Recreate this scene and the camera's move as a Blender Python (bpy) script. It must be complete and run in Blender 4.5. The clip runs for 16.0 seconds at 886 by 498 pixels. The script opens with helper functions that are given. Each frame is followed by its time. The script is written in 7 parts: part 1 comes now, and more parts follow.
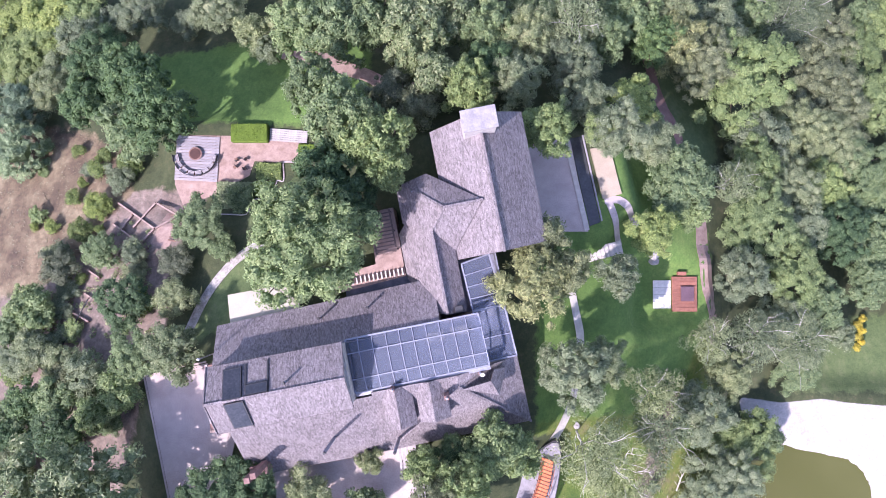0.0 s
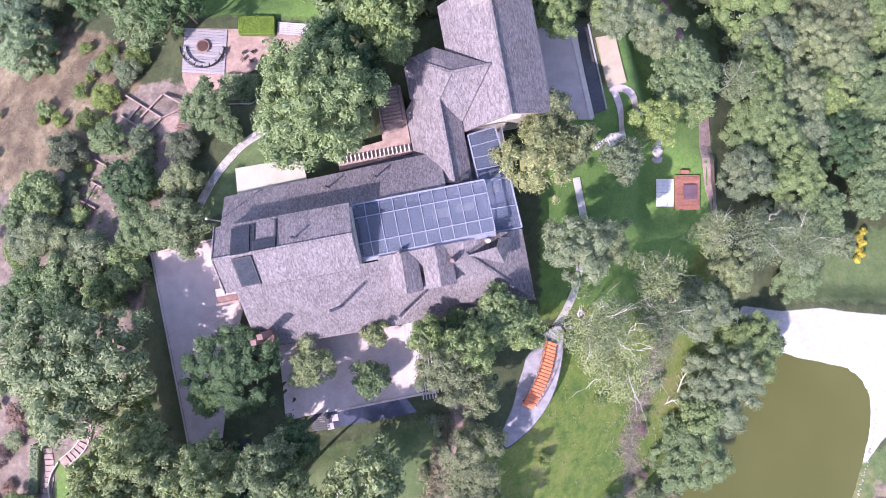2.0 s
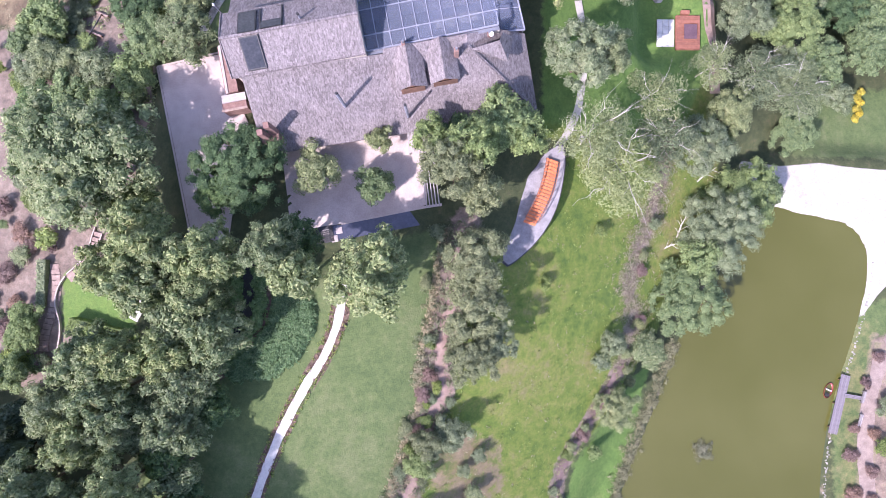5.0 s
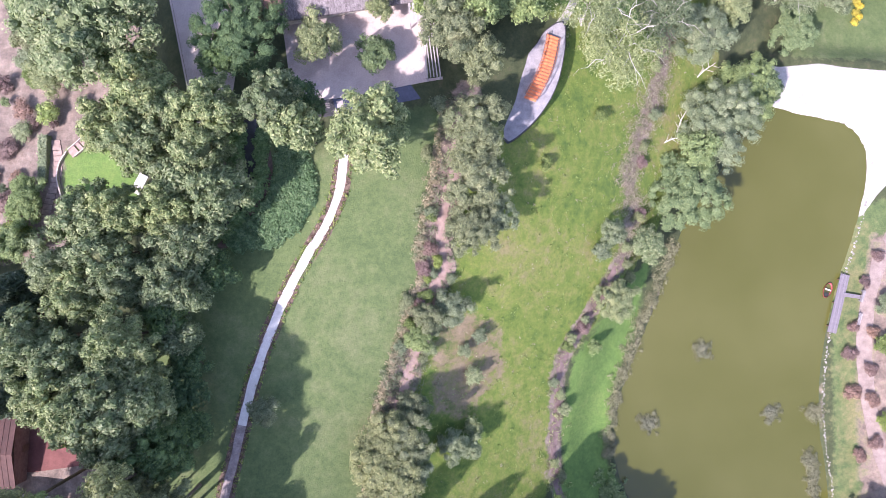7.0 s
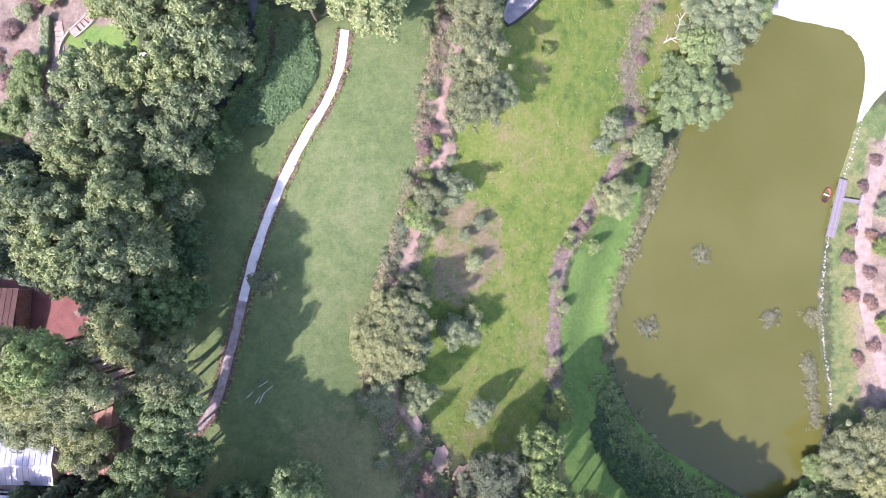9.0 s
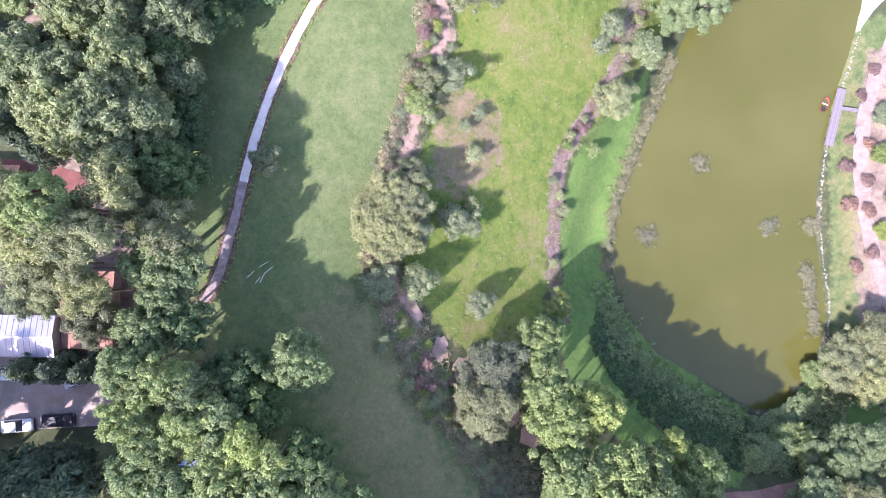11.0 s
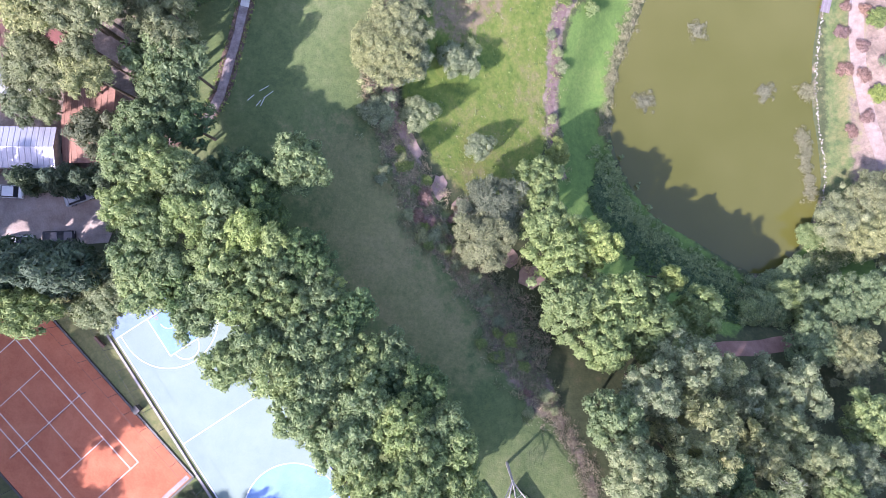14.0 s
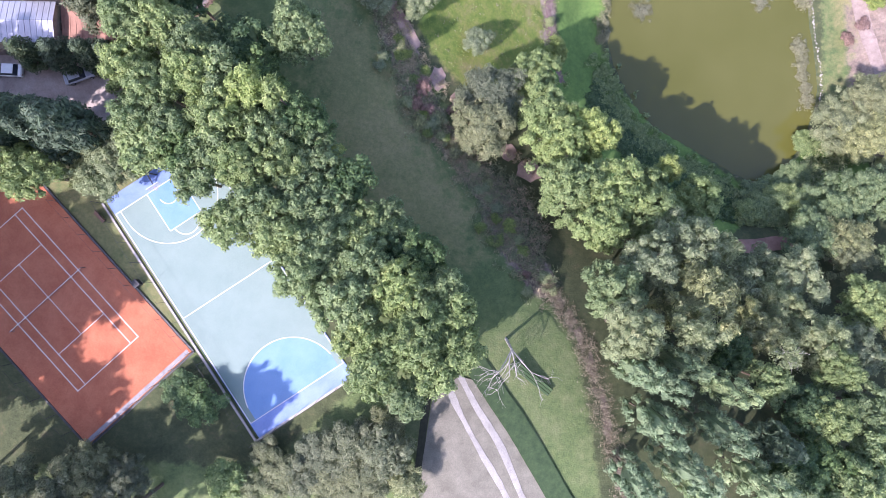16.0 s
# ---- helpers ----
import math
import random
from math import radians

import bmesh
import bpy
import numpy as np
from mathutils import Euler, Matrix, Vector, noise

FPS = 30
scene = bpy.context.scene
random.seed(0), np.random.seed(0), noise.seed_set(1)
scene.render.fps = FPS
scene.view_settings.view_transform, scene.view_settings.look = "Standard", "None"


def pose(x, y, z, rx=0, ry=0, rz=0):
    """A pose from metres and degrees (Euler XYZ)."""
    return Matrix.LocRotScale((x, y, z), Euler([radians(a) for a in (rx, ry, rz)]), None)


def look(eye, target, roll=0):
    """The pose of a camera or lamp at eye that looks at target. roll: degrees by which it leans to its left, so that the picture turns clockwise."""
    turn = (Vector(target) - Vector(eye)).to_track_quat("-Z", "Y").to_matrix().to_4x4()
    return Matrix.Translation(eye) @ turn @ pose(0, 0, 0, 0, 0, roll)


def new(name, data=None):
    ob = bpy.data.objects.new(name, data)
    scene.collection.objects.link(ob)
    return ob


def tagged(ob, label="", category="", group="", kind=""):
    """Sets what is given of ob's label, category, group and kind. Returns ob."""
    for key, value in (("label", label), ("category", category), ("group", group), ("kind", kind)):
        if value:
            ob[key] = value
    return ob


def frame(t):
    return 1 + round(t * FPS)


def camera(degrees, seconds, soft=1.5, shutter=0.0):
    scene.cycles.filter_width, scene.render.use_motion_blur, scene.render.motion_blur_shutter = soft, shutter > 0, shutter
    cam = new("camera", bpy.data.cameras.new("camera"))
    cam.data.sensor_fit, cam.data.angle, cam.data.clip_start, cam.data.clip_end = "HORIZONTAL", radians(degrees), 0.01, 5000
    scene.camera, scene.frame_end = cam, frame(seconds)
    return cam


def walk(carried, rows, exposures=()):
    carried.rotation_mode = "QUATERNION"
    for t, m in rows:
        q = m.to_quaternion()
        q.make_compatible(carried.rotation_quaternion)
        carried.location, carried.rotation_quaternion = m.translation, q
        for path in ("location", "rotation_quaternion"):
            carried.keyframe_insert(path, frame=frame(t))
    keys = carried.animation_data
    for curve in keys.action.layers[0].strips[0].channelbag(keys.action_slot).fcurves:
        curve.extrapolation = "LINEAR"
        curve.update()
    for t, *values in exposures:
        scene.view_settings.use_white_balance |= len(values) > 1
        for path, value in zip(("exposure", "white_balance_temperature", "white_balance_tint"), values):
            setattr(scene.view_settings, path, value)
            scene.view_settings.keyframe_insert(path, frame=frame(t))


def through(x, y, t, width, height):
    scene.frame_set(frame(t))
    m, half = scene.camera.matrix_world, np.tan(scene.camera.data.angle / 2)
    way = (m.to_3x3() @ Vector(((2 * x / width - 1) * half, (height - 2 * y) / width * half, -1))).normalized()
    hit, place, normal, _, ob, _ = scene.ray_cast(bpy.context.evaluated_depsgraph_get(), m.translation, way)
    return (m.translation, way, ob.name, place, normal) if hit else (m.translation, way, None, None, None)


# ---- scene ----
cam = camera(72.0, 16.0, soft=0.85)
# the aircraft flies south in a level line, looking straight down: seconds, place, turns
PATH = [
    (0, 0.00, 0.00, 112.58, 1.272, 0.892, 0.000),
    (0.5, -0.22, -4.25, 112.66, 1.266, 0.830, 0.149),
    (1, -0.47, -8.50, 112.74, 1.267, 0.784, 0.310),
    (1.5, -0.71, -12.72, 112.81, 1.258, 0.750, 0.431),
    (2, -0.95, -16.93, 112.90, 1.224, 0.733, 0.487),
    (2.5, -1.13, -21.12, 113.05, 1.174, 0.709, 0.512),
    (3, -1.25, -25.40, 113.20, 1.124, 0.680, 0.541),
    (3.5, -1.33, -29.77, 113.34, 1.089, 0.664, 0.578),
    (4, -1.36, -34.24, 113.44, 1.057, 0.637, 0.610),
    (6.5, -1.36, -56.93, 113.38, 0.859, 0.516, 0.665),
    (7, -1.37, -61.41, 113.38, 0.832, 0.514, 0.630),
    (7.5, -1.35, -65.86, 113.40, 0.838, 0.499, 0.637),
    (8, -1.31, -70.31, 113.43, 0.855, 0.490, 0.657),
    (8.5, -1.29, -74.76, 113.46, 0.878, 0.481, 0.690),
    (9, -1.26, -79.16, 113.48, 0.903, 0.461, 0.714),
    (11.5, -1.19, -100.60, 113.50, 1.033, 0.349, 0.818),
    (12, -1.17, -104.81, 113.52, 1.056, 0.330, 0.845),
    (12.5, -1.12, -109.02, 113.55, 1.076, 0.290, 0.869),
    (13, -1.09, -113.26, 113.59, 1.099, 0.239, 0.885),
    (13.5, -1.08, -117.57, 113.62, 1.124, 0.183, 0.906),
    (14, -1.08, -121.87, 113.63, 1.149, 0.123, 0.904),
    (14.5, -1.07, -126.19, 113.63, 1.170, 0.059, 0.888),
    (15, -1.06, -130.52, 113.63, 1.185, 0.001, 0.856),
    (15.5, -1.04, -134.82, 113.63, 1.198, -0.051, 0.807),
    (16, -1.03, -139.11, 113.63, 1.213, -0.103, 0.753),
]
walk(cam, [(t, pose(x, y, z, rx, ry, rz)) for t, x, y, z, rx, ry, rz in PATH], [(0.0, 1.25, 6050, 34), (4.0, 1.22, 6080, 33), (6.5, 1.36, 6250, 31), (9.0, 1.55, 6300, 31), (12.0, 1.78, 6170, 34), (16.0, 1.47, 6150, 32)])

# ---- light ----
SUN_AZ, SUN_EL = radians(226), radians(45.5)
sky_world = bpy.data.worlds.new("sky_world")
scene.world = sky_world
sky_world.use_nodes = True
_nt = sky_world.node_tree
_sky = _nt.nodes.new("ShaderNodeTexSky")
_sky.sky_type, _sky.sun_disc = "NISHITA", False
_sky.sun_elevation, _sky.sun_rotation = SUN_EL, SUN_AZ
_sky.air_density, _sky.dust_density = 1.2, 1.5
_nt.links.new(_sky.outputs[0], _nt.nodes["Background"].inputs[0])
_nt.nodes["Background"].inputs[1].default_value = 0.15
sun_data = bpy.data.lights.new("sun", "SUN")
sun_data.energy, sun_data.angle, sun_data.color = 3.7, radians(0.6), (1.0, 0.96, 0.9)
sun_ob = new("sun", sun_data)
_dir = Vector((math.sin(SUN_AZ) * math.cos(SUN_EL), math.cos(SUN_AZ) * math.cos(SUN_EL), math.sin(SUN_EL)))
sun_ob.matrix_world = look(_dir * 200, (0, 0, 0))

# ---- the lie of the land ----
HILL_X = (-105, -70, -35, 0, 35, 70, 105)
HILL_Y = (-195, -160, -125, -90, -55, -20, 15, 50)
HILL_UP = (
    (6.8, 11.2, 5.4, 2.1, 4.2, -4.9, 1.7),
    (3.4, -3.6, -6.2, 4.1, 24.5, -1, 2.1),
    (4, 5.7, 16.2, -0.7, -13.2, -9, 1),
    (-4.9, -1.2, -4.3, 3.7, -16.8, 11.8, -5.2),
    (6, 13.1, -7.2, 25.4, -11.1, 2.2, -1.6),
    (-8.2, 0.8, -4.2, 4.1, -7.6, -10.9, 2.9),
    (-6.6, 9.5, 4.9, 3.2, 21.9, -1.4, -6.8),
    (-4.8, -8.1, -8.3, 0.7, -12.4, -19, -5.6),
)


def natural(x, y):
    """Height of the untouched slope: broad hills and hollows on a 35 m raster."""
    z = 12.0 + 0 * np.asarray(x, float)
    for b, line in zip(HILL_Y, HILL_UP):
        for a, up in zip(HILL_X, line):
            z = z + up * np.exp(-((x - a) ** 2 + (y - b) ** 2) / (2 * 36.0 ** 2))
    return z


def spline(points, closed=False, step=1.0):
    """A smooth line through points, about step metres between its marks."""
    p = np.array(points, float)
    n = len(p)
    out = []
    for i in range(n if closed else n - 1):
        a, b, c, d = (p[(i + k) % n] if closed else p[min(max(i + k, 0), n - 1)] for k in (-1, 0, 1, 2))
        m = max(2, int(np.linalg.norm(c - b) / step))
        for s in np.arange(m) / m:
            out.append(0.5 * (2 * b + (c - a) * s + (2 * a - 5 * b + 4 * c - d) * s ** 2 + (3 * b - a - 3 * c + d) * s ** 3))
    if not closed:
        out.append(p[-1])
    return np.array(out)


def inside(x, y, poly):
    hit = np.zeros(np.shape(x), bool)
    q = np.array(poly, float)
    for (ax, ay), (bx, by) in zip(q, np.roll(q, -1, 0)):
        if ay != by:
            hit ^= ((ay > y) != (by > y)) & (x < (bx - ax) * (y - ay) / (by - ay) + ax)
    return hit


def away(x, y, line, closed=True):
    """Distance to a line."""
    q = np.array(line, float)
    best = np.full(np.shape(x), 1e9)
    for (ax, ay), (bx, by) in zip(q[:-1] if not closed else q, q[1:] if not closed else np.roll(q, -1, 0)):
        dx, dy = bx - ax, by - ay
        s = np.clip(((x - ax) * dx + (y - ay) * dy) / (dx * dx + dy * dy + 1e-9), 0, 1)
        best = np.minimum(best, np.hypot(x - ax - s * dx, y - ay - s * dy))
    return best


def beyond(x, y, poly):
    """Signed distance: negative inside."""
    return np.where(inside(x, y, poly), -1, 1) * away(x, y, poly)


def ease(s):
    s = np.clip(s, 0, 1)
    return s * s * (3 - 2 * s)


POND = spline([(54.5, -31.8), (64, -33.7), (72, -35.4), (75.4, -38.8), (76.4, -43), (75.8, -49), (73.4, -58), (70.8, -66), (68.6, -76), (67.6, -86), (68, -94),
               (69.3, -103), (69, -109), (65.7, -117.7), (61, -122.8), (56, -123.6), (50, -120.5), (44, -117), (37.6, -113.3), (32.8, -107), (29.4, -99), (29.2, -92),
               (30.8, -84), (33.5, -77), (37.3, -67.5), (40.3, -58.3), (43.5, -51.5), (48.5, -44.5), (51.5, -37)], True, 2.5)
C11, S11 = math.cos(radians(11)), math.sin(radians(11))


def uv(u, v):
    """From the house's own axes to the world."""
    return u * C11 - v * S11, u * S11 + v * C11


# levelled ground: outline, height, width of the slope round it
PADS = [
    ([uv(-33, -1), uv(6, -1), uv(0, 18), uv(13, 18), uv(13, 0), uv(7, -14), uv(7, -24), uv(-31, -23), uv(-32, -10)], 24.6, 5),
    ([(-43.6, -15.5), (-34, -13.8), (-30, -29), (-33, -42), (-38, -44)], 26.6, 5),
    ([(-27, -27), (-4, -24.6), (-3, -38), (-20, -43)], 25.4, 4),
    ([(-44.6, 21), (-22, 22), (-24, 15), (-33, 10), (-44.5, 9.5)], 15.9, 4),
    ([(10, 19), (24, 19.6), (26, 9), (21, 4), (13, 4)], 21.6, 4),
    ([(-75, -150), (-54, -127), (-37, -124), (-10, -152), (-26, -166), (-49, -168)], 30.1, 6),
    ([(-70, -122), (-70, -104), (-46, -104), (-46, -118)], 28.2, 5),
    ([(52, -24.5), (62, -24.6), (82, -25.6), (84, -40), (77.5, -48), (77, -40), (72, -35), (56, -31.5)], 0.45, 5),
    ([(30.5, -8.5), (41, -8.5), (41, -0.5), (30.5, -1)], 11.9, 4),
]


def ground_z(x, y):
    x, y = np.asarray(x, float), np.asarray(y, float)
    z = natural(x, y)
    for outline, level, soft in PADS:
        d = beyond(x, y, outline)
        z = z + (level - z) * (1 - ease(d / soft))
    d = beyond(x, y, POND)
    rim = 0.35 + (z - 0.35) * ease((d - 0.5) / 9)
    z = np.where(d > 0.5, rim, np.where(d > -3, 0.35 - 1.6 * ease((0.5 - d) / 3.5), -1.25))
    return z


def gz(x, y):
    return float(ground_z(np.array([x]), np.array([y]))[0])


# ---- materials ----
def nodes_of(name):
    m = bpy.data.materials.new(name)
    m.use_nodes = True
    nt = m.node_tree
    return m, nt, nt.nodes["Principled BSDF"]


def tex(nt, kind, scale, detail=4.0, rough=0.6, coord="Object", stretch=None):
    co = nt.nodes.new("ShaderNodeTexCoord")
    src = co.outputs[coord]
    if stretch:
        mp = nt.nodes.new("ShaderNodeMapping")
        mp.inputs["Scale"].default_value = stretch[:3]
        if len(stretch) > 3:
            mp.inputs["Rotation"].default_value = (0, 0, radians(stretch[3]))
        nt.links.new(src, mp.inputs[0])
        src = mp.outputs[0]
    if kind == "noise":
        n = nt.nodes.new("ShaderNodeTexNoise")
        n.inputs["Scale"].default_value, n.inputs["Detail"].default_value, n.inputs["Roughness"].default_value = scale, detail, rough
        out = n.outputs["Fac"]
    else:
        n = nt.nodes.new("ShaderNodeTexVoronoi")
        n.inputs["Scale"].default_value = scale
        out = n.outputs["Color"] if kind == "cells" else n.outputs["Distance"]
    nt.links.new(src, n.inputs["Vector"])
    return out


def ramp(nt, fac, stops):
    r = nt.nodes.new("ShaderNodeValToRGB")
    e = r.color_ramp.elements
    while len(e) < len(stops):
        e.new(0.5)
    for k, (at, col) in zip(e, stops):
        k.position, k.color = at, (*col, 1)
    nt.links.new(fac, r.inputs[0])
    return r.outputs[0]


def blend(nt, fac, a, b, mode="MIX"):
    m = nt.nodes.new("ShaderNodeMix")
    m.data_type, m.blend_type = "RGBA", mode
    for sock, val in ((m.inputs[0], fac), (m.inputs[6], a), (m.inputs[7], b)):
        if isinstance(val, (int, float)):
            sock.default_value = val
        elif isinstance(val, tuple):
            sock.default_value = (*val, 1)
        else:
            nt.links.new(val, sock)
    return m.outputs[2]


def calc(nt, op, a, b, c=None):
    m = nt.nodes.new("ShaderNodeMath")
    m.operation = op
    for sock, val in zip(m.inputs, (a, b, c)):
        if val is None:
            continue
        if isinstance(val, (int, float)):
            sock.default_value = val
        else:
            nt.links.new(val, sock)
    return m.outputs[0]


def relief(nt, bsdf, height, strength, dist):
    b = nt.nodes.new("ShaderNodeBump")
    b.inputs["Strength"].default_value, b.inputs["Distance"].default_value = strength, dist
    nt.links.new(height, b.inputs["Height"])
    nt.links.new(b.outputs[0], bsdf.inputs["Normal"])


def plain(name, dark, light, rough=0.8, scale=3.0, fine=30.0, bump=0.3, metal=0.0, stretch=None, vary=0.0, dist=0.02):
    """Two tones in blotches, finer grain over them, and relief."""
    m, nt, b = nodes_of(name)
    big = tex(nt, "noise", scale, 5, 0.65, stretch=stretch)
    small = tex(nt, "noise", fine, 3, 0.6, stretch=stretch)
    col = ramp(nt, big, [(0.3, dark), (0.7, light)])
    grain = ramp(nt, small, [(0.25, (0.72, 0.72, 0.72)), (0.75, (1.12, 1.12, 1.12))])
    col = blend(nt, 0.8, col, grain, "MULTIPLY")
    if vary:
        info = nt.nodes.new("ShaderNodeObjectInfo")
        tone = ramp(nt, info.outputs["Random"], [(0, (1 - vary,) * 3), (1, (1 + vary * 0.4,) * 3)])
        col = blend(nt, 1.0, col, tone, "MULTIPLY")
    nt.links.new(col, b.inputs["Base Color"])
    b.inputs["Roughness"].default_value, b.inputs["Metallic"].default_value = rough, metal
    relief(nt, b, small, bump, dist)
    return m


def leafy(name, dark, light, tip, through=0.28):
    """Foliage: each leaf spray its own tone, large patches of new growth, light coming through."""
    dark, light, tip = (tuple(1.98 * f * (0.87 * c + 0.13 * sum(k) / 3) for c, f in zip(k, (1.06, 1.0, 1.05))) for k in (dark, light, tip))
    m, nt, b = nodes_of(name)
    geo = nt.nodes.new("ShaderNodeNewGeometry")
    info = nt.nodes.new("ShaderNodeObjectInfo")
    big = tex(nt, "noise", 0.55, 3, 0.6)
    fac = calc(nt, "ADD", calc(nt, "MULTIPLY_ADD", geo.outputs["Random Per Island"], 0.48, 0.12), calc(nt, "MULTIPLY", big, 0.36))
    col = ramp(nt, fac, [(0.2, dark), (0.55, light), (0.85, tip)])
    tone = ramp(nt, info.outputs["Random"], [(0, (0.78, 0.8, 0.84)), (0.5, (1, 1, 1)), (1, (1.22, 1.16, 0.98))])
    col = blend(nt, 1.0, col, tone, "MULTIPLY")
    fleck = tex(nt, "noise", 4.5, 3, 0.75)
    col = blend(nt, 0.85, col, ramp(nt, fleck, [(0.3, (0.55, 0.57, 0.55)), (0.5, (1, 1, 1)), (0.68, (1.5, 1.46, 1.38))]), "MULTIPLY")
    nt.links.new(col, b.inputs["Base Color"])
    b.inputs["Roughness"].default_value = 0.55
    b.inputs["Specular IOR Level"].default_value = 0.35
    relief(nt, b, fleck, 0.7, 0.25)
    tr = nt.nodes.new("ShaderNodeBsdfTranslucent")
    nt.links.new(blend(nt, 1.0, col, (1.08, 1.2, 0.75), "MULTIPLY"), tr.inputs[0])
    mix = nt.nodes.new("ShaderNodeMixShader")
    mix.inputs[0].default_value = through
    nt.links.new(b.outputs[0], mix.inputs[1])
    nt.links.new(tr.outputs[0], mix.inputs[2])
    nt.links.new(mix.outputs[0], nt.nodes["Material Output"].inputs[0])
    return m


def shakes(name, dark, light, turn=0):
    """Weathered split shakes laid in courses, streaked down the slope."""
    m, nt, b = nodes_of(name)
    cells = tex(nt, "cells", 3.2, stretch=(1.9, 0.8, 0.8, turn))
    sep = nt.nodes.new("ShaderNodeSeparateColor")
    nt.links.new(cells, sep.inputs[0])
    big = tex(nt, "noise", 0.3, 6, 0.7)
    streak = tex(nt, "noise", 1.6, 5, 0.75, stretch=(3.2, 0.35, 0.35, turn))
    split = tex(nt, "noise", 6.0, 3, 0.7, stretch=(2.6, 0.5, 0.5, turn))
    fac = calc(nt, "ADD", calc(nt, "MULTIPLY", sep.outputs[0], 0.24), calc(nt, "ADD", calc(nt, "MULTIPLY", big, 0.3), calc(nt, "ADD", calc(nt, "MULTIPLY", streak, 0.28), calc(nt, "MULTIPLY", split, 0.24))))
    col = ramp(nt, fac, [(0.3, dark), (0.53, tuple((p + q) / 2 for p, q in zip(dark, light))), (0.74, light)])
    fine = tex(nt, "noise", 9, 3, 0.8)
    col = blend(nt, 0.85, col, ramp(nt, fine, [(0.33, (0.45, 0.43, 0.43)), (0.5, (1, 1, 1)), (0.67, (1.45, 1.43, 1.42))]), "MULTIPLY")
    nt.links.new(col, b.inputs["Base Color"])
    b.inputs["Roughness"].default_value = 0.85
    relief(nt, b, calc(nt, "ADD", calc(nt, "ADD", sep.outputs[1], split), fine), 0.8, 0.07)
    return m


def ground_material():
    m, nt, b = nodes_of("ground_cover")
    za, zb = nt.nodes.new("ShaderNodeAttribute"), nt.nodes.new("ShaderNodeAttribute")
    za.attribute_name, zb.attribute_name = "cover_a", "cover_b"
    sa, sb = nt.nodes.new("ShaderNodeSeparateColor"), nt.nodes.new("ShaderNodeSeparateColor")
    nt.links.new(za.outputs["Color"], sa.inputs[0])
    nt.links.new(zb.outputs["Color"], sb.inputs[0])
    wide, mid, fine = tex(nt, "noise", 0.06, 4, 0.6), tex(nt, "noise", 0.5, 5, 0.7), tex(nt, "noise", 5.0, 4, 0.7)
    edge = calc(nt, "MULTIPLY", calc(nt, "SUBTRACT", mid, 0.5), 1.1)

    def mask(sock):
        s = calc(nt, "ADD", sock, edge)
        r = nt.nodes.new("ShaderNodeMapRange")
        r.inputs[1].default_value, r.inputs[2].default_value = 0.38, 0.62
        nt.links.new(s, r.inputs[0])
        return r.outputs[0]

    both = calc(nt, "ADD", calc(nt, "MULTIPLY", wide, 0.5), calc(nt, "MULTIPLY", mid, 0.5))
    zc, sc = nt.nodes.new("ShaderNodeAttribute"), nt.nodes.new("ShaderNodeSeparateColor")
    zc.attribute_name = "cover_c"
    nt.links.new(zc.outputs["Color"], sc.inputs[0])
    thin_c = ramp(nt, both, [(0.3, (0.098, 0.118, 0.045)), (0.5, (0.142, 0.146, 0.062)), (0.7, (0.19, 0.17, 0.085))])
    bare_c = ramp(nt, mid, [(0.25, (0.125, 0.105, 0.055)), (0.5, (0.175, 0.143, 0.083)), (0.75, (0.23, 0.175, 0.12))])
    floor_c = ramp(nt, mid, [(0.3, (0.032, 0.045, 0.018)), (0.55, (0.058, 0.072, 0.03)), (0.8, (0.1, 0.088, 0.052))])
    lawn_c = ramp(nt, both, [(0.3, (0.05, 0.085, 0.028)), (0.5, (0.09, 0.128, 0.046)), (0.7, (0.15, 0.165, 0.08))])
    mead_c = ramp(nt, both, [(0.4, (0.062, 0.112, 0.02)), (0.48, (0.108, 0.16, 0.026)), (0.55, (0.15, 0.18, 0.042)), (0.66, (0.205, 0.18, 0.085))])
    lush_c = ramp(nt, both, [(0.3, (0.055, 0.11, 0.024)), (0.52, (0.1, 0.18, 0.04)), (0.75, (0.16, 0.22, 0.06))])
    dirt_c = ramp(nt, calc(nt, "ADD", calc(nt, "MULTIPLY", tex(nt, "noise", 0.16, 4, 0.6), 0.6), calc(nt, "MULTIPLY", mid, 0.4)), [(0.36, (0.075, 0.052, 0.036)), (0.46, (0.12, 0.087, 0.055)), (0.54, (0.18, 0.138, 0.085)), (0.64, (0.275, 0.222, 0.142))])
    mulch_c = ramp(nt, mid, [(0.25, (0.085, 0.066, 0.054)), (0.5, (0.19, 0.147, 0.122)), (0.75, (0.32, 0.255, 0.215))])
    sand_c = ramp(nt, mid, [(0.3, (0.35, 0.325, 0.31)), (0.7, (0.44, 0.415, 0.4))])
    col = floor_c
    for sock, c in ((sa.outputs[0], lawn_c), (sa.outputs[1], mead_c), (sa.outputs[2], dirt_c), (sb.outputs[0], mulch_c), (sb.outputs[1], lush_c), (sc.outputs[0], thin_c), (sc.outputs[1], bare_c)):
        col = blend(nt, mask(sock), col, c)
    r = nt.nodes.new("ShaderNodeMapRange")
    r.inputs[1].default_value, r.inputs[2].default_value = 0.45, 0.55
    nt.links.new(calc(nt, "ADD", sb.outputs[2], calc(nt, "MULTIPLY", edge, 0.15)), r.inputs[0])
    col = blend(nt, r.outputs[0], col, sand_c)
    grain = ramp(nt, fine, [(0.28, (0.55, 0.58, 0.54)), (0.5, (1, 1, 1)), (0.72, (1.38, 1.34, 1.3))])
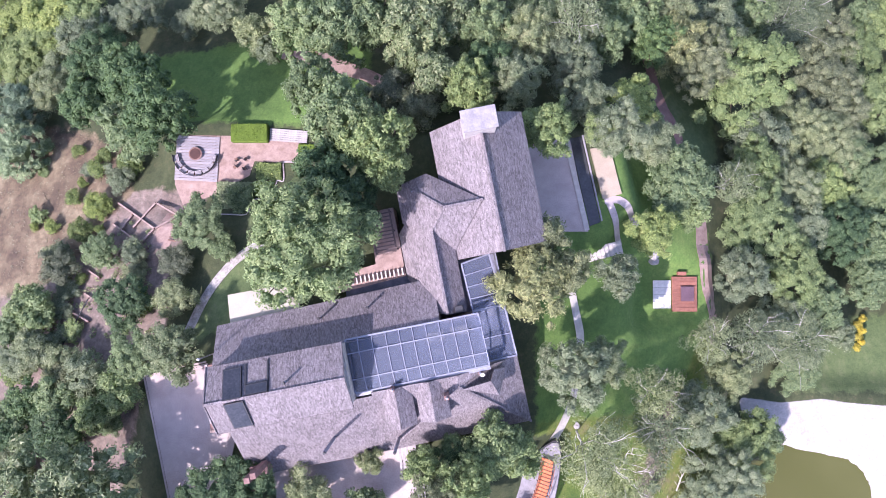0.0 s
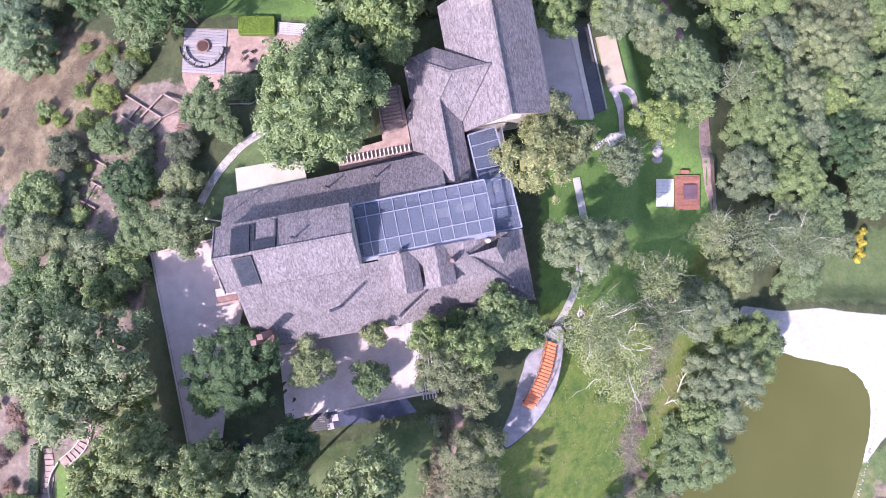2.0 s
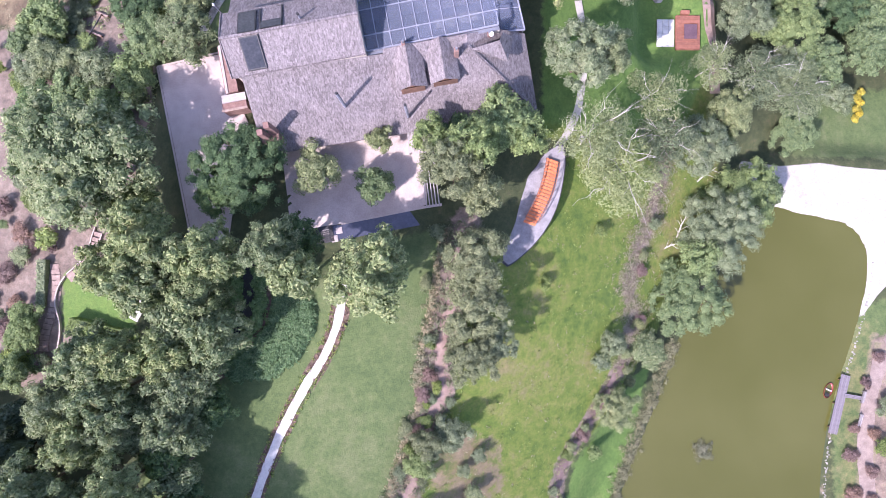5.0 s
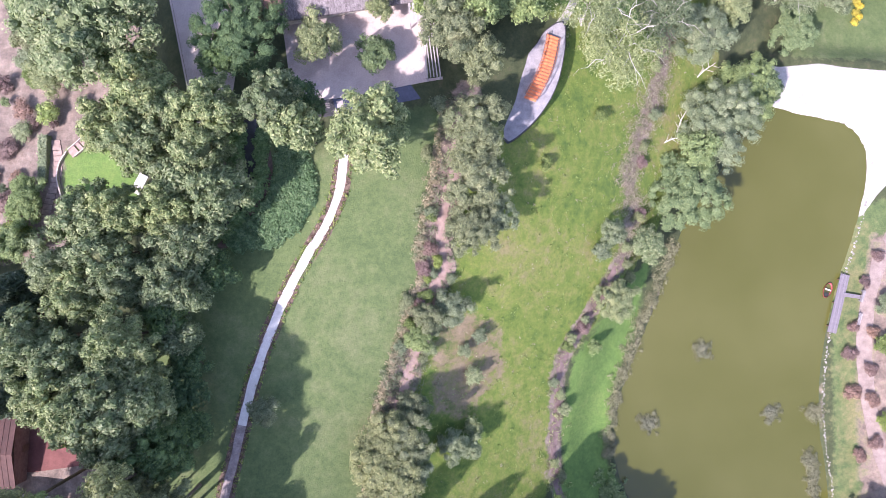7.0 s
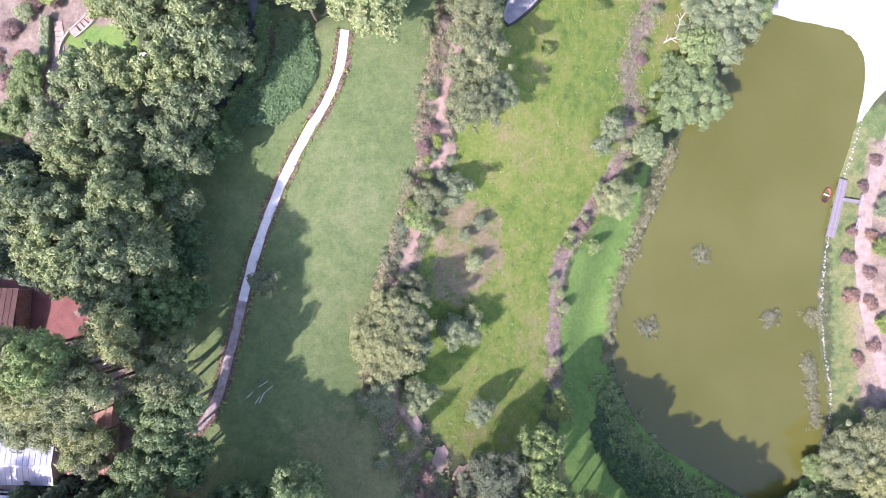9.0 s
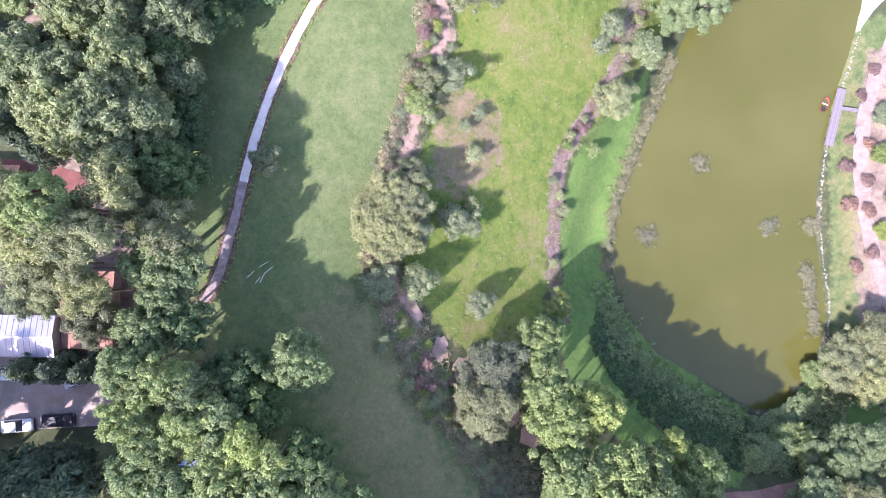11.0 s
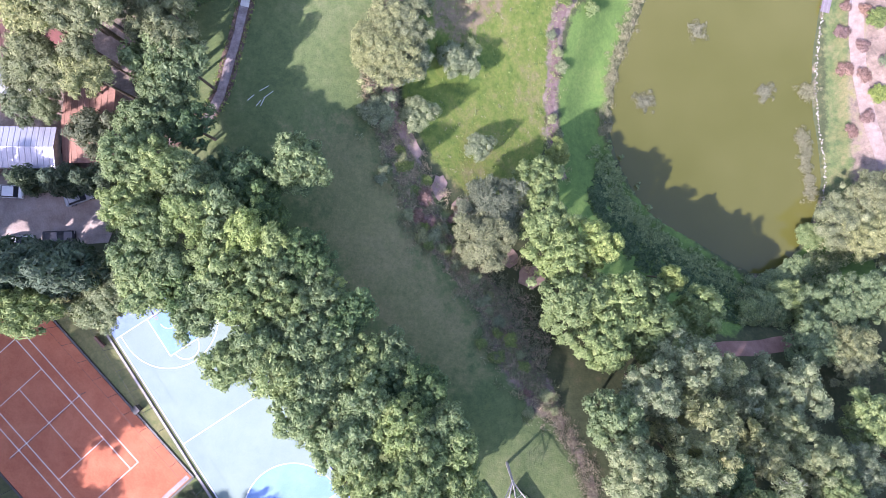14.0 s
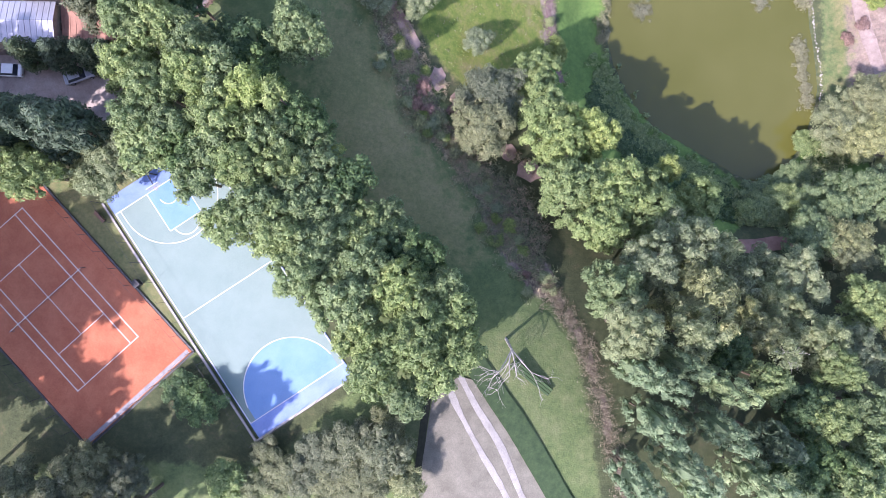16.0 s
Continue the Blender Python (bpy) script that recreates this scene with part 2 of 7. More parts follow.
    col = blend(nt, 0.45, col, grain, "MULTIPLY")
    clump = tex(nt, "noise", 1.7, 4, 0.75)
    col = blend(nt, 0.8, col, ramp(nt, clump, [(0.32, (0.74, 0.8, 0.76)), (0.5, (1, 1, 1)), (0.68, (1.26, 1.18, 1.16))]), "MULTIPLY")
    nt.links.new(col, b.inputs["Base Color"])
    b.inputs["Roughness"].default_value = 0.95
    relief(nt, b, calc(nt, "ADD", fine, clump), 0.5, 0.12)
    return m


def water_material():
    m, nt, b = nodes_of("murky_water")
    big = tex(nt, "noise", 0.035, 3, 0.5)
    col = ramp(nt, big, [(0.35, (0.07, 0.073, 0.015)), (0.7, (0.095, 0.096, 0.028))])
    nt.links.new(col, b.inputs["Base Color"])
    b.inputs["Roughness"].default_value = 0.12
    relief(nt, b, tex(nt, "noise", 1.5, 3, 0.6), 0.12, 0.03)
    return m


def glass_material():
    m, nt, b = nodes_of("roof_glass")
    b.inputs["Base Color"].default_value = (0.25, 0.28, 0.36, 1)
    b.inputs["Roughness"].default_value = 0.06
    b.inputs["Transmission Weight"].default_value = 0.75
    b.inputs["IOR"].default_value = 1.45
    return m


GROUND, WATER, GLASS = ground_material(), water_material(), glass_material()
SHAKE = shakes("weathered_shakes", (0.08, 0.068, 0.07), (0.292, 0.26, 0.272))
SHAKE_CROSS = shakes("weathered_shakes_cross", (0.08, 0.068, 0.07), (0.292, 0.26, 0.272), 90)
STONE_WALL = plain("pale_stone_wall", (0.36, 0.31, 0.27), (0.6, 0.55, 0.5), 0.9, 1.5, 12, 0.5)
BRICK_RED = plain("red_brick", (0.18, 0.1, 0.086), (0.3, 0.185, 0.165), 0.9, 2, 14, 0.5)
PAVING = plain("pale_paving", (0.34, 0.29, 0.285), (0.48, 0.43, 0.42), 0.85, 0.8, 9, 0.25)
PATH_PALE = plain("pale_gravel", (0.52, 0.49, 0.46), (0.7, 0.67, 0.64), 0.9, 1.2, 14, 0.5)
PINK_GRAVEL = plain("pink_gravel", (0.24, 0.16, 0.13), (0.4, 0.29, 0.25), 0.95, 0.9, 10, 0.5)
GREY_STONE = plain("grey_stone", (0.22, 0.205, 0.22), (0.38, 0.36, 0.38), 0.85, 1.0, 9, 0.4, vary=0.15)
WHITE_STONE = plain("whitewashed_stone", (0.32, 0.29, 0.285), (0.47, 0.44, 0.43), 0.8, 1.5, 12, 0.4, vary=0.1)
DECK_GREY = plain("silvered_boards", (0.22, 0.2, 0.215), (0.4, 0.37, 0.39), 0.8, 1.6, 16, 0.4, stretch=(1, 6, 1), vary=0.2)
RUST_ROOF = plain("rusted_roof", (0.05, 0.022, 0.019), (0.095, 0.043, 0.037), 0.85, 0.8, 9, 0.3)
PINK_ROOF = plain("faded_pink_roof", (0.25, 0.13, 0.098), (0.37, 0.21, 0.16), 0.9, 0.8, 9, 0.4)
MAUVE_BOARD = plain("mauve_grey_boards", (0.15, 0.13, 0.15), (0.25, 0.225, 0.255), 0.85, 1.4, 14, 0.3, stretch=(1, 6, 1), vary=0.2)
SHORE_STONE = plain("damp_shore_stone", (0.26, 0.245, 0.225), (0.44, 0.42, 0.39), 0.85, 1.0, 9, 0.4, vary=0.35)
DUSTY_TRACK = plain("dusty_track", (0.23, 0.222, 0.208), (0.34, 0.328, 0.31), 0.95, 0.7, 7, 0.3)
PINK_TIMBER = plain("pinkish_timber", (0.22, 0.15, 0.13), (0.42, 0.32, 0.28), 0.85, 1.5, 14, 0.4)
DECK_RED = plain("red_timber", (0.23, 0.09, 0.062), (0.34, 0.145, 0.1), 0.7, 2, 18, 0.4, vary=0.2)
DECK_ORANGE = plain("orange_timber", (0.5, 0.13, 0.05), (0.72, 0.24, 0.1), 0.65, 2, 18, 0.4, vary=0.15)
WOOD_BROWN = plain("brown_timber", (0.12, 0.065, 0.045), (0.25, 0.14, 0.1), 0.75, 2, 18, 0.4, vary=0.2)
BARK = plain("bark", (0.07, 0.05, 0.035), (0.19, 0.15, 0.11), 0.95, 3, 20, 0.8, stretch=(1, 1, 0.3))
BARK_GREY = plain("bleached_grey_bark", (0.28, 0.26, 0.24), (0.5, 0.47, 0.44), 0.85, 3, 20, 0.4, stretch=(1, 1, 0.3))
BARK_WHITE = plain("white_bark", (0.42, 0.38, 0.33), (0.7, 0.67, 0.62), 0.8, 3, 20, 0.4, stretch=(1, 1, 0.3))
TERRACE = plain("smooth_pinkish_paving", (0.41, 0.335, 0.31), (0.53, 0.45, 0.42), 0.8, 0.5, 7, 0.15)
SUN_PAVING = plain("cream_paving", (0.33, 0.27, 0.2), (0.4, 0.335, 0.255), 0.8, 0.7, 9, 0.15)
PERGOLA_WOOD = plain("weathered_pergola_timber", (0.085, 0.06, 0.054), (0.17, 0.125, 0.112), 0.85, 2, 16, 0.4)
FLAGS = plain("pale_flagstones", (0.2, 0.18, 0.16), (0.52, 0.49, 0.45), 0.85, 1.6, 6, 0.4)
CREAM_STONE = plain("cream_edging_stone", (0.44, 0.4, 0.36), (0.6, 0.56, 0.51), 0.8, 1.2, 10, 0.2)
CANVAS = plain("cream_canvas", (0.37, 0.34, 0.265), (0.43, 0.395, 0.315), 0.8, 0.6, 20, 0.1)
DARK_GLASS = plain("dark_skylight_glass", (0.03, 0.035, 0.045), (0.055, 0.06, 0.075), 0.12, 0.5, 4, 0.02)
DARK_GLASS.node_tree.nodes["Principled BSDF"].inputs["Specular IOR Level"].default_value = 0.22
METAL_GREY = plain("zinc", (0.3, 0.3, 0.33), (0.45, 0.45, 0.48), 0.4, 1.5, 20, 0.1, metal=0.7)
METAL_DARK = plain("dark_metal", (0.03, 0.03, 0.035), (0.07, 0.07, 0.075), 0.5, 3, 20, 0.1, metal=0.3)
METAL_WHITE = plain("white_painted_metal", (0.5, 0.5, 0.53), (0.64, 0.65, 0.68), 0.45, 3, 20, 0.1)
GLAZING_BAR = plain("grey_glazing_bar", (0.2, 0.21, 0.265), (0.27, 0.28, 0.34), 0.5, 3, 20, 0.1)
CLAY = plain("red_clay", (0.31, 0.092, 0.048), (0.43, 0.155, 0.085), 0.95, 0.25, 6, 0.3)
COURT_PALE = plain("pale_green_acrylic", (0.15, 0.222, 0.203), (0.18, 0.253, 0.232), 0.7, 0.3, 20, 0.1)
COURT_BLUE = plain("light_blue_acrylic", (0.1, 0.225, 0.44), (0.15, 0.28, 0.5), 0.65, 0.3, 20, 0.1)
COURT_EDGE = plain("deep_blue_acrylic", (0.11, 0.19, 0.46), (0.2, 0.29, 0.55), 0.65, 0.3, 20, 0.1)
LINE_WHITE = plain("white_line_paint", (0.56, 0.55, 0.53), (0.7, 0.69, 0.67), 0.7, 1.5, 20, 0.1)
POOL_WATER = plain("dark_pool_water", (0.05, 0.055, 0.085), (0.085, 0.09, 0.13), 0.1, 0.3, 3, 0.03)
POOL_GREEN = plain("green_pool_water", (0.045, 0.047, 0.05), (0.08, 0.082, 0.085), 0.06, 0.3, 3, 0.03)
HEDGE_TURF = plain("clipped_turf", (0.07, 0.12, 0.012), (0.12, 0.19, 0.02), 0.95, 0.8, 12, 0.7)
RUBBER = plain("black_rubber", (0.015, 0.015, 0.015), (0.03, 0.03, 0.03), 0.8)
TIN = plain("corrugated_tin", (0.3, 0.31, 0.38), (0.4, 0.41, 0.48), 0.45, 0.6, 8, 0.2, metal=0.4, stretch=(4, 0.4, 1))
RED_EARTH = plain("red_earth", (0.19, 0.105, 0.085), (0.3, 0.185, 0.155), 0.95, 0.6, 8, 0.6)
LEAF = {
    "b": leafy("broad_leaves", (0.044, 0.076, 0.031), (0.086, 0.134, 0.049), (0.15, 0.2, 0.086)),
    "d": leafy("dark_leaves", (0.016, 0.04, 0.016), (0.042, 0.085, 0.03), (0.085, 0.14, 0.05)),
    "p": leafy("pale_backed_leaves", (0.036, 0.062, 0.024), (0.094, 0.134, 0.054), (0.185, 0.215, 0.11)),
    "g": leafy("gum_leaves", (0.05, 0.075, 0.035), (0.1, 0.136, 0.062), (0.16, 0.195, 0.1)),
    "c": leafy("conifer_needles", (0.012, 0.026, 0.014), (0.032, 0.058, 0.03), (0.07, 0.1, 0.055), 0.15),
    "n": leafy("grey_green_needles", (0.034, 0.066, 0.034), (0.08, 0.13, 0.062), (0.14, 0.19, 0.1), 0.2),
    "o": leafy("olive_leaves", (0.04, 0.055, 0.025), (0.1, 0.125, 0.055), (0.17, 0.195, 0.095)),
    "y": leafy("yellow_green_leaves", (0.056, 0.094, 0.03), (0.1, 0.152, 0.046), (0.158, 0.206, 0.073)),
    "e": leafy("grey_green_leaves", (0.044, 0.068, 0.032), (0.1, 0.136, 0.067), (0.165, 0.198, 0.11)),
    "h": leafy("feathery_grey_leaves", (0.035, 0.05, 0.025), (0.078, 0.098, 0.05), (0.125, 0.148, 0.085)),
    "s": leafy("shrub_leaves", (0.03, 0.055, 0.014), (0.08, 0.125, 0.026), (0.15, 0.19, 0.05)),
    "u": leafy("bronze_leaves", (0.06, 0.038, 0.032), (0.112, 0.076, 0.064), (0.165, 0.12, 0.102)),
    "r": leafy("reed_blades", (0.038, 0.08, 0.03), (0.07, 0.14, 0.05), (0.12, 0.19, 0.08)),
    "w": leafy("straw_blades", (0.088, 0.084, 0.05), (0.145, 0.134, 0.084), (0.205, 0.186, 0.122), 0.2),
    "q": leafy("faded_reed_blades", (0.056, 0.066, 0.034), (0.097, 0.107, 0.06), (0.142, 0.15, 0.092), 0.2),
    "k": leafy("pinkish_seed_heads", (0.075, 0.07, 0.042), (0.118, 0.108, 0.066), (0.17, 0.152, 0.098), 0.2),
    "v": leafy("bright_new_leaves", (0.066, 0.1, 0.027), (0.112, 0.16, 0.043), (0.17, 0.215, 0.068)),
    "f": leafy("yellow_flowers", (0.06, 0.08, 0.012), (0.26, 0.225, 0.014), (0.4, 0.35, 0.03)),
}


# ---- building blocks ----
def mesh_of(name, verts, faces, material, smooth=False):
    me = bpy.data.meshes.new(name)
    me.from_pydata([tuple(v) for v in verts], [], [tuple(f) for f in faces])
    me.update()
    if smooth:
        me.polygons.foreach_set("use_smooth", [True] * len(me.polygons))
    me.materials.append(material)
    return me


def part(name, bm, material, parent=None, label="", smooth=False):
    """Links a bmesh as one mesh object under a thing or a part."""
    bmesh.ops.recalc_face_normals(bm, faces=bm.faces)
    me = bpy.data.meshes.new(name)
    bm.to_mesh(me)
    bm.free()
    if smooth:
        me.polygons.foreach_set("use_smooth", [True] * len(me.polygons))
    me.materials.append(material)
    return hang(name, me, parent, label)


def hang(name, me, parent=None, label="", m=None):
    ob = new(name, me)
    if parent is not None:
        ob.parent = parent
    if m is not None:
        ob.matrix_basis = m
    if label:
        ob["label"] = label
    return ob


def thing(name, label, category, m=None, group="", kind=""):
    ob = new(name)
    ob.empty_display_size = 0.3
    if m is not None:
        ob.matrix_basis = m
    return tagged(ob, label, category, group, kind)


def box_into(bm, size, at=(0, 0, 0), turn=0.0, bevel=0.0, tilt=None):
    m = Matrix.Translation(at) @ Matrix.Rotation(turn, 4, "Z")
    if tilt is not None:
        m = m @ tilt
    made = bmesh.ops.create_cube(bm, size=1.0, matrix=m @ Matrix.Diagonal((*size, 1)))
    if bevel:
        edges = list({e for v in made["verts"] for e in v.link_edges})
        bmesh.ops.bevel(bm, geom=edges, offset=bevel, segments=1, affect="EDGES", profile=0.5)
    return bm


def box(size, at=(0, 0, 0), turn=0.0, bevel=0.0, tilt=None):
    return box_into(bmesh.new(), size, at, turn, bevel, tilt)


def bar_into(bm, a, b, wide, high):
    """A squared bar from a to b."""
    a, b = Vector(a), Vector(b)
    d = b - a
    q = d.to_track_quat("X", "Z").to_matrix().to_4x4()
    bmesh.ops.create_cube(bm, size=1.0, matrix=Matrix.Translation((a + b) / 2) @ q @ Matrix.Diagonal((d.length, wide, high, 1)))
    return bm


def rod_into(bm, a, b, r0, r1, n=6):
    a, b = Vector(a), Vector(b)
    d = b - a
    m = Matrix.Translation((a + b) / 2) @ d.to_track_quat("Z", "Y").to_matrix().to_4x4()
    bmesh.ops.create_cone(bm, cap_ends=True, segments=n, radius1=r0, radius2=r1, depth=d.length, matrix=m)
    return bm


def slab(points, thick):
    """A flat or sloping polygon with thickness downwards."""
    bm = bmesh.new()
    top = [bm.verts.new(p) for p in points]
    low = [bm.verts.new((p[0], p[1], p[2] - thick)) for p in points]
    n = len(points)
    bm.faces.new(top)
    bm.faces.new(low[::-1])
    for i in range(n):
        bm.faces.new((top[i], low[i], low[(i + 1) % n], top[(i + 1) % n]))
    return bm


def draped(points, lift=0.06, cell=0.8, skirt=0.5):
    """A sheet cut to an outline that follows the ground, with a skirt."""
    q = np.array(points, float)
    bm = bmesh.new()
    bm.faces.new([bm.verts.new((x, y, 0)) for x, y in q])
    lo, hi = q.min(0), q.max(0)
    for axis in (0, 1):
        for s in np.arange(lo[axis] + cell, hi[axis], cell):
            co, no = [0, 0, 0], [0, 0, 0]
            co[axis], no[axis] = s, 1
            bmesh.ops.bisect_plane(bm, geom=bm.verts[:] + bm.edges[:] + bm.faces[:], plane_co=co, plane_no=no)
    if len(bm.verts):
        xs = np.array([v.co[:2] for v in bm.verts])
        zs = ground_z(xs[:, 0], xs[:, 1])
        for v, z in zip(bm.verts, zs):
            v.co.z = z + lift
    for f in bm.faces:
        f.normal_update()
    rim = [e for e in bm.edges if e.is_boundary]
    made = bmesh.ops.extrude_edge_only(bm, edges=rim)
    for v in made["geom"]:
        if isinstance(v, bmesh.types.BMVert):
            v.co.z -= skirt
    return bm


def ribbon(line, width, lift=0.06, thick=0.35, step=0.8, wobble=0.0):
    """A strip of even width along a line, lying on the ground."""
    p = spline(line, False, step)
    d = np.gradient(p, axis=0)
    d /= np.linalg.norm(d, axis=1)[:, None] + 1e-9
    side = np.stack([-d[:, 1], d[:, 0]], 1)
    rng = np.random.RandomState(len(p))
    sway = rng.rand(len(p) + 4, 2) - 0.5
    sway = (sway[:-4] + sway[1:-3] + sway[2:-2] + sway[3:-1] + sway[4:]) / 5
    w = width / 2 * (1 + 1.6 * wobble * sway)
    bm = bmesh.new()
    rows = []
    for c, s, k in zip(p, side, w):
        l, r = c + s * k[0], c - s * k[1]
        z = [float(v) for v in ground_z(np.array([l[0], c[0], r[0]]), np.array([l[1], c[1], r[1]]))]
        rows.append([bm.verts.new((l[0], l[1], z[0] + lift - thick)), bm.verts.new((l[0], l[1], z[0] + lift)), bm.verts.new((c[0], c[1], z[1] + lift + 0.01)),
                     bm.verts.new((r[0], r[1], z[2] + lift)), bm.verts.new((r[0], r[1], z[2] + lift - thick))])
    for a, b in zip(rows, rows[1:]):
        for i in range(4):
            bm.faces.new((a[i], a[i + 1], b[i + 1], b[i]))
    return bm


# ---- ground ----
LAWN = [(-43, -44), (-20, -44), (-4, -39), (1, -44), (-2, -60), (-8, -75), (-11, -90), (-11, -98), (-6, -107), (2, -118), (5, -128), (12, -142), (18, -150), (20, -170), (-60, -180), (-55, -167),
        (-24, -167), (-8, -152), (-18, -130), (-40, -110), (-46, -96), (-44, -60)]
MEADOW = [(4, -40), (8, -44), (15, -34), (17, -24), (46, -22), (47, -34), (41, -46), (36, -57), (30, -66), (24, -73), (18.5, -80), (17, -100), (13, -112), (4, -113), (-3, -106), (-8, -96), (-7, -80), (-1, -62)]
LUSH = [
    [(17, -100), (29, -100), (33, -112), (46, -122), (58, -128), (48, -134), (30, -128), (20, -118)],
    [(36, -60), (33, -75), (29.5, -86), (28, -98), (33, -108), (46, -118), (58, -126), (72, -112), (78, -124), (50, -132), (30, -116), (19.4, -104), (18.8, -90), (20.5, -79), (27.5, -69)],
    [(-52, 36), (-20, 40), (-13, 34), (-14, 22), (-30, 22), (-44, 23), (-54, 28)],
    [(-58, -45), (-47, -46), (-46, -56), (-58, -54)],
]
TURF = [[(-62, -138), (-54, -123), (-37, -120), (-24, -140), (-34, -154), (-44, -146)], [(-31, 8), (-24, 15), (-17, 4), (-20, -3), (-40, -13), (-37, -6), (-30, 3)], [(69, -62), (76, -50), (90, -50), (90, -125), (70, -112)], [(62, -23.5), (96, -24), (96, -8), (60, -12)], [(32, 14), (36, 38), (48, 36), (47, 18), (41, 13)]]
DIRT = [[(-96, 24), (-70, 24), (-56, 20), (-51, 10), (-57, 2), (-64, -3), (-74, -6), (-96, -6)]]
MULCH = [
    [(-51.0, 11.6), (-38.4, 11.8), (-41.5, 6.2), (-41.8, 2.7), (-46.3, -0.9), (-54.2, 0.0), (-56.4, 6.2)],
    [(-57, 4), (-46, 8), (-43, 0), (-43, -12), (-47, -26), (-50, -46), (-58, -62), (-96, -66), (-96, -6), (-74, -6), (-64, -3)],
    [(76.5, -56), (88, -56), (88, -124), (75, -118), (73.6, -92), (73.2, -74)],
    [(-62, -80), (-46, -84), (-44, -118), (-75, -122)],
]
MULCH_LINES = [
    ([(1, -38), (-0.4, -44.3), (-1.2, -49.5), (-3.0, -58.9), (-2.4, -63), (-3.8, -66), (-7.2, -77.4), (-8.6, -81.3), (-9.6, -85.1), (-10.6, -92), (-10.6, -98.1), (-9, -103), (-7, -108), (-5.2, -113), (-2.6, -118), (0.4, -120.6), (3.8, -125.1), (6.6, -129.4), (8, -134.2), (10.6, -138.1), (13.8, -141.9)], 2.2, 1.0),
    ([(13.8, -141.9), (19, -150), (22, -164), (24, -172)], 0.6, 1.0),
    ([(36, -20), (34.4, -29), (32.5, -35.7), (29.7, -44.3), (29.0, -49.0), (30.6, -53.5), (28.9, -61.4)], 1.9, 0.6),
    ([(28.9, -61.4), (25.4, -67.3), (22.9, -71.3), (18.9, -77.2), (17.6, -82.1), (17.8, -88.1), (17.4, -94.1), (18.0, -100.1), (20, -107)], 1.4, 1.0),
]
EAST_LAWN = [(12, 4), (12, -23), (28, -24), (37, -22), (43, -10), (43, 5), (32, 22), (24, 26), (22, 10)]
PATCH = [(-3.3, -70.4), (2.8, -68.6), (7.8, -72.3), (8.8, -79.7), (5.2, -84.2), (2.2, -87.6), (-4.0, -86.3), (-4.9, -79.2)]
# First outline: thin grass, its colour also lifted against the shade there.
THIN = [[(-26, -104), (-15, -99), (-9, -104), (-5, -114), (0, -122), (4.5, -129), (8, -138), (2, -142), (-7, -139), (-14, -131), (-22, -118)], [(-62, -138), (-54, -124), (-37, -121), (-24, -140), (-34, -156), (-44, -148)], [(69, -54), (77.5, -54), (75, -118), (69, -114)]]
SANDS = [[(52, -24.6), (60, -25.3), (67, -24.8), (78, -26), (96, -26), (96, -40), (84, -42), (77.5, -49), (74, -54), (73, -50), (76, -42), (72, -37.5), (65, -36), (54, -34)]]


def build_ground():
    def axis(lo, hi, far):
        return np.concatenate([-np.array(far[::-1]) + lo, np.arange(lo, hi + 0.1, 1.25), np.array(far) + hi])

    far = [6.0, 16, 40, 100, 260, 700, 2200]
    xs, ys = axis(-105.0, 105.0, far), axis(-200.0, 75.0, far)
    x, y = np.meshgrid(xs, ys)
    z = ground_z(x, y)
    rough = np.array([[noise.noise((a * 0.25, b * 0.25, 0.0)) for a in xs] for b in ys])
    d = beyond(x, y, POND)
    level = np.ones_like(z)
    for outline, _, _ in PADS:
        level = np.minimum(level, ease(beyond(x, y, outline) / 2 + 0.5))
    z = z + 0.12 * rough * np.clip((d - 1) / 3, 0, 1) * level
    n, k = len(ys), len(xs)
    i = np.arange(n * k).reshape(n, k)
    faces = np.stack([i[:-1, :-1], i[:-1, 1:], i[1:, 1:], i[1:, :-1]], -1).reshape(-1, 4)
    me = mesh_of("ground", np.stack([x, y, z], -1).reshape(-1, 3), faces, GROUND, True)

    def soft(polys, s=1.6):
        out = np.zeros_like(z)
        for p in polys:
            out = np.maximum(out, np.clip(0.5 - beyond(x, y, p) / (2 * s), 0, 1))
        return out

    mulch = soft(MULCH)
    for line, half, share in MULCH_LINES:
        mulch = np.maximum(mulch, share * np.clip(0.5 - (away(x, y, spline(line, False, 3), False) - half) / 2.0, 0, 1))
    sand = soft(SANDS, 0.7)
    rim = np.clip(0.7 - np.abs(d) / 1.2, 0, 1)
    cover_a = np.stack([np.maximum(soft([LAWN, EAST_LAWN]), soft(TURF)), soft([MEADOW, [(13, -4), (37, -4), (44, -14), (44, -24), (12, -25)]]), soft(DIRT, 3), np.ones_like(z)], -1)
    cover_b = np.stack([np.maximum(mulch, rim * 0.8 * (sand < 0.3)), soft(LUSH + [EAST_LAWN]), sand, np.ones_like(z)], -1)
    cover_c = np.stack([soft(THIN, 7) * 0.75, soft([PATCH], 2.2) * 0.62, np.zeros_like(z), np.ones_like(z)], -1)
    for name, val in (("cover_a", cover_a), ("cover_b", cover_b), ("cover_c", cover_c)):
        at = me.color_attributes.new(name, "FLOAT_COLOR", "POINT")
        at.data.foreach_set("color", val.astype(np.float32).reshape(-1))
    tagged(new("ground", me), "sloping garden ground of mown lawn, meadow, bare earth and leaf litter", "ground", kind="structure")


build_ground()
_q = POND.mean(0)
_rim = _q + (POND - _q) * 1.03
tagged(new("water", mesh_of("water", [(*p, 0.0) for p in _rim], [tuple(range(len(_rim)))], WATER)), "still murky olive-green pond water between grassy banks", "pond", kind="structure")


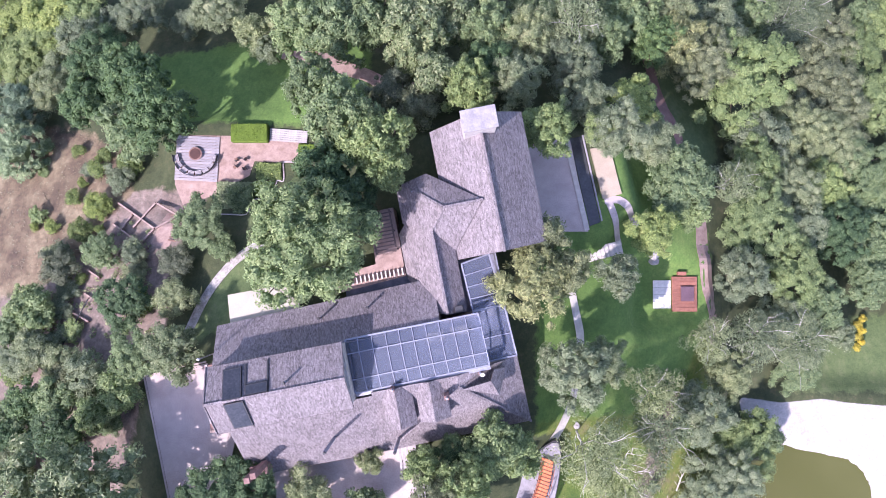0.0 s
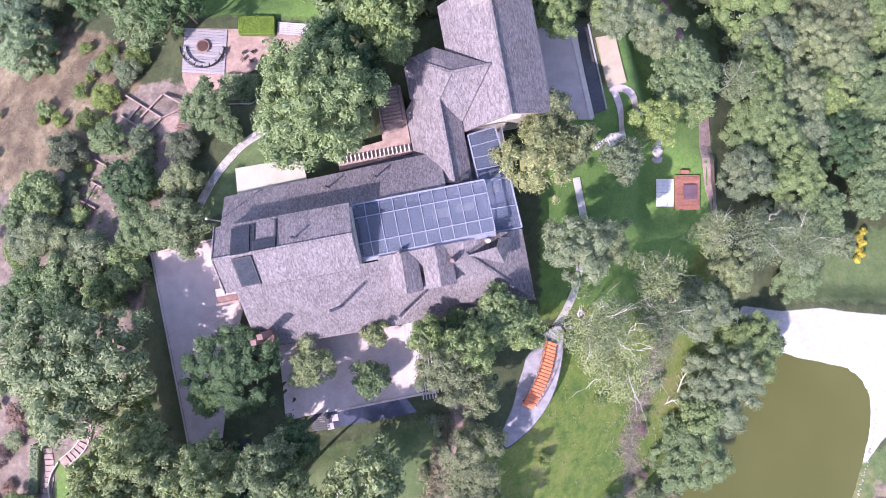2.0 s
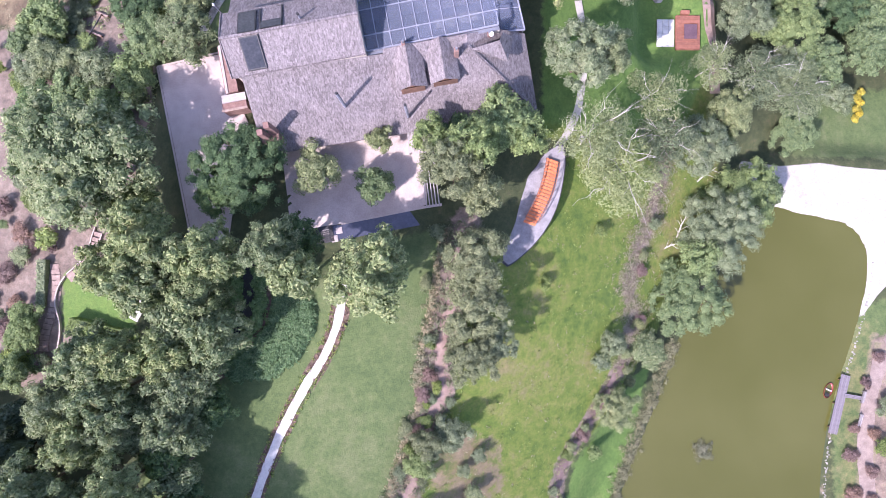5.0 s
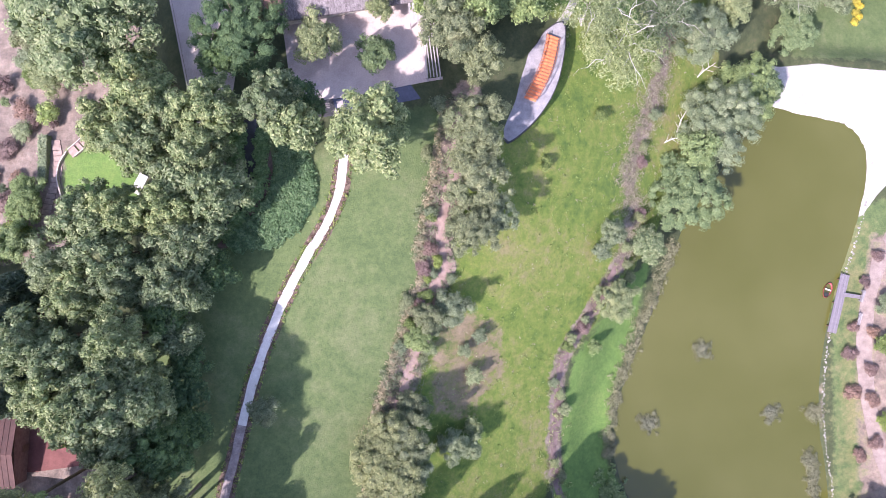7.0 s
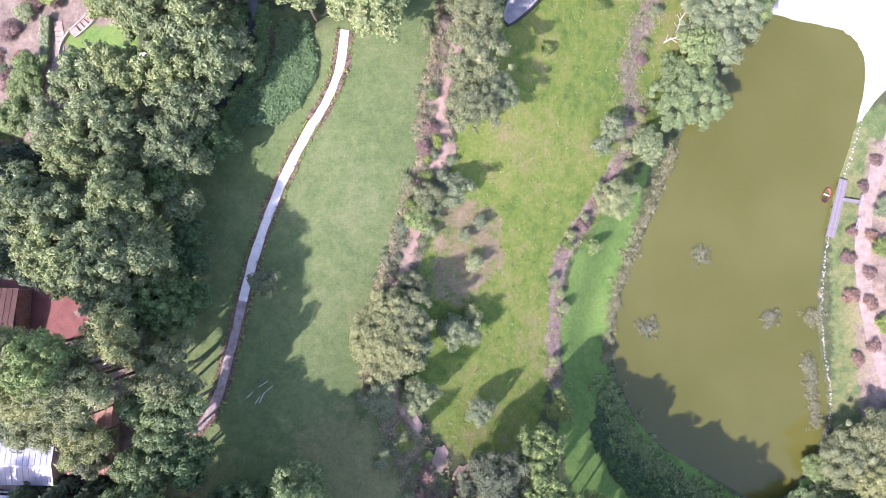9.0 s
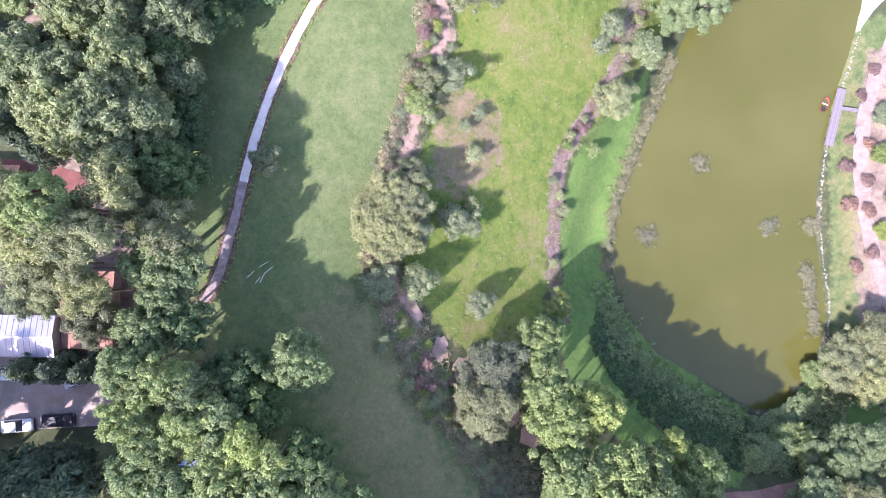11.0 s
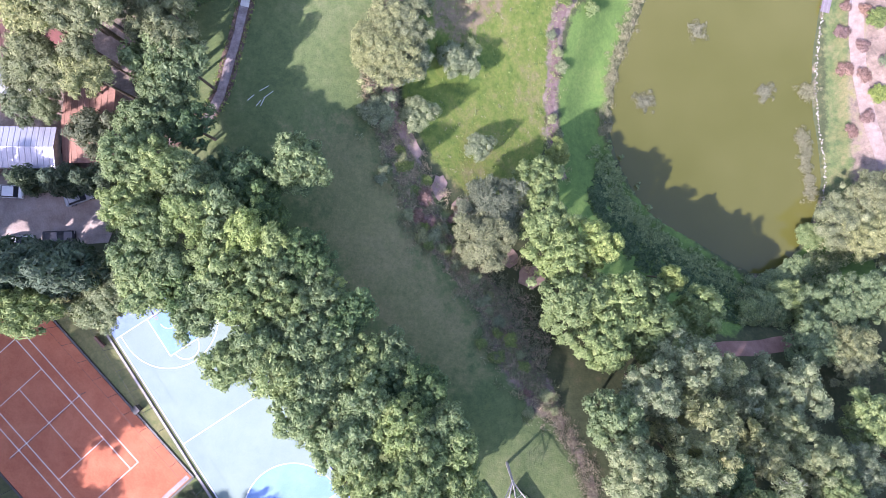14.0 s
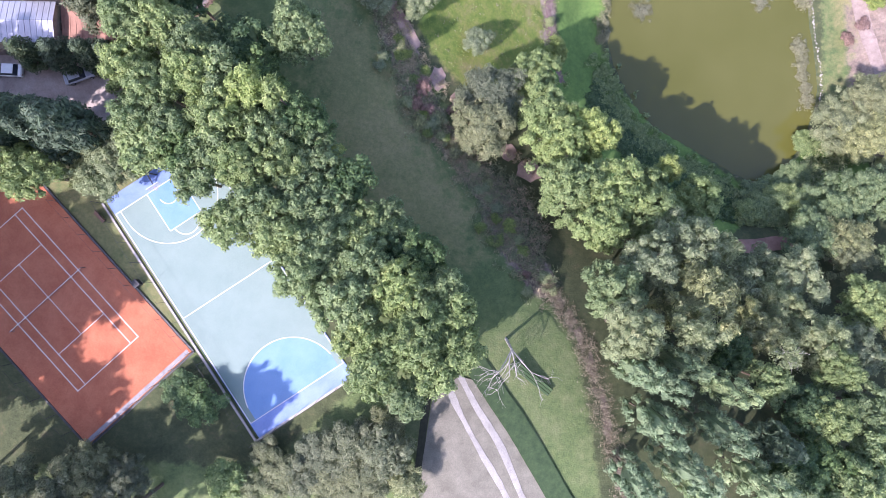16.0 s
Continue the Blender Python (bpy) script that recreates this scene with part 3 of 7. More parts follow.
# ---- trees ----
def ico(level=1):
    bm = bmesh.new()
    bmesh.ops.create_icosphere(bm, subdivisions=level, radius=1.0)
    v = np.array([p.co[:] for p in bm.verts])
    f = np.array([[p.index for p in q.verts] for q in bm.faces])
    bm.free()
    return v, f


ICO = ico(1)


def leaves_at(rng, at, out, size, long=1.5, scatter=0.9):
    """Leaf sprays: small pointed blades at the given places, facing roughly outwards."""
    n = len(at)
    nrm = out + scatter * rng.randn(n, 3) * 0.52
    nrm /= np.linalg.norm(nrm, axis=1)[:, None] + 1e-9
    t = np.cross(nrm, rng.randn(n, 3))
    t /= np.linalg.norm(t, axis=1)[:, None] + 1e-9
    s = np.cross(nrm, t)
    k = (size * (0.5 + 1.0 * rng.rand(n) ** 1.5))[:, None]
    v = np.stack([at - t * k * 0.42 * long + s * k * 0.42, at + t * k * 0.58 * long, at - t * k * 0.42 * long - s * k * 0.42], 1).reshape(-1, 3)
    return v, np.arange(3 * n).reshape(n, 3)


# kind: share of the height that is crown, clumps, clump size, leaf size, leaf length, unevenness
SHAPES = {
    "b": (0.72, 1.0, 1.0, 0.27, 1.5, 0.12), "d": (0.75, 1.1, 0.95, 0.24, 1.5, 0.1), "p": (0.78, 1.0, 1.05, 0.28, 1.5, 0.12), "v": (0.8, 1.0, 1.0, 0.24, 2.4, 0.14),
    "h": (0.85, 1.0, 1.0, 0.155, 3.4, 0.12), "n": (0.9, 1.25, 0.9, 0.19, 2.0, 0.03), "c": (0.9, 0.9, 1.1, 0.27, 2.8, 0.14), "o": (0.72, 0.9, 1.05, 0.17, 2.2, 0.14),
    "y": (0.7, 1.0, 1.0, 0.27, 1.5, 0.13), "e": (0.75, 0.9, 1.05, 0.16, 2.4, 0.12), "s": (0.95, 0.8, 1.1, 0.24, 1.6, 0.1), "u": (0.95, 0.8, 1.0, 0.23, 2.1, 0.14), "f": (0.95, 0.8, 1.0, 0.24, 1.5, 0.1),
}
TREE_MESHES = {}


def open_crown(rng, radius, mid, half, count):
    """The thin, see-through crown of a gum: loose tufts and no solid middle."""
    dirs = rng.randn(90, 3)
    dirs /= np.linalg.norm(dirs, axis=1)[:, None]
    dirs = dirs[dirs[:, 2] > -0.35][:34]
    reach = (0.45 + 0.4 * rng.rand(len(dirs))) * (1 + 0.16 * np.sin(3 * np.arctan2(dirs[:, 1], dirs[:, 0]) + rng.rand() * 6) + 0.12 * rng.randn(len(dirs)))
    cen = dirs * reach[:, None] * [radius, radius, half] + [0, 0, mid]
    rad = radius * 0.27 * (0.7 + 0.6 * rng.rand(len(dirs)))
    vs = []
    for c, r in zip(cen, rad):
        m = max(8, int(count * r ** 2 / (rad ** 2).sum()))
        o = rng.randn(m, 3) + [0, 0, 0.35]
        o /= np.linalg.norm(o, axis=1)[:, None]
        vs.append(leaves_at(rng, c + o * r * (0.72 + 0.4 * rng.rand(m, 1)) * [1, 1, 0.85], o + [0, 0, 0.5], 0.19, 2.4)[0])
    v = np.concatenate(vs)
    return v, np.arange(len(v)).reshape(-1, 3), cen


def closed_crown(rng, kind, size, radius, mid, half):
    """A crown of leafy clumps packed over a dome, a spire or a cone, leaves only where light reaches."""
    _, many, big, leaf, long, uneven = SHAPES[kind]
    n = int((15, 42, 92, 150)[size] * many)
    share = (0.42, 0.275, 0.19, 0.155)[size] * big
    k = np.arange(n) + 0.5
    turn = k * 2.39996 + rng.rand() * 6.28 + 0.3 * rng.randn(n)
    lobes = 1 + 1.2 * uneven * np.sin(3 * turn + rng.rand() * 6) + 0.7 * uneven * np.sin(5 * turn + rng.rand() * 6) + 1.1 * uneven * rng.randn(n)
    reach = (1 - share) * (0.86 + 0.16 * rng.rand(n)) * lobes
    if kind in "nc":
        u = (k / n) ** (1.25 if kind == "c" else 1.0)
        wide = np.where(kind == "c", 1.05 - 0.9 * u, np.sqrt(np.clip(1 - (np.abs(u - 0.35) / 0.72) ** 2.4, 0.02, 1)))
        cen = np.stack([np.cos(turn) * wide * radius * reach, np.sin(turn) * wide * radius * reach, mid + half * (2 * u - 1) * 0.96], 1)
    else:
        up = 1.0 - 1.32 * k / n
        flat = np.sqrt(np.clip(1 - up ** 2, 0, 1))
        cen = np.stack([np.cos(turn) * flat * radius * reach, np.sin(turn) * flat * radius * reach, mid + half * up * reach], 1)
    rad = radius * share * (0.55 + 0.8 * rng.rand(n))
    tall = min(1.3, max(0.8, half / radius))
    count = int((480, 1850, 4000, 9500)[size] * (1.3 if kind in "oehn" and size < 3 else 1.0))
    tries = int(count * 2.4)
    i = rng.choice(n, tries, p=rad ** 2 / (rad ** 2).sum())
    out = cen - [0, 0, mid - 0.45 * half]
    out /= np.linalg.norm(out, axis=1)[:, None] + 1e-9
    o = rng.randn(tries, 3) + 0.75 * out[i] + [0, 0, 0.3]
    o /= np.linalg.norm(o, axis=1)[:, None]
    at = cen[i] + o * rad[i, None] * (0.72 + 0.44 * rng.rand(tries, 1) ** 1.3) * [1, 1, tall]
    keep = (o * out[i]).sum(1) > -0.25
    for j in range(n):
        d = (at - cen[j]) / [1, 1, tall]
        keep &= ((d ** 2).sum(1) > (0.68 * rad[j]) ** 2) | (i == j)
    pick = np.nonzero(keep)[0][:count]
    v, f = leaves_at(rng, at[pick], o[pick] + [0, 0, 0.4], leaf * (0.7, 0.94, 1.06, 0.88)[size], long)
    vs, fs, n0 = [v], [f], len(v)
    for c, r in zip(cen, rad):
        w = ICO[0] * (1 + 0.12 * rng.randn(len(ICO[0]), 1)) * r * 0.64 * [1, 1, tall] + c
        vs.append(w), fs.append(ICO[1] + n0)
        n0 += len(w)
    w = ICO[0] * [radius * 0.55, radius * 0.55, half * 0.75] + [0, 0, mid - 0.1 * half]
    vs.append(w), fs.append(ICO[1] + n0)
    return np.concatenate(vs), np.concatenate(fs), cen


def tree_meshes(kind, size, variant):
    """Trunk with limbs and a crown of leaf clumps; radius and height in metres are those of the size class."""
    key = (kind, size, variant)
    if key in TREE_MESHES:
        return TREE_MESHES[key]
    radius = (1.3, 2.8, 4.6, 6.6)[size]
    height = radius * 5.0 if kind == "n" else radius * 2.6 if kind == "c" else (2.2, 5.5, 12.0, 16.0)[size]
    share = 0.55 if kind == "g" else SHAPES[kind][0]
    rng = np.random.RandomState(97 * ord(kind) + 13 * size + variant)
    mid = height * (1 - share * 0.5)
    half = height * share * 0.5
    if kind == "g":
        v, f, cen = open_crown(rng, radius, mid, half, (600, 2200, 4600, 6500)[size])
    else:
        v, f, cen = closed_crown(rng, kind, size, radius, mid, half)
    crown = mesh_of("crown", v, f, LEAF[kind])
    # trunk, limbs
    bm = bmesh.new()
    thick = radius * (0.031 if kind == "g" else 0.06)
    fork = Vector((0, 0, height * (1 - share) + height * 0.12))
    lean = Vector((rng.uniform(-0.1, 0.1), rng.uniform(-0.1, 0.1), 0)) * radius
    rod_into(bm, (0, 0, -0.8), fork + lean, thick, thick * 0.65, 7)
    if kind == "g":
        for k in range(6):
            a = k * 1.05 + rng.uniform(-0.35, 0.35)
            end = Vector((math.cos(a) * radius * rng.uniform(0.6, 0.95), math.sin(a) * radius * rng.uniform(0.6, 0.95), height * rng.uniform(0.9, 1.06)))
            p, w = fork + lean, thick * 0.5
            for m in range(1, 6):
                q = (fork + lean).lerp(end, m / 5) + Vector((*(rng.randn(2) * radius * 0.045), radius * 0.2 * math.sin(math.pi * m / 5)))
                rod_into(bm, p, q, w, w * 0.8, 5)
                if m > 1:
                    way = (q - p).normalized() + Vector((*(rng.randn(2) * 0.7), rng.uniform(0, 0.4)))
                    mid_twig = q + way * radius * 0.14
                    rod_into(bm, q, mid_twig, w * 0.5, w * 0.35, 4)
                    rod_into(bm, mid_twig, mid_twig + (way + Vector(rng.randn(3) * 0.5)) * radius * 0.12, w * 0.35, w * 0.2, 4)
                p, w = q, w * 0.8
    for c in [] if kind == "g" else cen[::max(4, len(cen) // 10)]:
        tip = Vector(c)
        joint = (fork + lean).lerp(tip, 0.5) + Vector(rng.randn(3) * radius * 0.06)
        rod_into(bm, fork + lean, joint, thick * 0.5, thick * 0.3, 5)
        rod_into(bm, joint, tip, thick * 0.3, thick * 0.1, 4)
    bmesh.ops.recalc_face_normals(bm, faces=bm.faces)
    trunk = bpy.data.meshes.new("trunk")
    bm.to_mesh(trunk)
    bm.free()
    trunk.materials.append(BARK_WHITE if kind == "g" else BARK)
    TREE_MESHES[key] = (trunk, crown, radius, height)
    return TREE_MESHES[key]


TREE_WORDS = {
    "b": ("leafy mid-green broadleaf tree", "tree"), "d": ("dense dark-green broadleaf tree", "tree"), "p": ("pale silver-green clumpy tree", "tree"),
    "g": ("open white-limbed gum tree", "tree"), "c": ("dark conifer with drooping boughs", "tree"), "n": ("tall grey-green conifer-like tree", "tree"), "o": ("fine-leaved olive-green tree", "tree"),
    "y": ("yellow-green broadleaf tree", "tree"), "e": ("grey-green small-leaved tree", "tree"), "s": ("rounded green garden shrub", "shrub"), "u": ("bronze-leaved shrub", "shrub"), "f": ("yellow-flowering shrub", "shrub"),
    "h": ("feathery grey-green tree", "tree"), "v": ("bright yellow-green young tree", "tree"),
}
WHERE = {
    "NORTH_WOOD": "in the wood behind the house", "NORTH_EAST_WOOD": "in the thick wood", "EAST_WOOD": "in the wood above the dam", "GARDEN_TREES": "beside the house", "WEST_SLOPE": "on the dry slope",
    "SOUTH_COURT": "beside the courtyard", "MEADOW_TREES": "on the meadow's edge", "WEST_WOOD": "in the grove beside the lawn", "STRIP_TREES": "in the planted strip", "SOUTH_WOOD": "beside the lower lawn",
    "POND_SOUTH": "on the pond bank", "COURT_TREES": "beside the sports courts", "SOUTH_EAST_WOOD": "in the hillside wood", "FAR_SOUTH_WOOD": "in the far wood", "YARD_TREES": "beside the service yard", "COURT_EDGE": "overhanging the basketball court", "LAWN_EDGE": "leaning over the lawn path",
    "SLOPE_SHRUBS": "on bare earth", "SHORE_SHRUBS": "along the shore path", "MEADOW_BUSHES": "on the meadow", "BEHIND_COURTS": "added out of view to shade courts and yard", "FRINGE": "at the wood's edge",
    "BAMBOO": "on the earth bank", "BANK_TREES": "on the earth bank below the terraces", "EAST_LAWN_TREES": "on the east lawn", "DAM_WOOD": "on the bank above the dam", "GROVE": "in the grove below the courtyard", "WEST_WOOD_EDGE": "at the back of the grove",
    "DRIVE_TREES": "between the court and the drive", "COURT_SCRUB": "on rough grass below the courts", "POND_EAST_BANK": "on the pond's far bank",
}
RNG = random.Random(7)
_bm = bmesh.new()
bmesh.ops.create_cone(_bm, cap_ends=True, segments=7, radius1=1.15, radius2=1.0, depth=1.0, matrix=Matrix.Translation((0, 0, 0.47)))
STEM = bpy.data.meshes.new("stem")
_bm.to_mesh(STEM)
_bm.free()
STEM.materials.append(BARK)


def plant(kind, x, y, r, h, where, group=""):
    size = 0 if r < 1.9 else 1 if r < 3.5 else 2 if r < 5.6 else 3
    trunk, crown, r0, h0 = tree_meshes(kind, size, RNG.randrange(3 if kind in "byp" else 2))
    name = "shrub" if h < 5.2 or kind in "suf" else "gum_tree" if kind == "g" else "conifer" if kind in "cn" else "tree"
    words = TREE_WORDS[kind][0]
    if name == "shrub":
        words = words.replace("tree", "shrub")
    base = Matrix.Translation((x, y, gz(x, y))) @ Matrix.Rotation(RNG.uniform(0, 6.28), 4, "Z") @ Matrix.Diagonal((r / r0, r / r0, h / h0, 1))
    ob = thing(name, f"{words} {where}", name.replace("_", " "), base, group)
    top = 1.0 if kind in "n" else min(1.0, 1.35 * (r / r0) / (h / h0))
    lift = Matrix.Translation((0, 0, h0 * (1 - top))) @ Matrix.Diagonal((1, 1, top, 1))
    hang("trunk", trunk, ob, m=lift)
    if top < 0.97:
        hang("stem", STEM, ob, m=Matrix.Diagonal((r0 * 0.06, r0 * 0.06, h0 * (1 - top), 1)))
    hang("crown", crown, ob, m=lift)
    return ob


def plant_all(lists):
    for place, rows in lists.items():
        for kind, x, y, r, h in rows:
            plant(kind, x, y, r, h, WHERE[place], place.lower().replace("_", " "))


# ---- the house ----
house = thing("house", "large rambling country house with weathered shake roofs and a glazed hall", "house", Matrix.Rotation(radians(11), 4, "Z"))


def roof(points, thick=0.35, label="", material=None):
    return part("roof", slab(points, thick), material or SHAKE, house, label)


def cap(a, b):
    """A ridge board."""
    part("ridge_cap", bar_into(bmesh.new(), a, b, 0.32, 0.14), SHAKE, house)


def wall(u0, u1, v0, v1, z0, z1, material=None):
    part("wall", box((u1 - u0, v1 - v0, z1 - z0), ((u0 + u1) / 2, (v0 + v1) / 2, (z0 + z1) / 2)), material or STONE_WALL, house)


BASE = 23.2
# long south block: upper roof, lower north lean-to, long south slope
roof([(-32.1, -11, 40.4), (-15.2, -11, 40.4), (-15.2, -6.9, 37.9), (-32.1, -6.9, 37.9)])
roof([(-32.1, -11, 40.4), (-32.1, -15.1, 38.0), (-15.2, -15.1, 38.0), (-15.2, -11, 40.4)])
cap((-32.2, -11, 40.47), (-15.1, -11, 40.47))
wall(-31.6, -15.6, -14.6, -7.3, 33, 37.6)
for _u in (-31.8, -15.45):
    part("gable", slab([(_u - 0.15, -14.6, 37.5), (_u + 0.15, -14.6, 37.5), (_u + 0.15, -7.3, 37.5), (_u - 0.15, -7.3, 37.5)], 4.4), STONE_WALL, house)
    part("gable", slab([(_u, -14.4, 37.75), (_u, -11, 39.9), (_u, -7.4, 37.75), (_u + 0.2, -7.4, 37.75), (_u + 0.2, -11, 39.9), (_u + 0.2, -14.4, 37.75)][::-1], 0.3), STONE_WALL, house)
roof([(-32.4, -2.3, 31.6), (-32.4, -7.4, 35.8), (-3, -7.4, 35.4), (-3, -1.5, 31.2)])
wall(-31.8, -3, -7.3, -2.5, BASE, 30.8)
roof([(-31.2, -14.6, 37.4), (-32.2, -23.4, 29.2), (-13.2, -23.7, 28.3), (-13.2, -14.6, 35.22)])
roof([(-13.2, -14.1, 35.6), (-13.2, -23.7, 28.3), (6.6, -23.7, 26.8), (-2.2, -15.6, 35.2), (-2.2, -14.1, 35.5)])
roof([(-2.2, -14.1, 35.5), (-2.2, -15.6, 35.2), (6.6, -23.65, 26.8), (6.1, -13.8, 30.6), (2.2, -13.8, 34.2)], material=SHAKE_CROSS)
part("flashing", bar_into(bmesh.new(), (-32.0, -15.15, 37.78), (-15.2, -15.15, 37.78), 0.1, 0.16), SHAKE_CROSS, house)
cap((-2.2, -15.6, 35.2 + 0.1), (6.6, -23.75, 26.9))
wall(-31.2, -13.5, -22.6, -15, BASE, 29)
wall(-13.5, 2.2, -22.6, -14.2, BASE, 28)
wall(2.2, 5.6, -22.6, -13.8, BASE, 26.6)
wall(-13.5, 2.2, -14.2, -13.7, BASE, 34.6)
# gap between the upper roof's west end and its verge boards
part("verge_board", bar_into(bmesh.new(), (-32.2, -11, 40.3), (-32.2, -15.2, 37.9), 0.12, 0.34), SHAKE, house)
part("verge_board", bar_into(bmesh.new(), (-32.2, -11, 40.3), (-32.2, -6.8, 37.8), 0.12, 0.34), SHAKE, house)


def on_upper(u, v):
    return 40.4 - abs(v + 11) * (2.45 / 4.1)


def skylight(u0, u1, v0, v1, zf):
    """A dark pane in a raised metal curb."""
    pts = [(u0, v0), (u1, v0), (u1, v1), (u0, v1)]
    s = part("skylight", slab([(u, v, zf(u, v) + 0.3) for u, v in pts], 0.4), METAL_DARK, house, "dark skylight in a raised metal curb")
    m = 0.14
    pane = [(u0 + m, v0 + m), (u1 - m, v0 + m), (u1 - m, v1 - m), (u0 + m, v1 - m)]
    part("pane", slab([(u, v, zf(u, v) + 0.32) for u, v in pane], 0.05), DARK_GLASS, s)
    return s


skylight(-29.9, -27.6, -10.9, -7.5, on_upper)
skylight(-27.1, -24.4, -10.75, -9.6, on_upper)
skylight(-29.9, -27.5, -14.8, -11.35, on_upper)
for _a, _b in (((-27.15, -9.6), (-27.15, -7.4)), ((-24.4, -10.9), (-24.4, -7.3))):
    part("flashing", bar_into(bmesh.new(), (*_a, on_upper(*_a) + 0.08), (*_b, on_upper(*_b) + 0.08), 0.2, 0.1), METAL_DARK, house)

# dormers on the south slope
def dormer(u, v0, v1, wide, top, low):
    """A gabled dormer whose ridge runs out from the slope."""
    d = part("dormer", box((wide * 2 - 0.7, v0 - v1 - 0.5, 2.4), (u, (v0 + v1) / 2 - 0.1, low - 2.1)), WOOD_BROWN, house)
    part("dormer_roof", slab([(u, v0, top), (u - wide, v0, low), (u - wide - 0.1, v1, low - 0.6), (u - 0.1, v1, top - 0.7)], 0.2), SHAKE_CROSS, d)
    part("dormer_roof", slab([(u, v0, top), (u - 0.1, v1, top - 0.7), (u + wide, v1, low - 0.6), (u + wide, v0, low)], 0.2), SHAKE_CROSS, d)
    part("window", box((wide * 1.1, 0.12, 0.9), (u, v1 + 0.25, low - 1.35)), DARK_GLASS, d)


dormer(-10.2, -14.1, -19.4, 1.95, 36.3, 34.7)
dormer(-5.8, -14.1, -19.3, 1.95, 36.3, 34.7)
roof([(-1.8, -16.0, 35.1), (2.7, -17.9, 33.6), (1.9, -15.6, 35.2)], 0.5)
roof([(1.9, -15.6, 35.2), (2.7, -17.9, 33.6), (4.2, -14.7, 32.6), (2.6, -14.4, 34.6)], 0.5, material=SHAKE_CROSS)
for _u in (-12.6, -8.0, -3.4):
    _k = (_u + 13.2) / 17.2
    part("valley", bar_into(bmesh.new(), (_u, -14.7, 35.12 - 0.3 * _k), (_u + 0.1, -23.5, 28.42 - 0.8 * _k), 0.3, 0.08), SHAKE_CROSS, house)

# north wing: tall gable, cross hip, link
roof([(6.5, 0.2, 38.2), (12.55, 0.4, 33.4), (12.55, 17.6, 33.4), (6.5, 17.6, 38.2)], material=SHAKE_CROSS)
roof([(6.5, 0.2, 38.2), (6.5, 17.6, 38.2), (0.3, 17.6, 31.8), (0.3, 0.2, 31.8)], material=SHAKE_CROSS)
cap((6.5, 0.1, 38.3), (6.5, 17.7, 38.3))
wall(0.9, 12.0, 0.9, 17, BASE - 2, 31.2)
wall(8.5, 12.0, 0.9, 17, 31.2, 33.2)
for _v in (0.75, 17.1):
    part("gable", slab([(0.9, _v, 31.9), (6.5, _v, 37.8), (12.2, _v, 31.9), (12.2, _v + 0.25, 31.9), (6.5, _v + 0.25, 37.8), (0.9, _v + 0.25, 31.9)], 0.8), STONE_WALL, house)
roof([(0.2, 6.95, 36.9), (5.2, 6.95, 37.2), (-1.2, 12.3, 31.8), (-4.6, 11.6, 31.2)])
roof([(0.2, 6.95, 36.9), (-2.0, 4.4, 34.2), (5.2, 6.95, 37.2)][::-1])
roof([(5.2, 6.95, 37.2), (-2.0, 4.4, 34.2), (0.6, 1.4, 32.4)])
roof([(0.2, 6.95, 36.9), (-4.6, 11.6, 31.2), (-5.6, 10.6, 30.6), (-5.6, 6.4, 30.6), (-2.0, 4.4, 34.2)])
wall(-4.8, 1, 2, 11, BASE - 1, 30.4)
# link wing
roof([(-1.85, 4.5, 34.4), (-1.85, -6.4, 34.3), (-3.4, -6.0, 33.2), (-6.5, -0.9, 28.8), (-6.5, 5.2, 28.8)], material=SHAKE_CROSS)
roof([(-1.85, 4.5, 34.4), (0.7, 1.5, 32.5), (0.7, -6.6, 32.3), (-1.85, -6.4, 34.3)], material=SHAKE_CROSS)
roof([(-1.95, 4.45, 34.3), (-6.5, 5.2, 28.9), (-5.2, 6.5, 30.5)], 0.3)
wall(-6, 0.6, -6.4, 4.5, BASE, 28.6)
wall(-3.4, 0.6, -6.4, 3, 28.6, 32)
for _a, _b in (((0.2, 6.95, 37.0), (5.2, 6.95, 37.3)), ((-1.85, 4.5, 34.5), (-1.85, -6.4, 34.4)), ((0.2, 6.95, 37.0), (-4.6, 11.6, 31.3)), ((0.2, 6.95, 37.0), (-2.0, 4.4, 34.3))):
    cap(_a, _b)
part("vent_box", box((1.0, 0.8, 0.7), (-0.3, -6.0, 33.9), bevel=0.04), METAL_DARK, house)

# glazed hall: low hipped glass roof on a white frame, standing on glass walls
GZ = 35.4


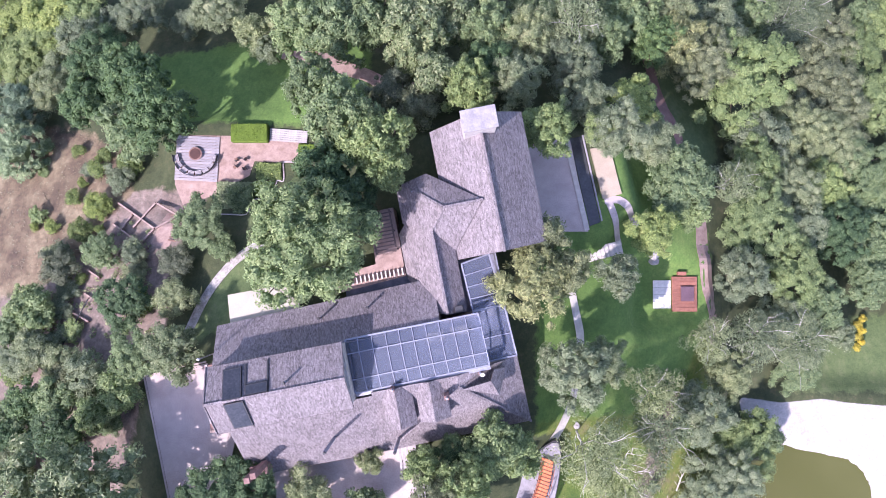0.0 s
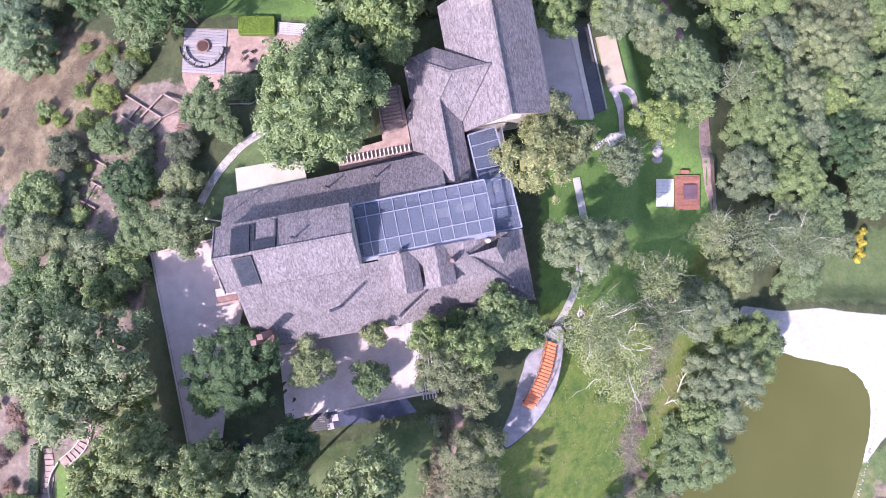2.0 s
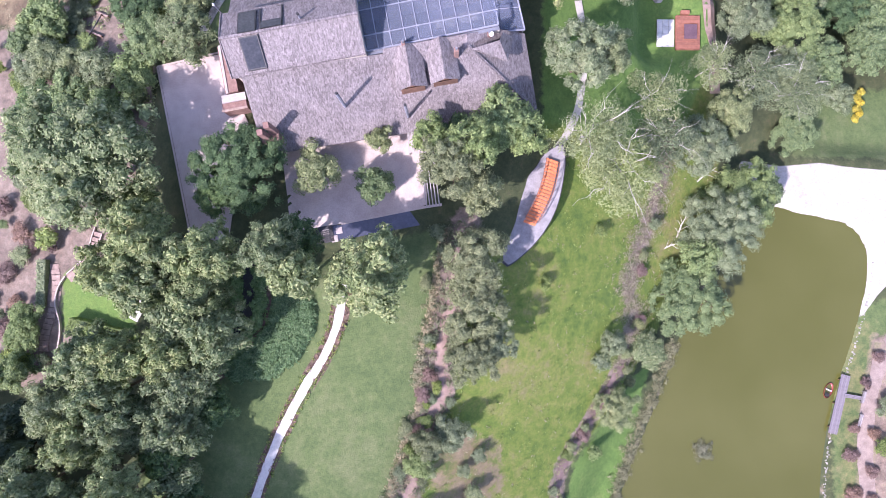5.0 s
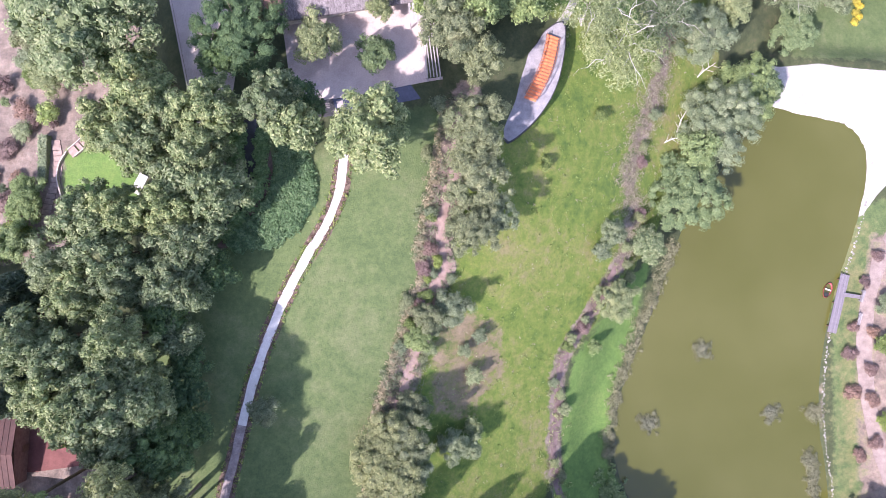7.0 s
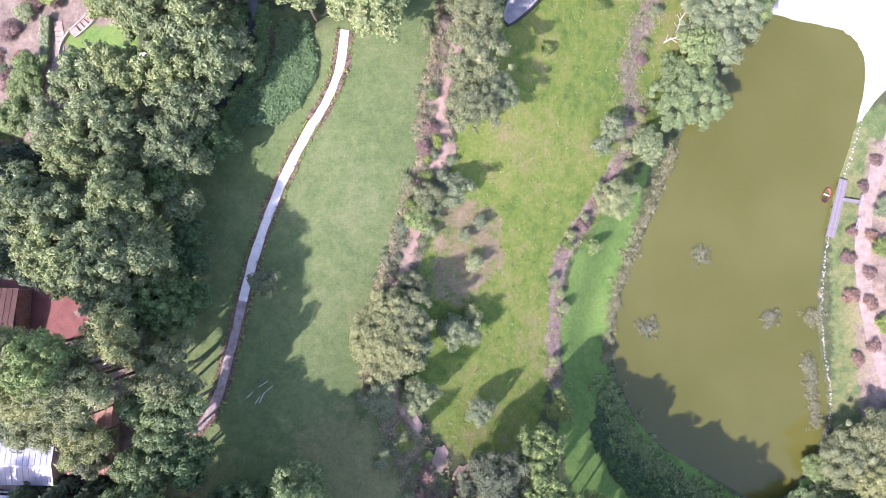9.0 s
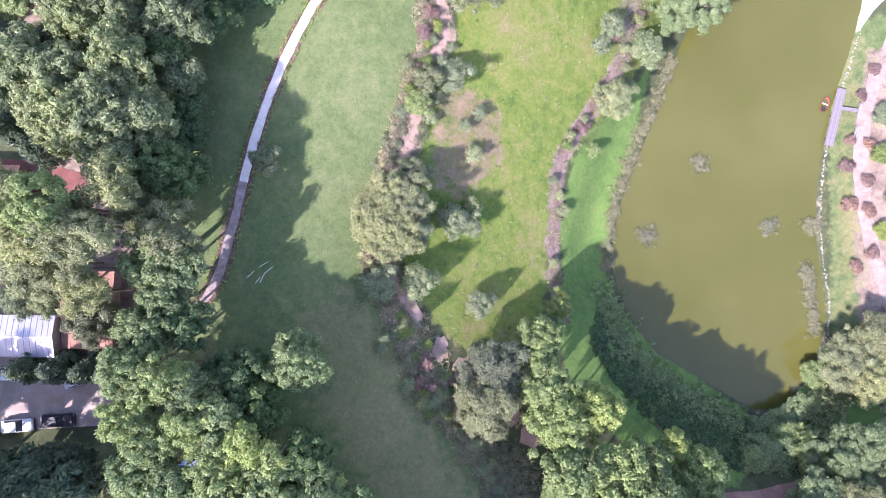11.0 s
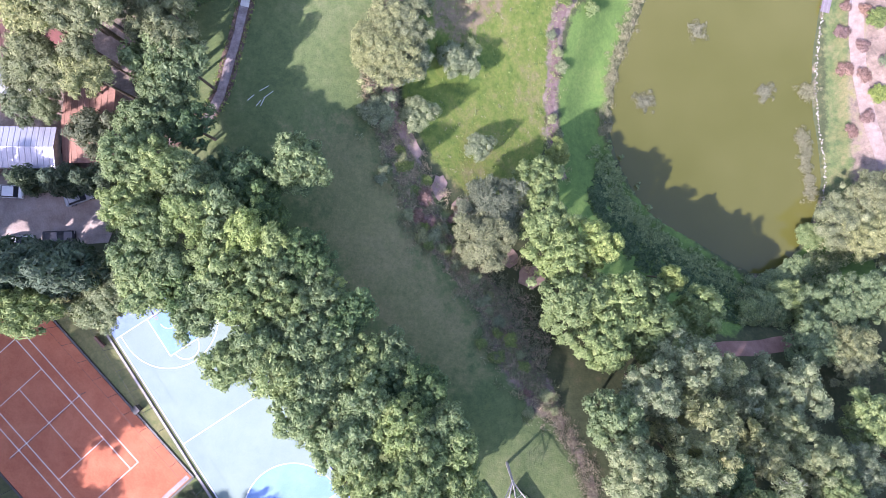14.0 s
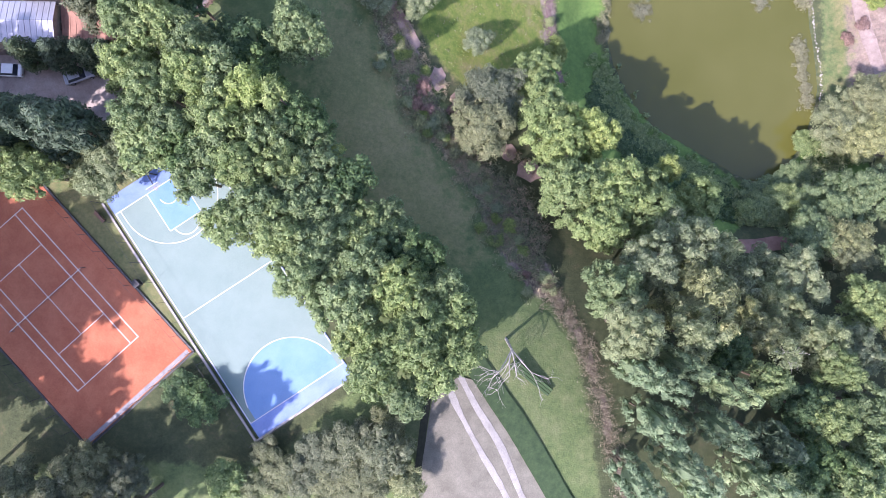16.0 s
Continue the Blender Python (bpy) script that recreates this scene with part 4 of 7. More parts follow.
def glazed(corners, across, along, rise, name):
    """Panes between bars over a four-cornered field; corners go round from the north-west."""
    a, b, c, d = (np.array(p, float) for p in corners)

    def at(s, t):
        return (a * (1 - s) + b * s) * (1 - t) + (d * (1 - s) + c * s) * t + np.array([0, 0, rise * min(1.0, 4 * t, 4 * (1 - t))])

    field = part(name, bar_into(bmesh.new(), at(0, 0), at(1, 0), 0.2, 0.2), GLAZING_BAR, house, "glazed roof on a grey metal grid")
    for p, q in (((0, 1), (1, 1)), ((0, 0), (0, 1)), ((1, 0), (1, 1))):
        part("edge_beam", bar_into(bmesh.new(), at(*p) + [0, 0, 0.006], at(*q) + [0, 0, 0.006], 0.2, 0.2), GLAZING_BAR, field)
    for s in across[1:-1]:
        for t0, t1 in zip(along, along[1:]):
            part("glazing_bar", bar_into(bmesh.new(), at(s, t0) + [0, 0, 0.05], at(s, t1) + [0, 0, 0.05], 0.1, 0.1), GLAZING_BAR, field)
    for t in along[1:-1]:
        part("purlin", bar_into(bmesh.new(), at(0, t) + [0, 0, 0.06], at(1, t) + [0, 0, 0.06], 0.13, 0.1), GLAZING_BAR, field)
    for s0, s1 in zip(across, across[1:]):
        for t0, t1 in zip(along, along[1:]):
            bm = slab([at(s0, t0), at(s1, t0), at(s1, t1), at(s0, t1)], 0.03)
            pane = part("pane", bm, GLASS, field)
            pane.visible_shadow = False


glazed([(-15.2, -7.0, GZ), (1.9, -6.9, GZ), (2.1, -13.6, GZ - 0.2), (-15.2, -13.9, GZ - 0.2)], [0, 0.09, 0.195, 0.3, 0.4, 0.5, 0.6, 0.7, 0.8, 0.9, 1.0], [0, 0.26, 0.74, 1.0], 0.5, "glass_roof")
glazed([(1.1, -0.4, 32.8), (4.9, 0.2, 32), (5.6, -6.7, 31.9), (1.4, -6.7, 32.8)], [0, 1.0], [0, 0.25, 0.5, 0.75, 1.0], 0.05, "glass_roof")
glazed([(1.4, -6.8, 32.8), (5.6, -6.8, 31.9), (6.0, -13.6, 31.6), (2.2, -13.6, 32.5)], [0, 1.0], [0, 0.55, 1.0], 0.05, "glass_roof")
part("gutter", bar_into(bmesh.new(), (-15.2, -14.2, GZ - 0.5), (2.2, -13.95, GZ - 0.5), 0.45, 0.2), METAL_GREY, house)
wall(-15.2, 2.0, -7.35, -7.1, BASE, GZ - 0.4, PAVING)
wall(5.7, 5.9, -13.6, 0.2, BASE, 31.5, METAL_GREY)
part("hall_floor", box((21, 14, 0.3), (-4.8, -6.9, 28.0)), plain("hall_floor_tiles", (0.09, 0.095, 0.13), (0.2, 0.205, 0.25), 0.5, 0.6, 6, 0.1), house, "grey tiled hall floor under glass")
for _u, _v, _s in ((-4.2, -9.6, (2.6, 1.4, 0.8)), (-0.8, -9.3, (2.6, 1.2, 0.8)), (-4.0, -11.6, (2.4, 1.0, 0.7)), (3.8, -5.0, (1.0, 1.6, 0.8)), (3.9, -7.6, (1.0, 1.2, 0.8))):
    part("sofa", box(_s, (_u, _v, 28.55), bevel=0.12), CANVAS, house, "cream sofa seen through the roof glass")

# chimneys, flues, lamps
part("chimney", box((4.0, 2.4, 9), (6.35, 16.1, 36.2), bevel=0.1), WHITE_STONE, house, "broad whitewashed stone chimney")
part("chimney_cap", box((4.3, 2.7, 0.3), (6.35, 16.1, 40.8), bevel=0.06), GREY_STONE, house)
for _u, _v, _z, _h, _w in ((-10.4, -14.1, 35.5, 1.7, 0.5), (-3.9, -16.3, 34, 3.4, 0.6), (0.8, -14.4, 34, 1.6, 0.5)):
    c = part("chimney", box((_w, _w, _h), (_u, _v, _z + _h / 2 - 0.6), bevel=0.04), BRICK_RED, house, "red brick chimney")
    part("chimney_pot", rod_into(bmesh.new(), (_u, _v, _z + _h - 0.7), (_u, _v, _z + _h - 0.1), 0.2, 0.15, 8), METAL_GREY, c)
c = part("chimney", box((2.2, 1.1, 6.6), (-30.1, -21.9, 29.0), bevel=0.06), BRICK_RED, house, "stepped red brick chimney with two shafts")
for _u, _v, _z in ((-30.5, -21.9, 34.2), (-29.4, -21.3, 34.8)):
    part("chimney_shaft", box((0.75, 0.75, 5.0), (_u, _v, _z - 0.6), bevel=0.04), BRICK_RED, c)
part("chimney_shoulder", box((2.4, 1.3, 0.2), (-30.1, -21.9, 32.4), bevel=0.04), BRICK_RED, c)
for _u, _v, _z, _h in ((-22.15, -10.1, 39.8, 1.3), (-18.3, -3.8, 33.1, 1.1), (-11.9, -3.6, 32.9, 1.1), (-3.5, 10.2, 32.8, 1.4), (-19.6, -19.6, 32.7, 6.0), (-11.6, -21.9, 30.2, 6.0)):
    f = part("flue", rod_into(bmesh.new(), (_u, _v, _z - 0.4), (_u, _v, _z + _h), 0.14 if _h < 3 else 0.21, 0.14 if _h < 3 else 0.21, 10), GLAZING_BAR, house, "metal flue pipe")
    part("cowl", rod_into(bmesh.new(), (_u, _v, _z + _h), (_u, _v, _z + _h + 0.22), 0.2, 0.16, 10), METAL_DARK, f)


# ---- paths and paving ----
def structure(name, label, category, bm, material):
    return tagged(part(name, bm, material), label, category, kind="structure")


def shared_block(name, size, material, bevel=0.03):
    bm = box(size, bevel=bevel)
    bmesh.ops.recalc_face_normals(bm, faces=bm.faces)
    me = bpy.data.meshes.new(name)
    bm.to_mesh(me)
    bm.free()
    me.materials.append(material)
    return me


LAWN_PATH = [(-16.2, -47), (-16.9, -52.2), (-18.4, -56.2), (-21.2, -61), (-23.6, -65.4), (-26, -70.7), (-28, -76), (-29.2, -80), (-30.5, -85.6), (-31.6, -91), (-32.2, -93.4), (-33.2, -98.1), (-34.9, -102), (-36.8, -103.9), (-42, -106.5)]
structure("flower_bed", "dark mulched flower bed edging the lawn path", "flower bed", ribbon(LAWN_PATH, 2.5, 0.03, 0.3, 0.9, 0.25), plain("dark_mulch", (0.06, 0.04, 0.03), (0.2, 0.14, 0.11), 0.95, 1.5, 8, 0.8))
structure("lawn_path", "pale gravel garden path between mulched edges", "path", ribbon(LAWN_PATH[:9], 1.25, 0.09, 0.3, 0.6, 0.45), PATH_PALE)
# South part: brick path coloured darker mauve for the trees' shade.
structure("lawn_path", "brick garden path coloured mauve for shade under overhanging trees", "path", ribbon(LAWN_PATH[8:], 1.25, 0.094, 0.3, 0.6, 0.35), plain("mauve_brick_in_shade", (0.17, 0.135, 0.13), (0.36, 0.3, 0.29), 0.9, 1.3, 5, 0.3))
MID_PATH = [(0.6, -39), (-0.4, -44.3), (-1.0, -49.5), (-2.7, -58.9), (-1.7, -63), (-3.5, -66), (-5.4, -72), (-6.8, -77.4), (-8.1, -81.3), (-9.1, -85.1), (-10, -90), (-9.9, -94.2), (-9.8, -98.1), (-7.6, -102.7), (-5, -105.6), (-2.3, -109.4), (0.4, -113.3), (2.7, -116.4), (9.2, -120.9), (13.4, -124), (14.8, -125.8), (20, -127.5)]
structure("strip_path", "narrow pinkish earth path through the shrub strip", "path", ribbon(MID_PATH[:15], 1.7, 0.12, 0.35, 0.8, 1.3), PINK_GRAVEL)
for _x, _y, _a, _b in ((-2.0, -110.3, 1.2, 2.0), (1.6, -114.0, 1.6, 2.4), (9.4, -121.2, 1.5, 1.5), (13.0, -124.2, 2.3, 1.8)):
    structure("bare_patch", "patch of bare pinkish earth between the shrubs", "path", draped([(_x + _a * math.cos(k * 0.524) * (1 + 0.2 * math.sin(3.7 * k + _x)), _y + _b * math.sin(k * 0.524) * (1 + 0.2 * math.cos(2.9 * k))) for k in range(12)], 0.12, 0.8, 0.3), PINK_GRAVEL)
structure("bank_path", "worn pinkish earth track above the pond", "path", ribbon(MULCH_LINES[3][0], 1.2, 0.07, 0.25, 0.9, 1.2), plain("worn_earth", (0.13, 0.088, 0.08), (0.27, 0.185, 0.17), 0.95, 0.9, 8, 0.6))
structure("shore_path", "pinkish gravel path along the far shore", "path", ribbon([(83, -50), (79.2, -58), (77.1, -63), (75.2, -71.7), (75.0, -80.9), (76.4, -91), (78.6, -100), (81.5, -110)], 2.3, 0.07, 0.3, 1.0, 0.5), plain("shore_gravel", (0.19, 0.145, 0.13), (0.31, 0.25, 0.225), 0.95, 0.8, 8, 0.5))
structure("terrace_path", "curved pale paved path round the upper lawn", "path", ribbon([(-28.4, 3.2), (-29.6, 2.3), (-32.6, 0.2), (-35.5, -3.2), (-37.5, -6.6), (-39.2, -10.4), (-41, -14)], 1.35, 0.1, 0.4, 0.6), FLAGS)
structure("wood_path", "pinkish earth path beside the wood", "path", ribbon([(42, 12), (41.7, 8.7), (41.9, 5.1), (41.9, 0.7), (42.1, -3.5), (43.6, -8.3), (44.6, -14)], 2.4, 0.08, 0.3, 1.0, 0.5), PINK_GRAVEL)
structure("dam_track", "reddish earth track at the foot of the wooded bank", "path", ribbon([(36, -137.5), (45, -135.8), (52, -135.6), (60, -134.6), (68, -134)], 2.3, 0.12, 0.4, 1.2, 0.3), RED_EARTH)
structure("north_path", "strip of red earth path in the wood", "path", ribbon([(-28.6, 35.1), (-22.5, 34.0), (-17.6, 31.9), (-12.7, 29.4), (-9.0, 27.2), (-4, 27)], 2.4, 0.06, 0.3, 1.2, 0.9), PINK_GRAVEL)
structure("wood_path", "reddish earth path through the clearing in the wood", "path", ribbon([(34.6, 40), (35.1, 34.7), (35.5, 30.1), (36.6, 26.4), (38.1, 23.4), (38.9, 20.3), (39.2, 16.8)], 2.0, 0.08, 0.3, 1.0, 0.8), RED_EARTH)
structure("drive", "gravel drive narrowing to the north", "drive", draped([(-2, -157), (1.5, -154.5), (3.6, -155), (10, -163), (17, -176), (-4.5, -176), (-3.2, -165)], 0.16, 1.2), plain("dusty_gravel", (0.12, 0.116, 0.09), (0.2, 0.19, 0.155), 0.95, 0.4, 6, 0.5))
for _line in ([(-0.6, -154.6), (0.2, -156.3), (2.8, -161.2), (5.8, -166.1), (7.7, -169.5), (11, -176)], [(1.4, -154.2), (2.2, -155.5), (4.7, -159.8), (7.3, -163.9), (9.5, -168.8), (13, -176)]):
    structure("wheel_track", "pale dusty wheel track along the drive", "drive", ribbon(_line, 0.8, 0.2, 0.15, 0.9, 0.9), DUSTY_TRACK)
# Dark green strip laid just above the ground.
structure("verge", "strip of dark green beside the drive", "verge", ribbon([(3.4, -152.6), (6.6, -157), (11, -163.5), (16, -172), (18, -176)], 3.0, 0.3, 0.6, 1.0, 0.12), plain("dark_mottled_green", (0.02, 0.045, 0.018), (0.045, 0.08, 0.03), 0.95, 1.2, 9, 0.8))
# Flat ribbon, nearly black, along the drive's left edge.
structure("verge", "narrow dark strip beside the drive", "verge", ribbon([(-2.6, -156.5), (-3.4, -163), (-4.6, -176)], 1.0, 0.1, 0.3, 1.0, 0.3), plain("dark_edge_strip", (0.02, 0.025, 0.015), (0.05, 0.05, 0.03), 0.95, 1.2, 9, 0.8))
structure("west_court", "broad pale paved court beside the house", "courtyard", draped([(-43.4, -16.2), (-34.6, -14.2), (-32, -20.5), (-30.4, -24), (-31.4, -29), (-33, -42), (-37.6, -43)], 0.1, 1.6, 1.2), TERRACE)
structure("south_court", "pale paved courtyard shaded by small trees", "courtyard", draped([(-26.5, -24), (-5.4, -24.6), (-4.6, -35.4), (-7, -36.2), (-17.4, -38.4), (-24, -39.6)], 0.1, 1.6, 0.8), TERRACE)
structure("court_pool", "long dark reflecting pool along the courtyard edge", "pool", draped([(-20.6, -38.9), (-17.3, -38.5), (-7.1, -36.4), (-5.6, -38.4), (-19.6, -41.2)], 0.07, 2.0, 0.8), POOL_WATER)
structure("pool_kerb", "pale stone kerb of the courtyard pool", "kerb", ribbon([(-17, -38.3), (-7, -36.2), (-4.4, -35.7), (-2.5, -35.4)], 0.35, 0.2, 0.6, 1.0), TERRACE)
structure("north_court", "raised pinkish gravel yard behind the house", "courtyard", slab([(*uv(u, v), 28.9) for u, v in ((-17, -1.2), (-6.6, -0.6), (-6.6, 9), (-10, 9), (-10.4, 1.8), (-17, 1.2))][::-1], 5.0), PINK_GRAVEL)
structure("east_terrace", "smooth grey-pink paved terrace beside the north wing", "terrace", draped([(9.4, 18.8), (17.6, 18.2), (20.2, 4.6), (11.4, 4.6)], 0.12, 1.6, 0.8), TERRACE)
structure("terrace_kerb", "white terrace edging", "kerb", ribbon([(16.9, 18.6), (20.0, 4.8)], 0.75, 0.24, 0.6, 2.0), CREAM_STONE)
structure("lap_pool", "long dark lap pool beside the terrace", "pool", draped([(17.5, 18.5), (19.2, 18.8), (22.0, 6.0), (20.4, 5.4)], 0.14, 3.0, 0.8), POOL_GREEN)
structure("terrace_kerb", "white terrace edging", "kerb", ribbon([(19.4, 19), (22.2, 6.2)], 0.22, 0.24, 0.6, 2.0), GREY_STONE)
structure("sun_terrace", "cream paved sun terrace above the lawn", "terrace", draped([(20.5, 16.9), (23.3, 17.4), (25.1, 10.2), (22.3, 9.4)], 0.4, 1.6, 1.2), SUN_PAVING)
structure("garden_walk", "pale curved concrete garden walk", "path", ribbon([(22.6, 9.2), (24.8, 9.3), (26.6, 7.9), (28.2, 6.2)], 1.1, 0.14, 0.5, 0.6), PAVING)
structure("garden_walk", "pale curved concrete garden walk", "path", ribbon([(23.2, 9.3), (24.4, 6.1), (25.6, 2.6)], 1.0, 0.14, 0.5, 0.6), PAVING)
structure("garden_walk", "grey stone path down the east lawn", "path", ribbon([(17.6, -4.2), (18.2, -7), (19.0, -11.2), (18.7, -15.4), (17.9, -20.4), (16.3, -24.1), (14.6, -26.6)], 1.15, 0.12, 0.4, 0.6, 0.2), CREAM_STONE)

# white slatted steps by the pool
steps = thing("garden_steps", "flight of white timber garden steps below the pool", "steps", Matrix.Translation((23.0, 1.6, gz(23, 1.6))), kind="structure")
_me = shared_block("tread", (0.66, 2.0, 0.16), CREAM_STONE)
for i in range(8):
    hang("tread", _me, steps, m=Matrix.Translation((-2.5 + i * 0.68, -0.5 + i * 0.17, 0.95 - i * 0.13)) @ Matrix.Rotation(0.25, 4, "Z"))

# ---- north-west patio ----
structure("patio", "pink gravel patio in the upper garden", "patio", draped([(-44, 20.4), (-36, 20.3), (-24.6, 19.3), (-24.2, 16), (-27, 15.9), (-31.6, 16.2), (-32.4, 13.9), (-38, 10.8), (-45, 8.6), (-47, 3), (-44, 2), (-42, 6.5), (-44.4, 12.5)], 0.06, 1.2), PINK_GRAVEL)


def boarded(name, label, category, origin, turn, length, width, count, material, lift=0.25, z=None):
    """A deck of separate boards on joists."""
    x, y = origin
    deck = thing(name, label, category, Matrix.Translation((x, y, (gz(x, y) if z is None else z) + lift)) @ Matrix.Rotation(turn, 4, "Z"))
    w = width / count
    me = shared_block("board", (length, w * 0.9, 0.06), material, 0.01)
    for i in range(count):
        hang("board", me, deck, m=Matrix.Translation((0, -width / 2 + (i + 0.5) * w, 0)))
    for s in (-0.4, 0, 0.4):
        part("joist", box((0.12, width, lift + 0.3), (length * s, 0, -(lift + 0.3) / 2 - 0.03)), WOOD_BROWN, deck)
    return deck


boarded("fire_deck", "silvered boarded deck round a fire pit", "deck", (-40.8, 16.6), radians(-3), 6.9, 7.2, 16, DECK_GREY, 0.22)
boarded("white_deck", "long whitened boarded platform beside the hedge", "deck", (-26.1, 20.2), radians(-4), 6.0, 2.0, 6, WHITE_STONE, 0.3)
pit = thing("fire_pit", "round rusty fire bowl on the deck", "fire pit", Matrix.Translation((-40.9, 17.3, gz(-40.9, 17.3) + 0.25)))
_bm = bmesh.new()
bmesh.ops.create_cone(_bm, cap_ends=True, segments=24, radius1=0.8, radius2=1.05, depth=0.45, matrix=Matrix.Translation((0, 0, 0.22)))
part("bowl", _bm, RED_EARTH, pit)
_bm = bmesh.new()
bmesh.ops.create_cone(_bm, cap_ends=True, segments=24, radius1=0.85, radius2=0.85, depth=0.06, matrix=Matrix.Translation((0, 0, 0.46)))
part("ash", _bm, RUST_ROOF, pit)
for _i, _a in enumerate((-168, -146, -124, -102, -80, -58, -36, -14)):
    a = radians(_a)
    bench = thing("curved_bench", "slatted curved timber bench facing the fire pit", "bench", Matrix.Translation((-40.9 + 3.1 * math.cos(a), 17.3 + 3.1 * math.sin(a), gz(-40.9, 17.3) + 0.25)) @ Matrix.Rotation(a, 4, "Z"), "benches round the fire")
    for k in range(4):
        part("slat", box((0.16, 1.02, 0.06), (-0.3 + 0.2 * k, 0, 0.45)), DECK_GREY, bench)
    for s in (-0.42, 0.42):
        part("leg", box((0.6, 0.1, 0.43), (0, s, 0.21)), WOOD_BROWN, bench)
    part("backrest", box((0.08, 1.12, 0.4), (0.45, 0, 0.65)), METAL_DARK, bench)
for _x, _y in ((-34.4, 16.4), (-32.9, 16.5), (-34.6, 15.2), (-33.0, 15.0)):
    ch = thing("garden_chair", "small dark metal garden chair on gravel", "chair", Matrix.Translation((_x, _y, gz(_x, _y) + 0.06)) @ Matrix.Rotation(RNG.uniform(0, 6), 4, "Z"), "chairs on the patio")
    part("seat", box((0.5, 0.5, 0.06), (0, 0, 0.45), bevel=0.01), WOOD_BROWN, ch)
    part("backrest", box((0.06, 0.5, 0.5), (-0.24, 0, 0.72)), METAL_DARK, ch)
    for sx in (-0.2, 0.2):
        for sy in (-0.2, 0.2):
            part("leg", box((0.05, 0.05, 0.43), (sx, sy, 0.215)), METAL_DARK, ch)


def hedge(x0, y0, x1, y1, high, label, kind="s", z=None, turn=0.0):
    """A clipped box hedge: solid green body with leaf tips on its skin."""
    rng = np.random.RandomState(int(abs(x0 * 31 + y0 * 7)))
    base = (gz((x0 + x1) / 2, (y0 + y1) / 2) if z is None else z)
    h = thing("hedge", label, "hedge", Matrix.Translation(((x0 + x1) / 2, (y0 + y1) / 2, base)) @ Matrix.Rotation(turn, 4, "Z"))
    w, d = abs(x1 - x0), abs(y1 - y0)
    part("body", box((w, d, high + 0.4), (0, 0, high / 2 - 0.2), bevel=0.12), HEDGE_TURF if kind == "t" else LEAF[kind], h)
    n = int(w * d * 26)
    at = np.stack([(rng.rand(n) - 0.5) * w, (rng.rand(n) - 0.5) * d, high + 0.02 + 0.06 * rng.rand(n)], 1)
    v, f = leaves_at(rng, at, np.tile([0, 0, 1.0], (n, 1)), 0.16 if kind == "t" else 0.26, 1.5, 0.6)
    hang("leaves", mesh_of("leaves", v, f, HEDGE_TURF if kind == "t" else LEAF[kind]), h)


hedge(-35.1, 19.1, -29.3, 22.0, 1.2, "low clipped bright-green box hedge beside the patio", "t")
hedge(-37.4, 7.9, -31.9, 12.8, 0.9, "square bed of leafy vegetables", "e")
hedge(-31.2, 13.2, -27.2, 15.8, 0.6, "square bed of low planting", "s")
hedge(-31.6, 10.2, -28.4, 13.0, 0.15, "square plot of clipped turf", "t")
hedge(-24.5, 16.2, -21.8, 18.8, 0.7, "low clipped bright-green hedge", "t")
hedge(-61.7, -51.0, -60.4, -44, 0.9, "narrow grey-green hedge beside the steps", "e")
for _pts in ([(-37.7, 7.6), (-31.6, 7.4), (-31.6, 10.0), (-28.2, 10.0), (-28.0, 13.0), (-26.9, 13.0), (-26.9, 16.0), (-24, 16)],):
    structure("bed_edging", "thin pale kerb round the garden beds", "kerb", ribbon([p for a, b in zip(_pts, _pts[1:]) for p in (a, ((a[0] + b[0]) / 2, (a[1] + b[1]) / 2))] + [_pts[-1]], 0.2, 0.22, 0.4, 0.5), PAVING)

# cream awning north of the house
awning = thing("awning", "large flat cream canvas awning over a terrace", "awning", Matrix.Rotation(radians(11), 4, "Z"))
part("canvas", slab([(-30.8, 1.5, 30.2), (-21.6, 1.4, 30.2), (-21.3, -2.2, 30.6), (-31, -2.9, 30.7)], 0.12), CANVAS, awning)
for _u in (-30.5, -26, -21.8):
    part("post", box((0.14, 0.14, 7), (_u, 1.3, 26.7)), METAL_DARK, awning)

# timber beams over the north court
pergola = thing("pergola", "open brown timber pergola over the north yard", "pergola", Matrix.Rotation(radians(11), 4, "Z"))
for i in range(11):
    part("rafter", box((3.0, 0.16, 0.2), (-8.4, 3.4 + i * 0.48, 31.5)), PERGOLA_WOOD, pergola)
for _u in (-9.7, -7.0):
    part("beam", box((0.2, 5.6, 0.26), (_u, 5.8, 31.27)), PERGOLA_WOOD, pergola)
    for _v in (3.3, 5.8, 8.4):
        part("post", box((0.18, 0.18, 2.5), (_u, _v, 30.05)), PERGOLA_WOOD, pergola)
screen = thing("timber_screen", "row of pale timber sleepers across the gravel yard", "screen", Matrix.Rotation(radians(11), 4, "Z"))
for i in range(18):
    part("post", box((0.16, 0.9, 0.3), (-16.8 + i * 0.58, 0.1, 29.2)), PATH_PALE, screen)
pergola2 = thing("pergola", "slatted white pergola at the edge of the courtyard", "pergola", Matrix.Translation((-6.2, -26.6, 25.5)) @ Matrix.Rotation(radians(5), 4, "Z"))
for i in range(5):
    part("slat", box((0.3, 3.6, 0.12), (-1.0 + i * 0.52, 0, 2.5)), WHITE_STONE, pergola2)
for _x, _y in ((-1.1, -1.5), (1.1, -1.5), (-1.1, 1.5), (1.1, 1.5)):
    part("post", box((0.16, 0.16, 2.6), (_x, _y, 1.2)), WHITE_STONE, pergola2)
